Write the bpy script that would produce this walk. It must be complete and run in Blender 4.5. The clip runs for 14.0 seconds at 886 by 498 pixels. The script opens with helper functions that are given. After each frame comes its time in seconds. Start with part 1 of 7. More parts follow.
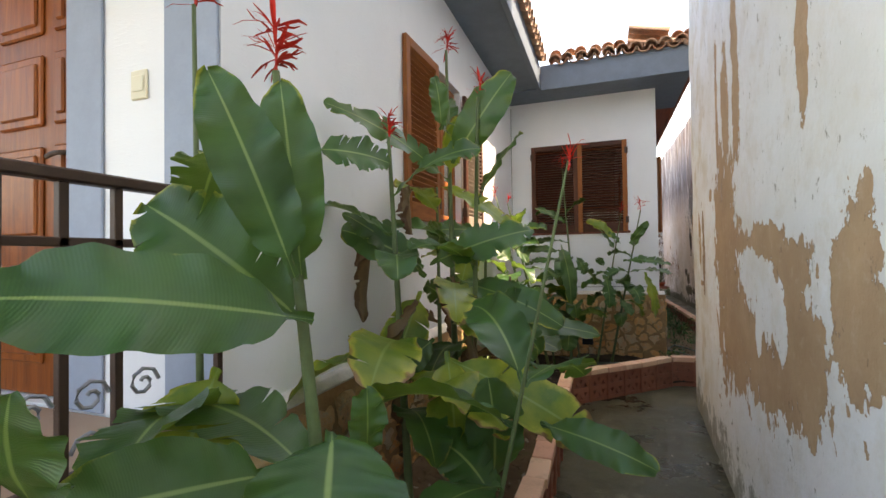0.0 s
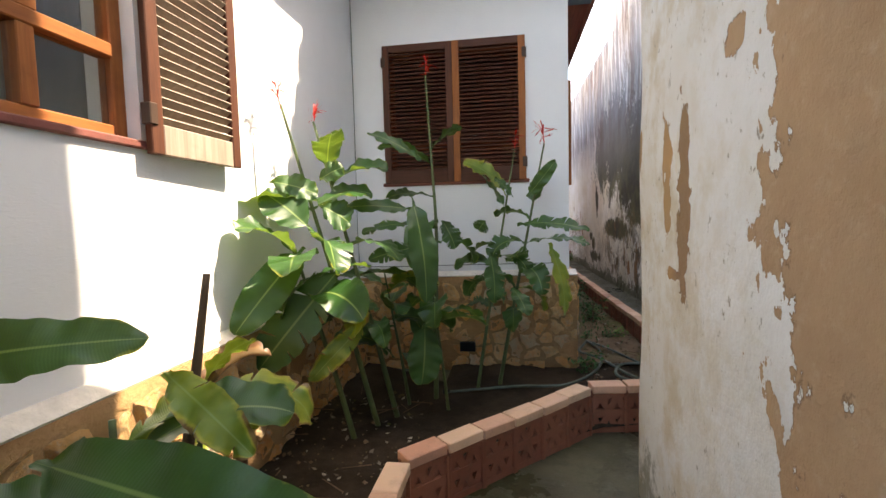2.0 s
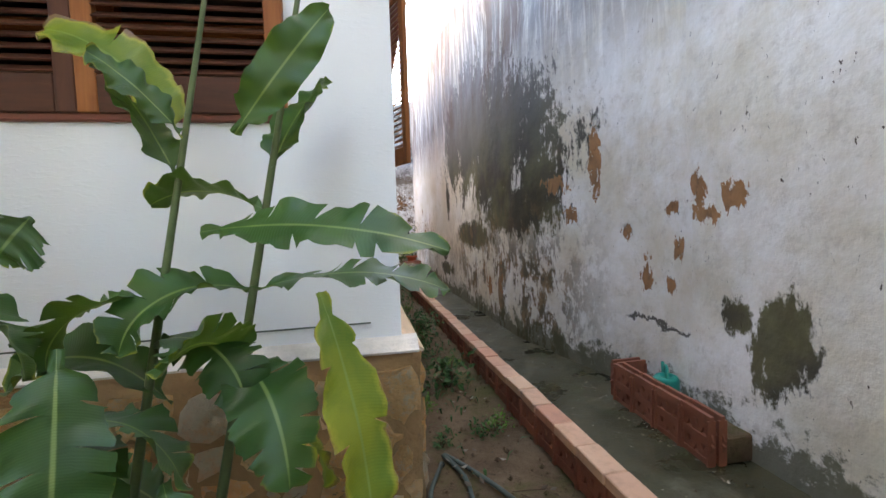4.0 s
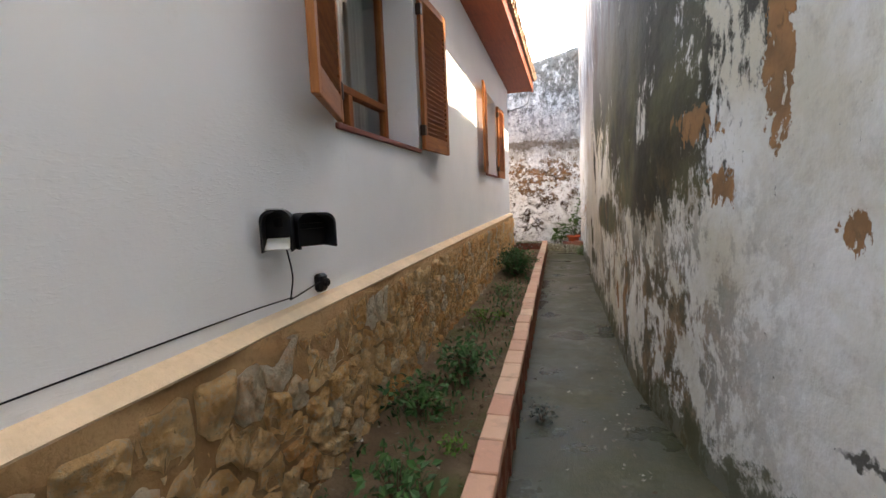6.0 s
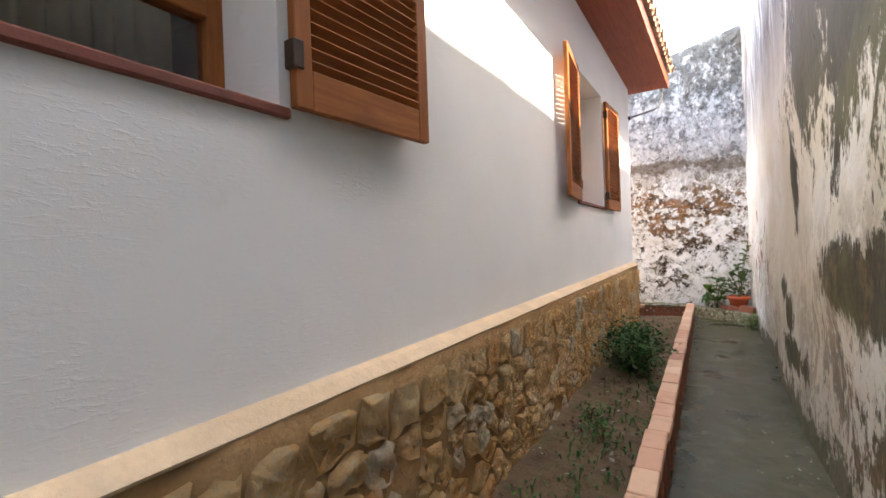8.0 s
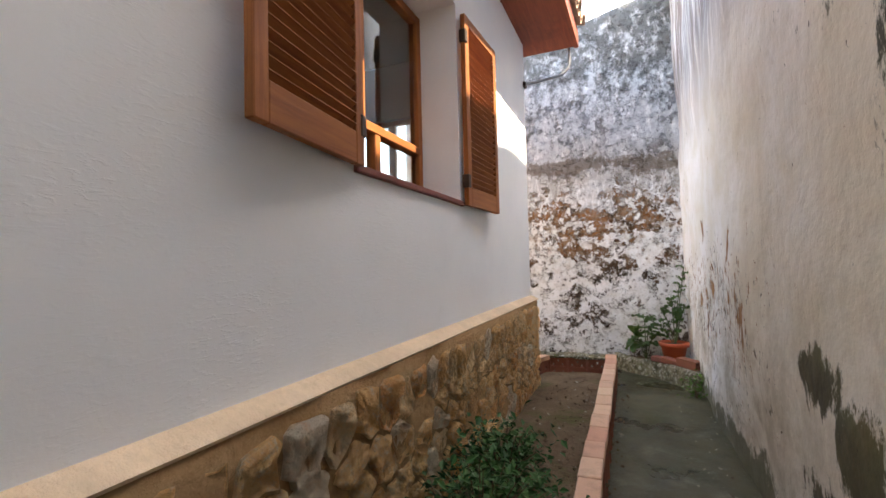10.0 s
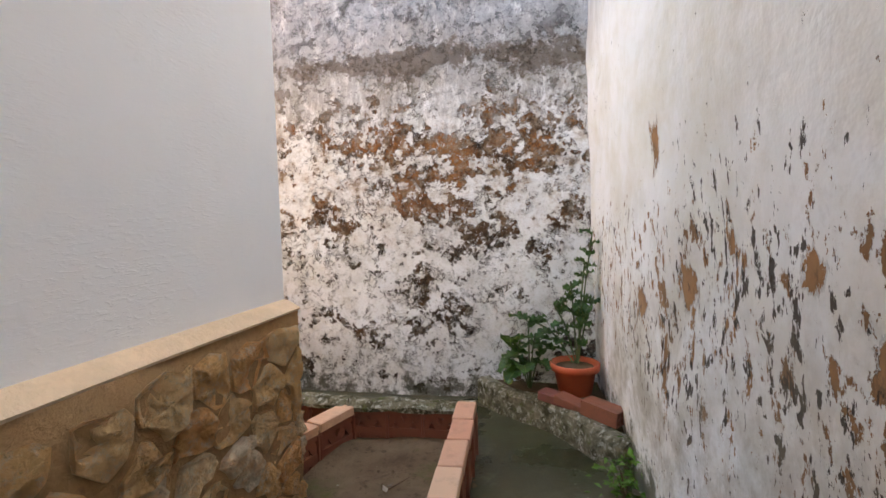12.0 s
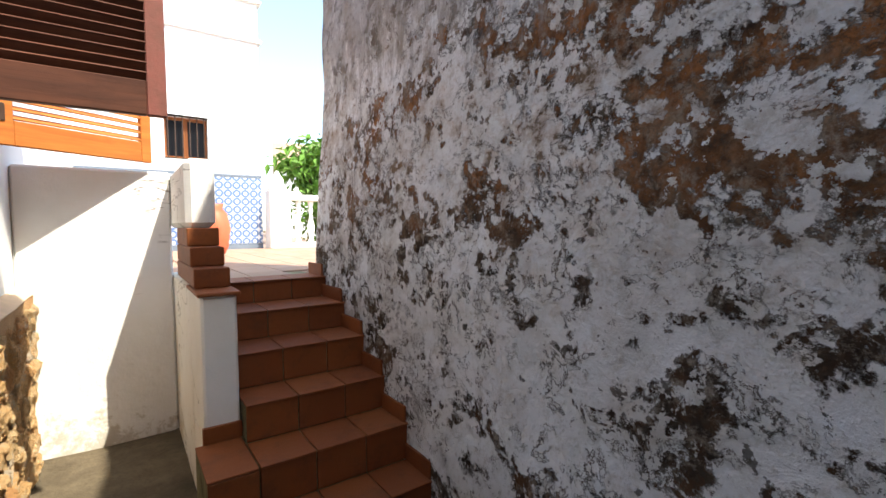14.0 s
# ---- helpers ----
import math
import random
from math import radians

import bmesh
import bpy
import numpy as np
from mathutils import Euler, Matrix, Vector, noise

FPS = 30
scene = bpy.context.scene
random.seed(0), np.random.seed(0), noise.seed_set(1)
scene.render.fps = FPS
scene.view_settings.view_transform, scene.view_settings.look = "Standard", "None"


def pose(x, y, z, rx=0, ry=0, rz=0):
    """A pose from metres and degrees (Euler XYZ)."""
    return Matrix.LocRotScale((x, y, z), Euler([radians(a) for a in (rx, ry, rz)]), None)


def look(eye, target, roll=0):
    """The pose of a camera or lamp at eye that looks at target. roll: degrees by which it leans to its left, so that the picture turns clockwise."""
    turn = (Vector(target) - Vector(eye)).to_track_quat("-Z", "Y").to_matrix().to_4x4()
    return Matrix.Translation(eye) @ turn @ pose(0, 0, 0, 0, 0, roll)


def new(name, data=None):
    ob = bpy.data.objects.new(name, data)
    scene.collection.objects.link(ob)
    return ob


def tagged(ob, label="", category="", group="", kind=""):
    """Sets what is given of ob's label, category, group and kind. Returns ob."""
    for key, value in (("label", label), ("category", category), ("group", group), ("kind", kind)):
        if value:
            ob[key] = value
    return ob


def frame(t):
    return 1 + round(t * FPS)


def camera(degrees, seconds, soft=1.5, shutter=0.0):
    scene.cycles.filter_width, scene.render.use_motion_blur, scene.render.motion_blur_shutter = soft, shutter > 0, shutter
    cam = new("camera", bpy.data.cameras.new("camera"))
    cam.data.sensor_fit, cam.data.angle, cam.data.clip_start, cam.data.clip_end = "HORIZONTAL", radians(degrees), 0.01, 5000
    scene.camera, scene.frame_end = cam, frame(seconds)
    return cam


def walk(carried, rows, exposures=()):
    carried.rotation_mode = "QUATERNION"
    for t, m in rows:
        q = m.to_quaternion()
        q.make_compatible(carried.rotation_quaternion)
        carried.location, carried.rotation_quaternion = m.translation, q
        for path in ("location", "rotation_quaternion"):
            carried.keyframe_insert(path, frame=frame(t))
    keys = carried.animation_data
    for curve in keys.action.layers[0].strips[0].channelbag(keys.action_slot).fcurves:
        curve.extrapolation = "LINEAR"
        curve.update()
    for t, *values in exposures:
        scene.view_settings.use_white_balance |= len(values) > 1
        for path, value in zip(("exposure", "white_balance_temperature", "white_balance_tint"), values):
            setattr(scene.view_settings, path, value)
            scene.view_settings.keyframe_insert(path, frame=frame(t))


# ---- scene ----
cam = camera(89.4, 14.0)
METRES, EYE, TILT, LEAN, TURN = 18.8, 1.5, -0.85, 0.3, 19.8
ROWS = [
    (0.0, 0.0, 0.0, 0.0, 0.02, 1.85, 0.48),
    (0.5, 0.0137, 0.0242, -0.0016, -5.62, -1.05, 1.8),
    (1.0, 0.0296, 0.0553, -0.0005, -6.96, -2.02, 1.72),
    (1.5, 0.0428, 0.0899, 0.0007, -10.6, -2.54, 1.75),
    (2.0, 0.0561, 0.1274, 0.0008, -11.18, -2.87, 1.28),
    (2.5, 0.0683, 0.1643, -0.0011, -15.65, -2.81, 1.27),
    (3.0, 0.086, 0.2023, -0.0011, -22.61, -2.75, 1.74),
    (5.5, 0.2065, 0.2891, 0.002, -22.11, -5.1, 2.08),
    (6.0, 0.2212, 0.3136, 0.0025, -4.05, -5.4, 1.98),
    (6.5, 0.2365, 0.3472, 0.0034, 3.46, -2.92, 3.28),
    (7.0, 0.247, 0.383, 0.0039, 12.35, -2.11, 2.15),
    (9.5, 0.3015, 0.5709, 0.0059, 8.28, 3.24, 0.62),
    (10.0, 0.3133, 0.6068, 0.0058, 4.17, 3.03, 1.02),
    (10.5, 0.3262, 0.6436, 0.0053, -1.6, 1.01, 1.07),
    (11.0, 0.3418, 0.6801, 0.0062, -5.21, -0.06, 1.24),
    (11.5, 0.3542, 0.7175, 0.0068, -6.86, -0.65, 1.28),
    (12.0, 0.3683, 0.7548, 0.0064, -8.81, -1.5, 1.64),
    (12.5, 0.3787, 0.7912, 0.0074, -6.08, -1.8, 1.6),
    (13.0, 0.388, 0.8268, 0.008, -3.74, -1.62, 1.25),
    (13.5, 0.3938, 0.8584, 0.0115, 14.76, -1.91, -0.01),
    (14.0, 0.3953, 0.8855, 0.0121, 34.62, -2.41, -0.37),
]
# extra rows carry the walk round the wall's corner
CORNER = [(3.6, 0.36, 4.72, 1.42, -4.5), (4.2, 0.76, 5.38, 1.43, -12.0), (4.8, 1.36, 5.72, 1.44, -13.0)]
path = [(t, pose(0, 0, EYE, TILT, LEAN, TURN) @ pose(METRES * x, METRES * y, METRES * z, 90 + pitch, roll, yaw)) for t, x, y, z, yaw, pitch, roll in ROWS]
path += [(t, pose(x, y, z, 86.5, 1.8, yaw)) for t, x, y, z, yaw in CORNER]
path.sort(key=lambda r: r[0])
EXPOSURES = [(0.0, 2.7, 9400, 14), (1.0, 3.15, 9500, 15), (1.5, 3.3, 9400, 16), (2.0, 2.95, 8700, 13), (2.5, 2.6, 8000, 11), (3.0, 3.2, 8000, 11), (5.3, 3.6, 9300, 9), (6.5, 3.8, 9400, 9), (7.2, 4.0, 9400, 9), (9.5, 3.56, 8500, 8), (10.0, 3.45, 8600, 8), (10.5, 3.7, 8400, 7), (11.0, 3.75, 8200, 7),
             (11.5, 3.6, 8600, 8), (12.5, 3.35, 8800, 7), (13.0, 3.28, 8500, 7), (13.5, 2.5, 8000, 7), (14.0, 1.95, 7000, 6)]
walk(cam, path, EXPOSURES)

# ---- sky and sun ----
SUN = Vector((1.0, 0.5, 1.65)).normalized()
world = bpy.data.worlds.new("world")
scene.world = world
world.use_nodes = True
sky = world.node_tree.nodes.new("ShaderNodeTexSky")
sky.sky_type = "NISHITA"
sky.sun_disc = False
sky.sun_elevation = math.asin(SUN.z)
sky.sun_rotation = math.atan2(SUN.x, SUN.y)
background = world.node_tree.nodes["Background"]
world.node_tree.links.new(sky.outputs[0], background.inputs[0])
background.inputs[1].default_value = 0.15
sun = new("sun", bpy.data.lights.new("sun", "SUN"))
sun.data.energy, sun.data.angle, sun.data.color = 2.4, radians(0.6), (1.0, 0.95, 0.88)
sun.matrix_world = look(SUN * 30, (0, 0, 0))


# ---- materials ----
class Mat:
    """A node material under construction; co is the object coordinate."""

    def __init__(self, name, rough=0.8, metal=0.0, spec=0.3):
        self.mat = bpy.data.materials.new(name)
        self.mat.use_nodes = True
        self.nodes, self.links = self.mat.node_tree.nodes, self.mat.node_tree.links
        self.bsdf = self.nodes["Principled BSDF"]
        self.bsdf.inputs["Roughness"].default_value = rough
        self.bsdf.inputs["Metallic"].default_value = metal
        self.bsdf.inputs["Specular IOR Level"].default_value = spec
        self.co = self.nodes.new("ShaderNodeTexCoord").outputs["Object"]

    def put(self, socket, value):
        if isinstance(value, bpy.types.NodeSocket):
            self.links.new(value, socket)
        elif isinstance(value, (tuple, list)) and len(value) == 3 and socket.type == "RGBA":
            socket.default_value = (*value, 1)
        else:
            socket.default_value = value

    def noise(self, scale, detail=4, rough=0.6, co=None, warp=0.0):
        n = self.nodes.new("ShaderNodeTexNoise")
        self.put(n.inputs["Vector"], co or self.co)
        n.inputs["Scale"].default_value, n.inputs["Detail"].default_value = scale, detail
        n.inputs["Roughness"].default_value, n.inputs["Distortion"].default_value = rough, warp
        return n.outputs["Fac"]

    def stretch(self, x, y, z, co=None):
        n = self.nodes.new("ShaderNodeVectorMath")
        n.operation = "MULTIPLY"
        self.put(n.inputs[0], co or self.co)
        n.inputs[1].default_value = (x, y, z)
        return n.outputs[0]

    def offset(self, random_scale=7.0):
        """The coordinate shifted by the object's own random number."""
        info = self.nodes.new("ShaderNodeObjectInfo")
        n = self.nodes.new("ShaderNodeVectorMath")
        n.operation = "MULTIPLY_ADD"
        self.put(n.inputs[0], info.outputs["Random"])
        n.inputs[1].default_value = (random_scale, random_scale * 1.7, random_scale * 0.6)
        self.put(n.inputs[2], self.co)
        return n.outputs[0]

    def random(self):
        return self.nodes.new("ShaderNodeObjectInfo").outputs["Random"]

    def cells(self, scale, co=None, edge=False):
        n = self.nodes.new("ShaderNodeTexVoronoi")
        self.put(n.inputs["Vector"], co or self.co)
        n.inputs["Scale"].default_value = scale
        if edge:
            n.feature = "DISTANCE_TO_EDGE"
        return n.outputs["Distance"]

    def band(self, value, lo, hi, a=0.0, b=1.0):
        n = self.nodes.new("ShaderNodeMapRange")
        self.put(n.inputs[0], value)
        for i, v in zip((1, 2, 3, 4), (lo, hi, a, b)):
            n.inputs[i].default_value = v
        return n.outputs[0]

    def do(self, op, a, b=0.0):
        n = self.nodes.new("ShaderNodeMath")
        n.operation = op
        self.put(n.inputs[0], a)
        self.put(n.inputs[1], b)
        return n.outputs[0]

    def axis(self, k):
        n = self.nodes.new("ShaderNodeSeparateXYZ")
        self.put(n.inputs[0], self.co)
        return n.outputs[k]

    def mix(self, f, a, b):
        n = self.nodes.new("ShaderNodeMix")
        n.data_type = "RGBA"
        self.put(n.inputs[0], f)
        self.put(n.inputs[6], a)
        self.put(n.inputs[7], b)
        return n.outputs[2]

    def blobs(self, spots):
        """Distance from the nearest of some ellipses (x, y, z, rx, ry, rz), 1 at their rims."""
        field = None
        for x, y, z, a, b, c in spots:
            n = self.nodes.new("ShaderNodeVectorMath")
            n.operation = "MULTIPLY_ADD"
            self.put(n.inputs[0], self.co)
            n.inputs[1].default_value = (1 / a, 1 / b, 1 / c)
            n.inputs[2].default_value = (-x / a, -y / b, -z / c)
            m = self.nodes.new("ShaderNodeVectorMath")
            m.operation = "LENGTH"
            self.put(m.inputs[0], n.outputs[0])
            field = m.outputs[1] if field is None else self.do("MINIMUM", field, m.outputs[1])
        return field

    def colour(self, value):
        self.put(self.bsdf.inputs["Base Color"], value)
        return self

    def rough(self, value):
        self.put(self.bsdf.inputs["Roughness"], value)
        return self

    def bump(self, height, distance=0.003, strength=1.0):
        n = self.nodes.new("ShaderNodeBump")
        n.inputs["Strength"].default_value, n.inputs["Distance"].default_value = strength, distance
        self.put(n.inputs["Height"], height)
        self.put(n.inputs["Normal"], self.bsdf.inputs["Normal"].links[0].from_socket if self.bsdf.inputs["Normal"].links else (0, 0, 0)) if self.bsdf.inputs["Normal"].links else None
        self.links.new(n.outputs[0], self.bsdf.inputs["Normal"])
        return self


def render_white():
    m = Mat("white_render", 0.85)
    big, fine = m.noise(0.9, 5), m.noise(60, 5, 0.7)
    streak = m.noise(1.0, 4, 0.55, m.stretch(26, 26, 85), 0.5)
    c = m.mix(m.band(big, 0.35, 0.7), (0.83, 0.84, 0.85), (0.76, 0.775, 0.79))
    c = m.mix(m.band(m.noise(5, 6, 0.7), 0.62, 0.75, 0, 0.35), c, (0.66, 0.66, 0.65))
    m.colour(c)
    m.bump(m.do("ADD", m.do("MULTIPLY", fine, 0.35), m.do("MULTIPLY", m.band(streak, 0.5, 0.8), m.band(m.noise(1.7, 3), 0.4, 0.6, 0.1, 0.8))), 0.003, 0.48)
    return m.mat


def plain(name, rgb, rough=0.7, spec=0.3, metal=0.0, var=0.25, scale=6.0, bump=0.001):
    m = Mat(name, rough, metal, spec)
    dark = tuple(c * (1 - var) for c in rgb)
    light = tuple(min(1, c * (1 + var * 0.5)) for c in rgb)
    co = m.offset()
    c = m.mix(m.band(m.noise(scale, 5, 0.65, co), 0.3, 0.7), dark, light)
    m.colour(m.mix(m.band(m.noise(scale * 9, 4, 0.7, co), 0.45, 0.75, 0, 0.5), c, dark))
    m.bump(m.noise(scale * 14, 4, 0.7, co), bump)
    return m.mat


def wood(name, rgb, dark, axis=2, rough=0.55, spec=0.2):
    """Wood whose grain runs along one axis."""
    m = Mat(name, rough, 0, spec)
    co = m.offset(3.0)
    s = [22, 22, 22]
    s[axis] = 1.6
    g = m.noise(1.5, 6, 0.65, m.stretch(*s, co=co), 0.6)
    c = m.mix(m.band(g, 0.3, 0.72), rgb, dark)
    c = m.mix(m.band(m.random(), 0, 1, 0, 0.3), c, dark)
    m.colour(m.mix(m.band(m.noise(3, 5, 0.7, co), 0.55, 0.75, 0, 0.5), c, tuple(v * 0.5 for v in dark)))
    m.bump(g, 0.0015)
    return m.mat


def near_wall_paint():
    """Thick old limewash, lifted off tan render in sheets."""
    m = Mat("peeling_limewash", 0.85)
    spots = [(0.7, y, z, 9, a, b) for y, z, a, b in (
        (3.38, 1.5, 0.38, 0.78), (3.05, 1.0, 0.4, 0.33), (2.55, 1.55, 0.5, 0.08), (2.1, 1.46, 0.26, 0.13), (2.5, 0.93, 0.45, 0.21), (2.0, 1.1, 0.24, 0.27),
        (1.58, 1.36, 0.15, 0.29), (2.95, 2.55, 0.1, 0.6), (3.28, 2.35, 0.12, 0.5), (3.6, 2.5, 0.06, 0.5), (1.93, 2.35, 0.05, 0.35),
        (4.56, 1.62, 0.055, 0.26), (4.35, 1.5, 0.065, 0.34), (4.47, 1.24, 0.09, 0.025), (5.0, 1.78, 0.03, 0.1), (3.95, 1.95, 0.06, 0.06),
        (0.9, 1.9, 0.12, 0.5), (0.5, 1.0, 0.3, 0.4), (1.4, 2.75, 0.25, 0.12))]
    f = m.blobs(spots)
    ragged = m.noise(4.0, 6, 0.6, m.stretch(1, 1, 0.75), 0.4)
    crisp = m.noise(14, 5, 0.6, m.stretch(1, 1, 0.7))
    d = m.do("ADD", f, m.do("ADD", m.band(ragged, 0.25, 0.75, -0.42, 0.42), m.band(crisp, 0.25, 0.75, -0.5, 0.5)))
    chips = m.noise(9, 6, 0.7, m.stretch(1, 1, 0.45))
    keep_low = m.band(m.axis(2), 0.0, 0.8, 0.045, 0.0)
    peel = m.do("MAXIMUM", m.band(d, 1.0, 0.99), m.band(m.do("ADD", chips, keep_low), 0.735, 0.74))
    islands = m.blobs([(0.7, 2.7, 1.38, 9, 0.2, 0.13), (0.7, 2.42, 1.27, 9, 0.18, 0.12), (0.7, 2.22, 1.17, 9, 0.09, 0.15), (0.7, 2.58, 1.12, 9, 0.06, 0.14), (0.7, 2.75, 1.78, 9, 0.3, 0.13)])
    kept = m.band(m.do("ADD", islands, m.do("ADD", m.band(ragged, 0.25, 0.75, 0.25, -0.25), m.band(crisp, 0.25, 0.75, 0.25, -0.25))), 1.0, 1.02)
    peel = m.do("MULTIPLY", peel, kept)
    white = m.mix(m.band(m.noise(1.3, 6, 0.6), 0.42, 0.68), (0.90, 0.90, 0.89), (0.84, 0.82, 0.77))
    white = m.mix(m.band(m.axis(1), 3.9, 4.6, 0, 0.3), white, (0.80, 0.77, 0.70))
    white = m.mix(m.band(m.noise(7, 6, 0.75), 0.6, 0.74, 0, 0.35), white, (0.62, 0.58, 0.50))
    stain = m.do("MULTIPLY", m.band(m.axis(1), 3.6, 4.4), m.band(m.noise(2.4, 8, 0.7), 0.47, 0.6))
    white = m.mix(m.do("MULTIPLY", stain, 0.75), white, (0.66, 0.56, 0.40))
    specks = m.band(m.noise(17, 7, 0.75, m.stretch(1, 1, 0.7)), 0.615, 0.65)
    white = m.mix(m.do("MULTIPLY", specks, 0.8), white, (0.30, 0.26, 0.19))
    white = m.mix(m.band(m.noise(3.2, 9, 0.76), 0.5, 0.63, 0, 0.45), white, (0.76, 0.70, 0.60))
    moss = m.band(m.do("ADD", m.noise(5, 8, 0.78), m.band(m.axis(2), 0.0, 0.6, 0.26, -0.15)), 0.57, 0.66)
    white = m.mix(m.do("MULTIPLY", moss, 0.75), white, (0.22, 0.21, 0.14))
    tan = m.mix(m.band(m.noise(2.2, 7, 0.65), 0.3, 0.7), (0.60, 0.40, 0.24), (0.46, 0.29, 0.17))
    tan = m.mix(m.band(m.noise(16, 5, 0.7), 0.55, 0.75, 0, 0.35), tan, (0.70, 0.55, 0.40))
    tan = m.mix(m.band(m.axis(1), 4.0, 4.3, 0, 0.75), tan, m.mix(m.band(m.axis(1), 4.42, 4.5), (0.30, 0.185, 0.105), (0.52, 0.31, 0.14)))
    # dark rim just inside peeled edges paints the thin shadow they hold
    edge_shade = m.do("MULTIPLY", m.band(d, 0.90, 0.98), m.do("MULTIPLY", peel, m.band(crisp, 0.45, 0.6, 0.1, 0.75)))
    tan = m.mix(edge_shade, tan, (0.20, 0.12, 0.07))
    m.colour(m.mix(peel, white, tan))
    h = m.do("ADD", m.do("MULTIPLY", m.do("SUBTRACT", 1.0, peel), 1.0), m.do("ADD", m.do("MULTIPLY", m.noise(11, 6, 0.65), 0.4), m.do("MULTIPLY", m.noise(3.5, 7, 0.7), 1.6)))
    m.bump(h, 0.013)
    return m.mat


def side_wall_paint():
    """Limewash with dark mould, damp green and flaked patches."""
    m = Mat("mouldy_limewash", 0.9)
    y, z = m.axis(1), m.axis(2)
    tall = m.noise(1.4, 8, 0.7, m.stretch(1, 1.9, 0.8), 0.3)
    grit = m.noise(12, 9, 0.75, m.stretch(1, 1.3, 0.7))
    white = m.mix(m.band(m.noise(1.2, 6, 0.65), 0.4, 0.62), (0.90, 0.895, 0.88), (0.72, 0.67, 0.56))
    white = m.mix(m.band(m.noise(9, 8, 0.78), 0.52, 0.68, 0, 0.5), white, (0.50, 0.46, 0.40))
    white = m.mix(m.do("MULTIPLY", m.do("MULTIPLY", m.band(y, 11.5, 13.0), m.band(y, 16.6, 15.6)), m.band(m.noise(0.9, 5, 0.6), 0.3, 0.55, 0.2, 0.65)), white, (0.75, 0.68, 0.57))
    white = m.mix(m.band(y, 15.9, 17.2, 0, 0.75), white, m.mix(m.band(m.noise(3, 7, 0.7), 0.42, 0.66), (0.93, 0.93, 0.94), (0.80, 0.77, 0.70)))
    mould = m.blobs([(2.4, 10.9, 2.35, 9, 1.45, 0.9), (2.4, 12.3, 2.9, 9, 1.8, 1.0), (2.4, 9.85, 1.8, 9, 0.45, 0.4), (2.4, 10.5, 1.55, 9, 0.95, 0.35), (2.3, 14.1, 1.85, 9, 0.17, 0.38),
                     (2.3, 14.85, 0.95, 9, 0.2, 0.13), (2.3, 14.5, 0.75, 9, 0.2, 0.16), (2.3, 13.4, 2.6, 9, 0.6, 0.5), (2.3, 14.4, 0.45, 9, 0.7, 0.15), (2.3, 12.2, 1.2, 9, 0.9, 0.2), (2.7, 7.45, 0.8, 9, 0.12, 0.12), (2.7, 7.2, 0.7, 9, 0.2, 0.3)])
    dm = m.do("ADD", mould, m.do("ADD", m.band(tall, 0.25, 0.75, -0.6, 0.6), m.band(grit, 0.25, 0.75, -0.55, 0.55)))
    dark = m.mix(m.band(m.noise(1.3, 5), 0.42, 0.6), (0.045, 0.040, 0.026), (0.125, 0.115, 0.048))
    dark = m.mix(m.band(z, 1.9, 2.7, 0, 0.7), dark, (0.17, 0.175, 0.17))
    c = m.mix(m.band(dm, 1.08, 0.88, 0, 0.96), white, dark)
    runs = m.noise(1.0, 9, 0.72, m.stretch(6, 6, 0.55), 0.4)
    upper = m.do("MULTIPLY", m.band(z, 2.5, 3.5), m.band(runs, 0.34, 0.52))
    c = m.mix(m.do("MULTIPLY", upper, 0.9), c, m.mix(m.band(m.noise(1.2, 6, 0.7, m.stretch(1, 1.6, 0.4)), 0.42, 0.58), (0.17, 0.115, 0.10), (0.24, 0.235, 0.245)))
    drip = m.band(m.do("ADD", m.do("MULTIPLY", m.noise(2.4, 8, 0.70, m.stretch(1, 1.2, 0.75), 0.3), 0.6), m.do("MULTIPLY", grit, 0.4)), 0.49, 0.53)
    low = m.band(z, 1.75, 0.9)
    lowmask = m.do("MULTIPLY", m.do("MULTIPLY", drip, low), m.do("MULTIPLY", m.band(y, 8.7, 9.6), m.band(y, 14.5, 12.5, 0.12, 0.95)))
    c = m.mix(lowmask, c, m.mix(m.band(m.noise(4, 6, 0.7), 0.45, 0.6), (0.115, 0.09, 0.05), (0.30, 0.19, 0.10)))
    flake = m.blobs([(2.4, a, b, 9, r, q) for a, b, r, q in ((8.98, 1.9, 0.09, 0.36), (9.5, 1.76, 0.2, 0.11), (9.3, 1.45, 0.12, 0.09), (8.59, 1.3, 0.08, 0.07), (8.08, 1.48, 0.11, 0.06), (8.03, 1.18, 0.05, 0.12), (8.37, 0.94, 0.09, 0.16),
                     (8.1, 0.9, 0.06, 0.08), (7.77, 1.6, 0.07, 0.2), (7.68, 1.42, 0.14, 0.06), (7.49, 1.52, 0.12, 0.11),
                     (16.1, 1.04, 0.1, 0.1), (16.22, 1.15, 0.05, 0.1), (16.03, 0.92, 0.06, 0.08), (16.38, 1.5, 0.03, 0.13), (17.05, 1.32, 0.03, 0.06), (16.65, 1.27, 0.04, 0.05), (16.46, 1.13, 0.04, 0.06),
                     (17.7, 1.7, 0.06, 0.12), (17.4, 1.15, 0.08, 0.1), (17.9, 1.02, 0.08, 0.09), (17.6, 0.8, 0.05, 0.18), (10.9, 0.62, 0.1, 0.25), (11.4, 0.5, 0.14, 0.2))])
    fray = m.noise(13, 7, 0.68, m.stretch(1, 1.5, 0.7), 0.3)
    df = m.do("ADD", flake, m.do("ADD", m.band(fray, 0.25, 0.75, -0.7, 1.0), m.band(m.noise(6, 5, 0.6), 0.25, 0.75, -0.3, 0.5)))
    chips = m.noise(10, 8, 0.7, m.stretch(1, 1.7, 0.95))
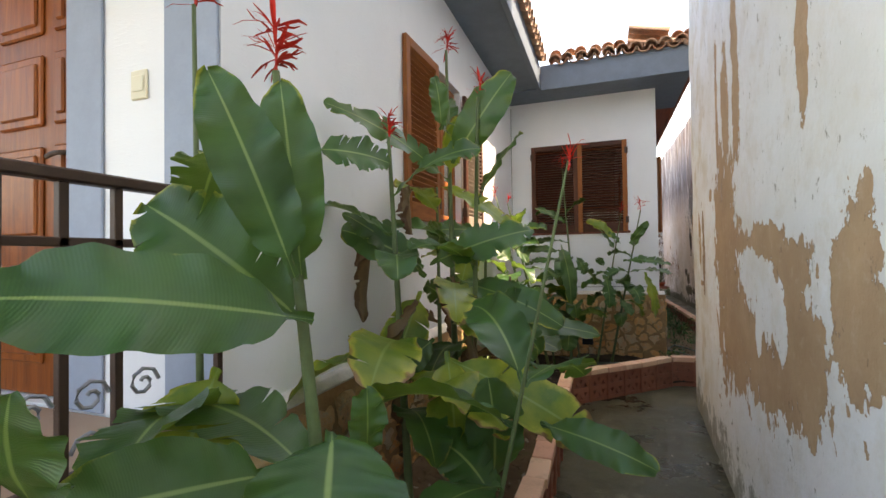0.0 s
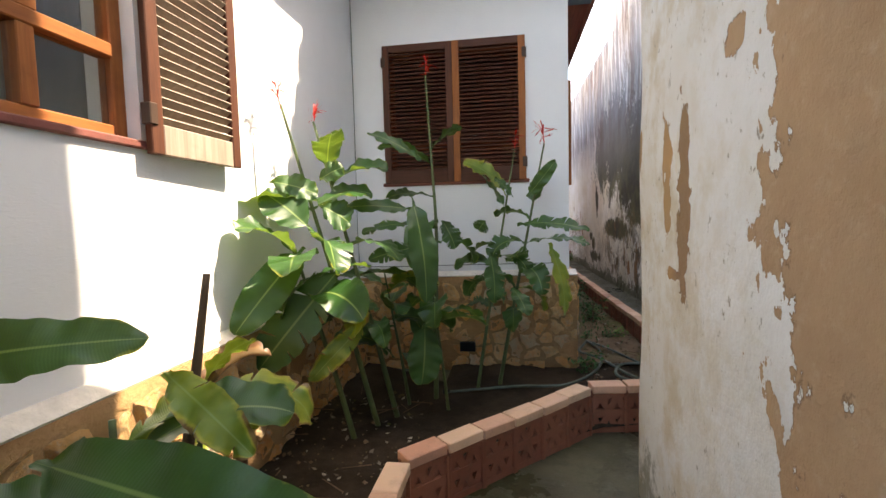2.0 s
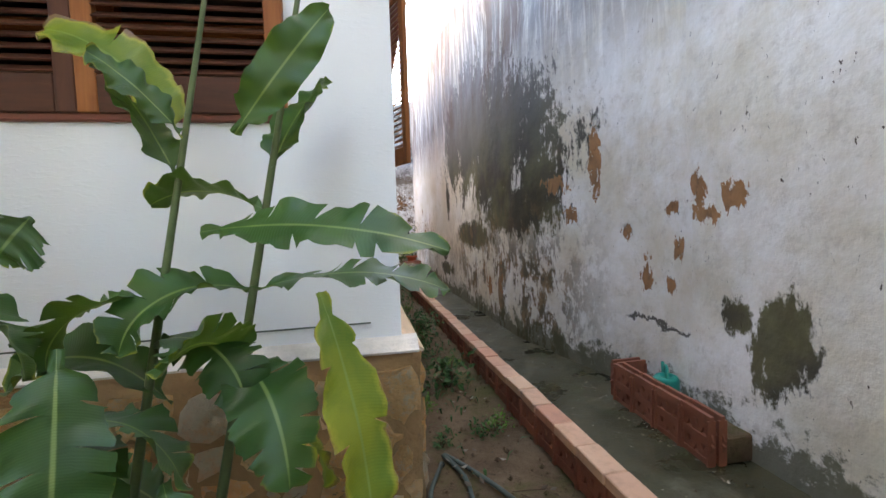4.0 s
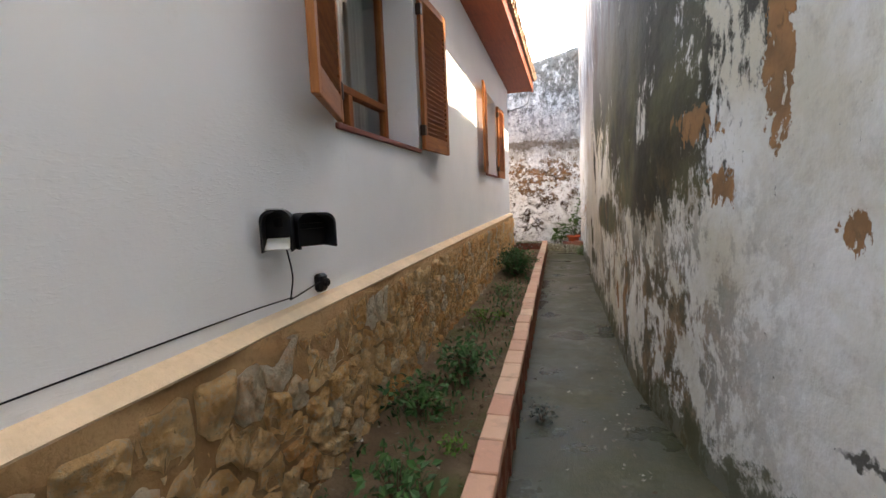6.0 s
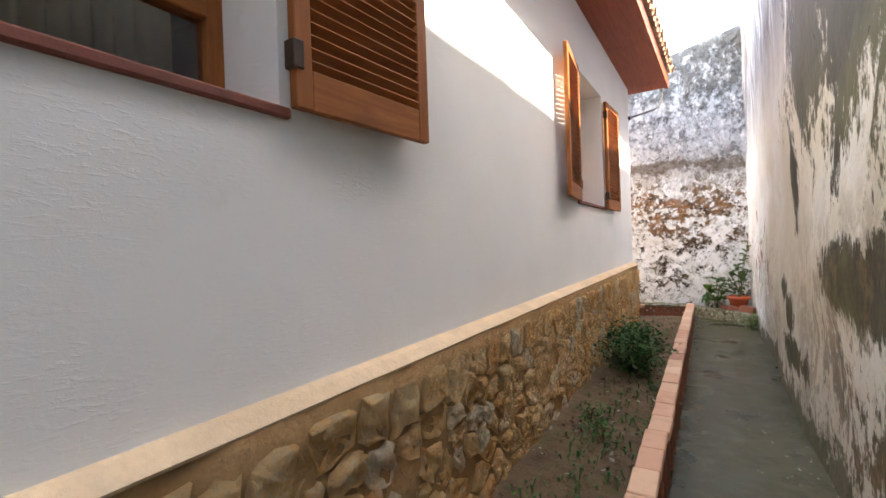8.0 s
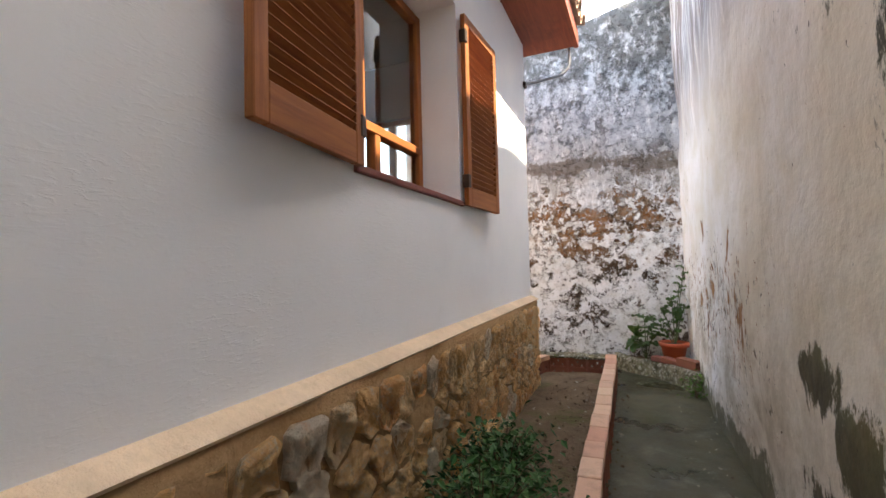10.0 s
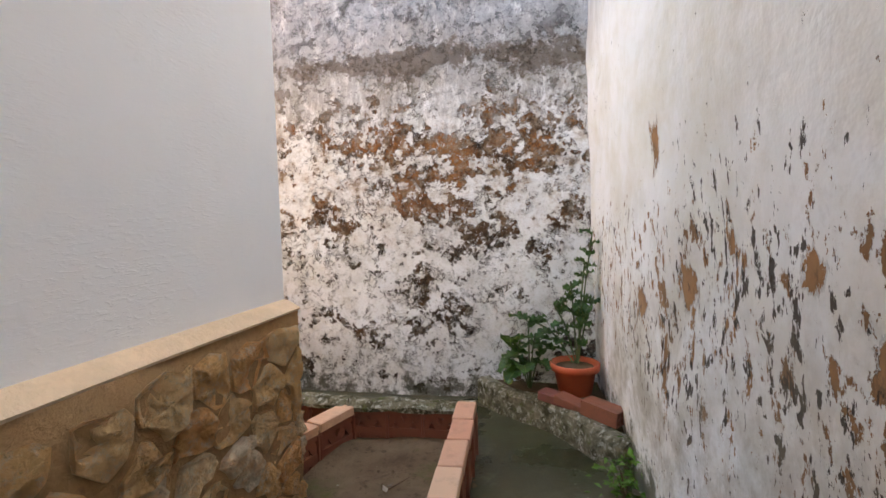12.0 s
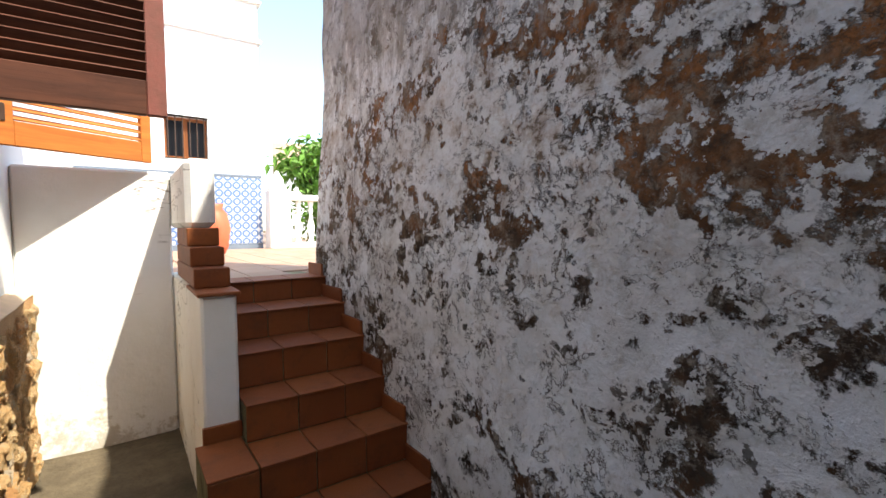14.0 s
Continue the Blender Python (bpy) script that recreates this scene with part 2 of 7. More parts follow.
    far = m.do("MULTIPLY", m.band(y, 14.8, 16.2, 0.0, 0.13), m.do("MULTIPLY", m.band(z, 1.75, 1.35), m.band(z, 0.55, 0.85, 0.5, 1.0)))
    peel = m.do("MAXIMUM", m.band(df, 1.0, 0.97), m.band(m.do("ADD", chips, far), 0.70, 0.71))
    hole = m.do("ADD", m.blobs([(2.7, 7.6, 1.49, 9, 0.035, 0.07)]), m.band(m.noise(13, 5, 0.6), 0.25, 0.75, -0.3, 0.3))
    peel = m.do("MULTIPLY", peel, m.band(hole, 0.97, 1.0))
    tan = m.mix(m.band(m.noise(6, 6), 0.35, 0.65), (0.44, 0.23, 0.11), (0.27, 0.15, 0.08))
    tan = m.mix(m.band(fray, 0.52, 0.6, 0, 0.6), tan, (0.16, 0.10, 0.06))
    c = m.mix(peel, c, tan)
    curl = m.do("ADD", m.noise(15, 6, 0.65, m.stretch(1, 2.0, 0.9), 0.3), m.do("MULTIPLY", far, 0.75))
    c = m.mix(m.band(m.do("ADD", curl, m.band(m.noise(1.6, 4, 0.6), 0.35, 0.65, -0.06, 0.03)), 0.675, 0.69, 0, 0.95), c, (0.06, 0.042, 0.03))
    c = m.mix(m.do("MULTIPLY", m.do("MULTIPLY", m.band(df, 1.22, 1.12), m.band(df, 1.0, 1.06)), m.band(y, 14.5, 15.5, 0, 0.3)), c, (0.075, 0.055, 0.04))
    damp = m.do("MULTIPLY", m.band(m.noise(2.4, 8, 0.72), 0.46, 0.6), m.do("MULTIPLY", m.band(y, 14.5, 15.8), m.band(z, 1.25, 0.6)))
    c = m.mix(m.do("MULTIPLY", damp, 0.6), c, (0.34, 0.29, 0.21))
    split = m.do("ABSOLUTE", m.do("SUBTRACT", m.do("ADD", z, m.band(m.noise(6, 5, 0.6), 0.25, 0.75, -0.07, 0.07)), 0.6))
    split = m.do("MULTIPLY", m.band(split, 0.02, 0.008), m.do("MULTIPLY", m.band(y, 7.84, 7.88), m.band(y, 8.62, 8.56)))
    c = m.mix(m.do("MULTIPLY", split, 0.9), c, (0.05, 0.042, 0.034))
    moss = m.band(m.do("ADD", m.noise(5, 8, 0.78), m.band(z, 0.0, 0.55, 0.28, -0.2)), 0.57, 0.64)
    c = m.mix(m.do("MULTIPLY", moss, 0.85), c, (0.10, 0.10, 0.05))
    m.colour(c)
    h = m.do("ADD", m.do("MULTIPLY", m.do("SUBTRACT", 1.0, peel), 0.6), m.do("MULTIPLY", m.noise(4, 5, 0.6), 1.2))
    m.bump(h, 0.02)
    return m.mat


def back_wall_paint():
    """Ruined limewash: white flakes low, bare orange earth in the middle, grey and black crust above."""
    m = Mat("ruined_limewash", 0.92)
    x, z = m.axis(0), m.axis(2)
    wide = m.noise(1.5, 5, 0.6, None, 0.3)
    mid = m.noise(4.0, 9, 0.66, m.stretch(1, 1, 1.1), 0.25)
    small = m.noise(10, 8, 0.68, None, 0.3)
    fine = m.noise(34, 7, 0.74, None, 0.2)
    # sheets that have come off, ragged at two scales
    gone = m.blobs([(a, 19.35, b, p, 9, q) for a, b, p, q in (
        (-0.06, 2.33, 0.16, 0.1), (-0.66, 2.1, 0.08, 0.22), (-1.05, 1.8, 0.14, 0.2), (-1.05, 1.4, 0.2, 0.12), (0.4, 2.12, 0.42, 0.13), (1.0, 2.05, 0.5, 0.14),
        (1.7, 1.95, 0.3, 0.1), (0.9, 1.55, 0.22, 0.09), (1.4, 1.3, 0.15, 0.1), (-1.1, 0.92, 0.16, 0.2), (0.8, 1.8, 0.3, 0.1), (-0.08, 0.5, 0.2, 0.1), (0.72, 0.5, 0.35, 0.14), (1.85, 1.1, 0.05, 0.32), (-1.5, 1.3, 0.3, 0.7), (0.1, 1.45, 0.1, 0.06), (-0.35, 1.2, 0.08, 0.05))])
    field = m.do("ADD", m.do("MULTIPLY", mid, 0.56), m.do("MULTIPLY", small, 0.44))
    field = m.do("ADD", field, m.band(wide, 0.3, 0.7, -0.045, 0.045))
    field = m.do("ADD", field, m.band(gone, 0.2, 1.8, 0.055, -0.01))
    field = m.do("ADD", field, m.do("MULTIPLY", m.band(x, 0.3, 0.9), m.do("MULTIPLY", m.band(z, 1.1, 1.5, 0, 0.02), m.band(z, 2.6, 2.2))))
    bare = m.band(field, 0.540, 0.548)
    kept = m.band(m.do("ADD", m.do("MULTIPLY", m.noise(5.5, 8, 0.68), 0.6), m.do("MULTIPLY", m.noise(15, 7, 0.68), 0.4)), 0.530, 0.538)
    bare = m.do("MULTIPLY", bare, m.do("SUBTRACT", 1.0, kept))
    # rings and curls where the edge of a flake has lifted, their shadow drawn dark
    def lines(value, level, w):
        return m.band(m.do("ABSOLUTE", m.do("SUBTRACT", value, level)), w, w * 0.45)
    patchy = m.band(m.noise(4.2, 4, 0.6), 0.46, 0.54)
    curls = m.do("MULTIPLY", lines(small, 0.545, 0.013), patchy)
    crack = m.do("MULTIPLY", lines(mid, 0.47, 0.005), m.band(m.noise(2.3, 4, 0.6), 0.48, 0.55))
    pits = m.band(m.do("ADD", m.noise(13, 7, 0.68, None, 0.2), m.band(wide, 0.3, 0.7, -0.03, 0.03)), 0.618, 0.634)
    # outline along the flakes: relief shadow put into the colour
    edge_shade = m.do("MULTIPLY", m.band(field, 0.524, 0.535), m.band(field, 0.548, 0.543))
    white = m.mix(m.band(m.noise(5, 7, 0.7), 0.4, 0.68), (0.93, 0.93, 0.93), (0.74, 0.72, 0.68))
    white = m.mix(m.band(m.noise(11, 8, 0.78), 0.53, 0.65, 0, 0.5), white, (0.50, 0.45, 0.37))
    white = m.mix(m.band(fine, 0.57, 0.67, 0, 0.45), white, (0.36, 0.31, 0.24))
    earth = m.mix(m.band(small, 0.42, 0.6), (0.13, 0.064, 0.028), (0.042, 0.026, 0.015))
    ochre = m.do("MULTIPLY", m.do("MULTIPLY", m.band(z, 1.25, 1.7), m.band(z, 2.75, 2.4)), m.band(m.noise(3.3, 7, 0.7), 0.42, 0.56))
    earth = m.mix(ochre, earth, m.mix(m.band(fine, 0.4, 0.6), (0.40, 0.16, 0.05), (0.20, 0.09, 0.036)))
    earth = m.mix(m.band(m.noise(17, 9, 0.78), 0.50, 0.60, 0, 0.7), earth, (0.44, 0.38, 0.31))
    c = m.mix(bare, white, earth)
    c = m.mix(m.do("MULTIPLY", curls, 0.85), c, (0.10, 0.07, 0.045))
    c = m.mix(m.do("MULTIPLY", crack, 0.85), c, (0.06, 0.045, 0.03))
    c = m.mix(m.do("MULTIPLY", pits, 0.85), c, (0.075, 0.055, 0.036))
    c = m.mix(m.do("MULTIPLY", edge_shade, m.band(fine, 0.35, 0.6, 0.2, 0.9)), c, (0.055, 0.038, 0.024))
    # thin brown smears round the bare earth, grey film and soot higher up
    smear = m.do("MULTIPLY", m.band(m.noise(6.5, 9, 0.76), 0.50, 0.62), m.do("MULTIPLY", m.band(z, 1.0, 1.7), m.band(z, 2.8, 2.3)))
    c = m.mix(m.do("MULTIPLY", smear, 0.6), c, (0.40, 0.27, 0.17))
    film = m.do("ADD", m.noise(7, 9, 0.78, m.stretch(1.6, 1, 0.55)), m.band(z, 1.8, 2.7, -0.24, 0.08))
    grey = m.mix(m.band(m.noise(1.3, 6, 0.6), 0.4, 0.62), (0.30, 0.265, 0.22), (0.42, 0.42, 0.42))
    grey = m.mix(m.band(z, 2.6, 3.2, 0, 0.75), grey, m.mix(m.band(m.noise(11, 9, 0.78), 0.45, 0.58), (0.19, 0.21, 0.25), (0.46, 0.48, 0.52)))
    c = m.mix(m.band(film, 0.40, 0.56, 0, 0.75), c, grey)
    soot = m.do("ADD", m.noise(4.2, 10, 0.78, m.stretch(1, 1, 0.7)), m.band(z, 2.3, 4.6, -0.15, 0.10))
    c = m.mix(m.band(soot, 0.50, 0.60, 0, 0.85), c, (0.085, 0.083, 0.08))
    blot = m.do("ADD", m.blobs([(1.85, 19.4, 2.75, 0.3, 9, 0.16), (0.7, 19.4, 2.82, 1.1, 9, 0.12)]), m.band(m.noise(6, 8, 0.75), 0.25, 0.75, -0.9, 0.9))
    c = m.mix(m.band(blot, 1.0, 0.75, 0, 0.75), c, (0.13, 0.09, 0.06))
    damp = m.do("MULTIPLY", m.band(x, -0.1, -1.3), m.band(m.noise(3.1, 8, 0.72), 0.46, 0.62))
    c = m.mix(m.do("MULTIPLY", damp, 0.55), c, (0.30, 0.235, 0.17))
    moss = m.band(m.do("ADD", m.noise(6, 9, 0.78), m.band(z, 0.0, 0.75, 0.14, -0.2)), 0.55, 0.65)
    c = m.mix(m.do("MULTIPLY", moss, 0.85), c, (0.075, 0.068, 0.035))
    m.colour(c)
    h = m.do("ADD", m.do("MULTIPLY", m.do("SUBTRACT", 1.0, bare), 0.35), m.do("ADD", m.do("MULTIPLY", field, 1.3), m.do("ADD", m.do("MULTIPLY", fine, 0.22), m.do("MULTIPLY", m.do("ADD", curls, crack), -0.3))))
    m.bump(h, 0.05)
    return m.mat


def concrete_damp():
    m = Mat("damp_concrete", 0.6, 0, 0.3)
    wet = m.noise(1.1, 6, 0.65)
    c = m.mix(m.band(wet, 0.38, 0.62), (0.036, 0.031, 0.014), (0.115, 0.098, 0.055))
    c = m.mix(m.band(m.noise(5, 8, 0.75), 0.48, 0.66, 0, 0.75), c, (0.038, 0.040, 0.018))
    c = m.mix(m.band(m.noise(30, 5, 0.8), 0.63, 0.69, 0, 0.7), c, (0.30, 0.28, 0.23))
    c = m.mix(m.band(m.noise(2.6, 9, 0.78), 0.55, 0.68, 0, 0.75), c, (0.19, 0.17, 0.125))
    c = m.mix(m.band(m.noise(1.9, 7, 0.7), 0.5, 0.62, 0, 0.6), c, (0.055, 0.060, 0.024))
    m.colour(c).rough(m.band(wet, 0.38, 0.6, 0.16, 0.62))
    m.bump(m.do("ADD", m.noise(45, 5, 0.7), m.noise(4, 5)), 0.004)
    return m.mat


def soil_material():
    m = Mat("dry_soil", 0.95, 0, 0.1)
    c = m.mix(m.band(m.noise(2.5, 7, 0.7), 0.35, 0.65), (0.11, 0.070, 0.043), (0.215, 0.148, 0.092))
    c = m.mix(m.band(m.noise(40, 5, 0.8), 0.62, 0.72, 0, 0.6), c, (0.26, 0.20, 0.14))
    c = m.mix(m.band(m.noise(1.7, 7, 0.72), 0.52, 0.64, 0, 0.75), c, (0.10, 0.11, 0.035))
    m.colour(m.mix(m.band(m.noise(18, 6, 0.8), 0.55, 0.66, 0, 0.7), c, (0.06, 0.04, 0.025)))
    m.bump(m.noise(30, 7, 0.75), 0.02)
    return m.mat


def shaded_soil_material():
    m = Mat("shaded_garden_soil", 0.95, 0, 0.1)
    # dark earth, with the corner's shade mixed into its colour
    c = m.mix(m.band(m.noise(3, 7, 0.7), 0.35, 0.65), (0.030, 0.021, 0.014), (0.075, 0.052, 0.034))
    m.colour(m.mix(m.band(m.noise(36, 5, 0.8), 0.62, 0.72, 0, 0.6), c, (0.16, 0.12, 0.08)))
    m.bump(m.noise(30, 7, 0.75), 0.02)
    return m.mat


def stone_material():
    m = Mat("honey_limestone", 0.9, 0, 0.2)
    co = m.offset(9.0)
    c = m.mix(m.band(m.random(), 0.0, 1.0), (0.92, 0.52, 0.20), (0.95, 0.69, 0.38))
    c = m.mix(m.band(m.random(), 0.84, 0.87, 0, 0.7), c, (0.78, 0.70, 0.58))
    c = m.mix(m.band(m.random(), 0.14, 0.11, 0, 0.8), c, (0.86, 0.43, 0.18))
    c = m.mix(m.band(m.noise(7, 8, 0.75, co), 0.46, 0.62, 0, 0.7), c, (0.84, 0.47, 0.19))
    c = m.mix(m.band(m.noise(22, 9, 0.8, co), 0.5, 0.62, 0, 0.75), c, (0.76, 0.64, 0.46))
    c = m.mix(m.band(m.noise(36, 7, 0.8, co), 0.59, 0.67, 0, 0.7), c, (0.30, 0.18, 0.09))
    m.colour(c)
    m.bump(m.do("ADD", m.noise(14, 9, 0.75, co), m.do("MULTIPLY", m.noise(48, 8, 0.8, co), 0.8)), 0.06)
    return m.mat


def mortar_material():
    m = Mat("earth_mortar", 0.95, 0, 0.15)
    c = m.mix(m.band(m.noise(2.5, 7, 0.7), 0.35, 0.65), (0.44, 0.25, 0.115), (0.55, 0.34, 0.17))
    m.colour(m.mix(m.band(m.noise(12, 7, 0.75), 0.57, 0.7, 0, 0.7), c, (0.30, 0.19, 0.11)))
    m.bump(m.do("ADD", m.noise(5, 6, 0.7), m.noise(18, 8, 0.75)), 0.035)
    return m.mat


def terracotta(name, a, b, dirt=(0.10, 0.06, 0.04), amount=0.6):
    m = Mat(name, 0.65, 0, 0.35)
    co = m.offset(5.0)
    c = m.mix(m.random(), a, b)
    c = m.mix(m.band(m.noise(8, 6, 0.7, co), 0.5, 0.75, 0, amount), c, dirt)
    c = m.mix(m.band(m.noise(30, 5, 0.8, co), 0.6, 0.72, 0, 0.5), c, tuple(min(1, v * 1.5) for v in a))
    m.colour(c)
    m.bump(m.noise(40, 5, 0.75, co), 0.003)
    return m.mat


def leaf_material(name, green, light, dry, dryness):
    """Broad leaf: pale veins across, yellow and brown towards the rim (uv: along, across)."""
    m = Mat(name, 0.38, 0, 0.5)
    uv = m.nodes.new("ShaderNodeUVMap").outputs[0]
    sep = m.nodes.new("ShaderNodeSeparateXYZ")
    m.put(sep.inputs[0], uv)
    along, across = sep.outputs[0], sep.outputs[1]
    edge = m.do("ABSOLUTE", m.do("SUBTRACT", across, 0.5))
    co = m.offset(5.0)
    veins = m.nodes.new("ShaderNodeTexWave")
    m.put(veins.inputs["Vector"], uv)
    veins.bands_direction = "X"
    veins.inputs["Scale"].default_value, veins.inputs["Distortion"].default_value = 26.0, 1.5
    c = m.mix(m.band(m.noise(5, 5, 0.6, co), 0.35, 0.65), green, light)
    c = m.mix(m.band(veins.outputs["Fac"], 0.6, 1.0, 0, 0.1), c, light)
    c = m.mix(m.band(edge, 0.03, 0.012, 0, 0.8), c, (0.24, 0.34, 0.10) if dryness < 0.2 else (0.26, 0.17, 0.09))
    rim = m.do("ADD", m.do("MULTIPLY", edge, 1.1), m.do("MULTIPLY", m.noise(9, 6, 0.7, co), 0.55))
    rim = m.do("ADD", rim, m.band(along, 0.5, 1.0, 0, 0.14))
    c = m.mix(m.band(rim, 0.88 - dryness, 0.98 - dryness, 0, 0.9), c, (0.42, 0.40, 0.05) if dryness < 0.2 else (0.23, 0.13, 0.06))
    c = m.mix(m.band(rim, 0.97 - dryness, 1.04 - dryness), c, dry)
    m.colour(c)
    m.bsdf.inputs["Subsurface Weight"].default_value = 0.0
    m.bump(veins.outputs["Fac"], 0.0006, 0.5)
    t = m.nodes.new("ShaderNodeBsdfTranslucent")
    m.put(t.inputs[0], m.mix(0.6, c, (0.30, 0.45, 0.05) if dryness < 0.2 else (0.25, 0.12, 0.04)))
    mixed = m.nodes.new("ShaderNodeMixShader")
    mixed.inputs[0].default_value = 0.25
    m.links.new(m.bsdf.outputs[0], mixed.inputs[1])
    m.links.new(t.outputs[0], mixed.inputs[2])
    m.links.new(mixed.outputs[0], m.nodes["Material Output"].inputs[0])
    return m.mat


def glass_material():
    m = Mat("window_glass", 0.03, 0, 0.5)
    m.bsdf.inputs["Transmission Weight"].default_value = 1.0
    m.bsdf.inputs["IOR"].default_value = 1.5
    m.colour((0.9, 0.95, 0.95))
    return m.mat


def azulejo_material():
    """White wall tiles with a blue figure in each, 0.15 m across."""
    m = Mat("blue_white_tiles", 0.25, 0, 0.5)
    n = m.cells(1.0, m.stretch(7.5, 7.5, 7.5))
    n.node.inputs["Randomness"].default_value = 0.0
    ring = m.band(m.do("ABSOLUTE", m.do("SUBTRACT", n, 0.38)), 0.16, 0.1)
    m.colour(m.mix(ring, (0.66, 0.69, 0.72), (0.10, 0.17, 0.34)))
    return m.mat


WHITE = render_white()
NEAR, SIDE, BACK = near_wall_paint(), side_wall_paint(), back_wall_paint()
PATH, SOIL, SHADESOIL, STONE, MORTAR = concrete_damp(), soil_material(), shaded_soil_material(), stone_material(), mortar_material()
LEDGE = plain("ochre_ledge", (0.80, 0.60, 0.41), 0.9, spec=0.1, var=0.2, scale=3.0, bump=0.006)
PALELEDGE = plain("pale_ledge", (0.78, 0.72, 0.64), 0.9, spec=0.1, var=0.3, scale=4.0, bump=0.006)
BLUE = plain("slate_blue_paint", (0.155, 0.19, 0.235), 0.7, var=0.12)
BLUELIGHT = plain("grey_blue_paint", (0.32, 0.37, 0.45), 0.75, var=0.1)
REDSOFFIT = wood("red_stained_boards", (0.34, 0.085, 0.04), (0.19, 0.045, 0.025), 1)
WOODV = wood("varnished_wood", (0.42, 0.15, 0.045), (0.22, 0.07, 0.025), 2)
WOODH = wood("varnished_wood_cross", (0.42, 0.15, 0.045), (0.22, 0.07, 0.025), 0)
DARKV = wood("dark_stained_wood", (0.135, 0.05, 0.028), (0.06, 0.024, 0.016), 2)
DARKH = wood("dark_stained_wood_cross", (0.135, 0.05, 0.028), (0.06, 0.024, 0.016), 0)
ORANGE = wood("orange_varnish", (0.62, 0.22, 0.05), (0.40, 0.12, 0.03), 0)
PALE = wood("weathered_wood", (0.40, 0.33, 0.27), (0.24, 0.18, 0.14), 2, 0.7)
BRICK = terracotta("pink_kerb_brick", (0.58, 0.28, 0.18), (0.74, 0.50, 0.33), (0.30, 0.17, 0.11), 0.5)
HOLLOW = terracotta("red_hollow_brick", (0.26, 0.085, 0.05), (0.33, 0.12, 0.07))
TILE = terracotta("stair_tile", (0.20, 0.054, 0.014), (0.26, 0.078, 0.021), (0.07, 0.024, 0.012), 0.55)
ROOFTILE = terracotta("roof_tile", (0.38, 0.20, 0.13), (0.48, 0.30, 0.20), (0.10, 0.09, 0.07), 0.8)
CANAL = terracotta("dark_red_tile", (0.20, 0.06, 0.05), (0.27, 0.09, 0.06))
POT = plain("plastic_terracotta", (0.62, 0.13, 0.06), 0.45, var=0.12)
BLACK = plain("black_plastic", (0.009, 0.009, 0.011), 0.45, spec=0.15, var=0.2)
GREEN = plain("green_plastic", (0.0, 0.30, 0.22), 0.4, var=0.1)
HOSE = plain("grey_green_hose", (0.085, 0.11, 0.09), 0.6, var=0.25)
IRON = plain("brown_iron", (0.075, 0.045, 0.032), 0.5, metal=0.2)
SCROLL = plain("grey_iron", (0.30, 0.31, 0.33), 0.5, metal=0.2)
STEEL = plain("steel", (0.5, 0.5, 0.5), 0.35, metal=0.9)
CREAM = plain("cream_plastic", (0.76, 0.70, 0.52), 0.4, var=0.05)
MOSSY = plain("mossy_concrete", (0.27, 0.26, 0.16), 0.9, spec=0.1, var=0.8, scale=5, bump=0.02)
def lichen_material():
    m = Mat("lichen_on_mortar", 0.95, 0, 0.1)
    c = m.mix(m.band(m.noise(9, 8, 0.75), 0.42, 0.6), (0.085, 0.075, 0.04), (0.30, 0.27, 0.19))
    c = m.mix(m.band(m.noise(26, 8, 0.75), 0.52, 0.6, 0, 0.9), c, (0.56, 0.54, 0.46))
    c = m.mix(m.band(m.noise(14, 7, 0.75), 0.55, 0.65, 0, 0.8), c, (0.13, 0.15, 0.04))
    m.colour(c).bump(m.noise(28, 8, 0.75), 0.03)
    return m.mat


LICHEN = lichen_material()
BALUST = plain("white_cast_stone", (0.82, 0.80, 0.76), 0.8, var=0.1)
TERRACE = terracotta("terrace_tile", (0.34, 0.21, 0.14), (0.40, 0.26, 0.18), (0.30, 0.22, 0.15), 0.3)
GLASS, AZULEJO = glass_material(), azulejo_material()
CURTAIN = plain("cream_curtain", (0.42, 0.38, 0.31), 0.9, var=0.15)
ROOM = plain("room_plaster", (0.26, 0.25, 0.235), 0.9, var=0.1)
LEAF = leaf_material("canna_leaf", (0.017, 0.064, 0.017), (0.036, 0.115, 0.026), (0.17, 0.085, 0.04), 0.0)
LEAFOLD = leaf_material("canna_leaf_yellowing", (0.07, 0.16, 0.02), (0.27, 0.31, 0.03), (0.20, 0.09, 0.04), 0.17)
LEAFDRY = leaf_material("canna_leaf_withered", (0.16, 0.10, 0.05), (0.22, 0.15, 0.08), (0.12, 0.06, 0.03), 0.3)
STEM = plain("canna_stem", (0.11, 0.15, 0.06), 0.5, var=0.35)
PETAL = plain("red_petals", (0.72, 0.035, 0.02), 0.5, var=0.3, scale=30)
DRYWOOD = plain("dry_stalk", (0.16, 0.10, 0.06), 0.9, var=0.4)
BUSH = plain("bush_leaves", (0.045, 0.125, 0.028), 0.5, var=0.5, scale=12)
BUSHLIGHT = plain("light_foliage", (0.12, 0.25, 0.03), 0.5, var=0.5, scale=5)
DOORWOOD = wood("red_brown_door", (0.40, 0.105, 0.016), (0.15, 0.034, 0.006), 2, 0.45, 0.25)
YARD = plain("pale_concrete", (0.14, 0.11, 0.07), 0.9, var=0.6, scale=3, bump=0.01)


# ---- building helpers ----
def mesh_of(bm, name, mat, smooth=False):
    me = bpy.data.meshes.new(name)
    bmesh.ops.recalc_face_normals(bm, faces=bm.faces)
    bm.to_mesh(me)
    bm.free()
    me.materials.append(mat)
    if smooth:
        me.polygons.foreach_set("use_smooth", [True] * len(me.polygons))
    return me


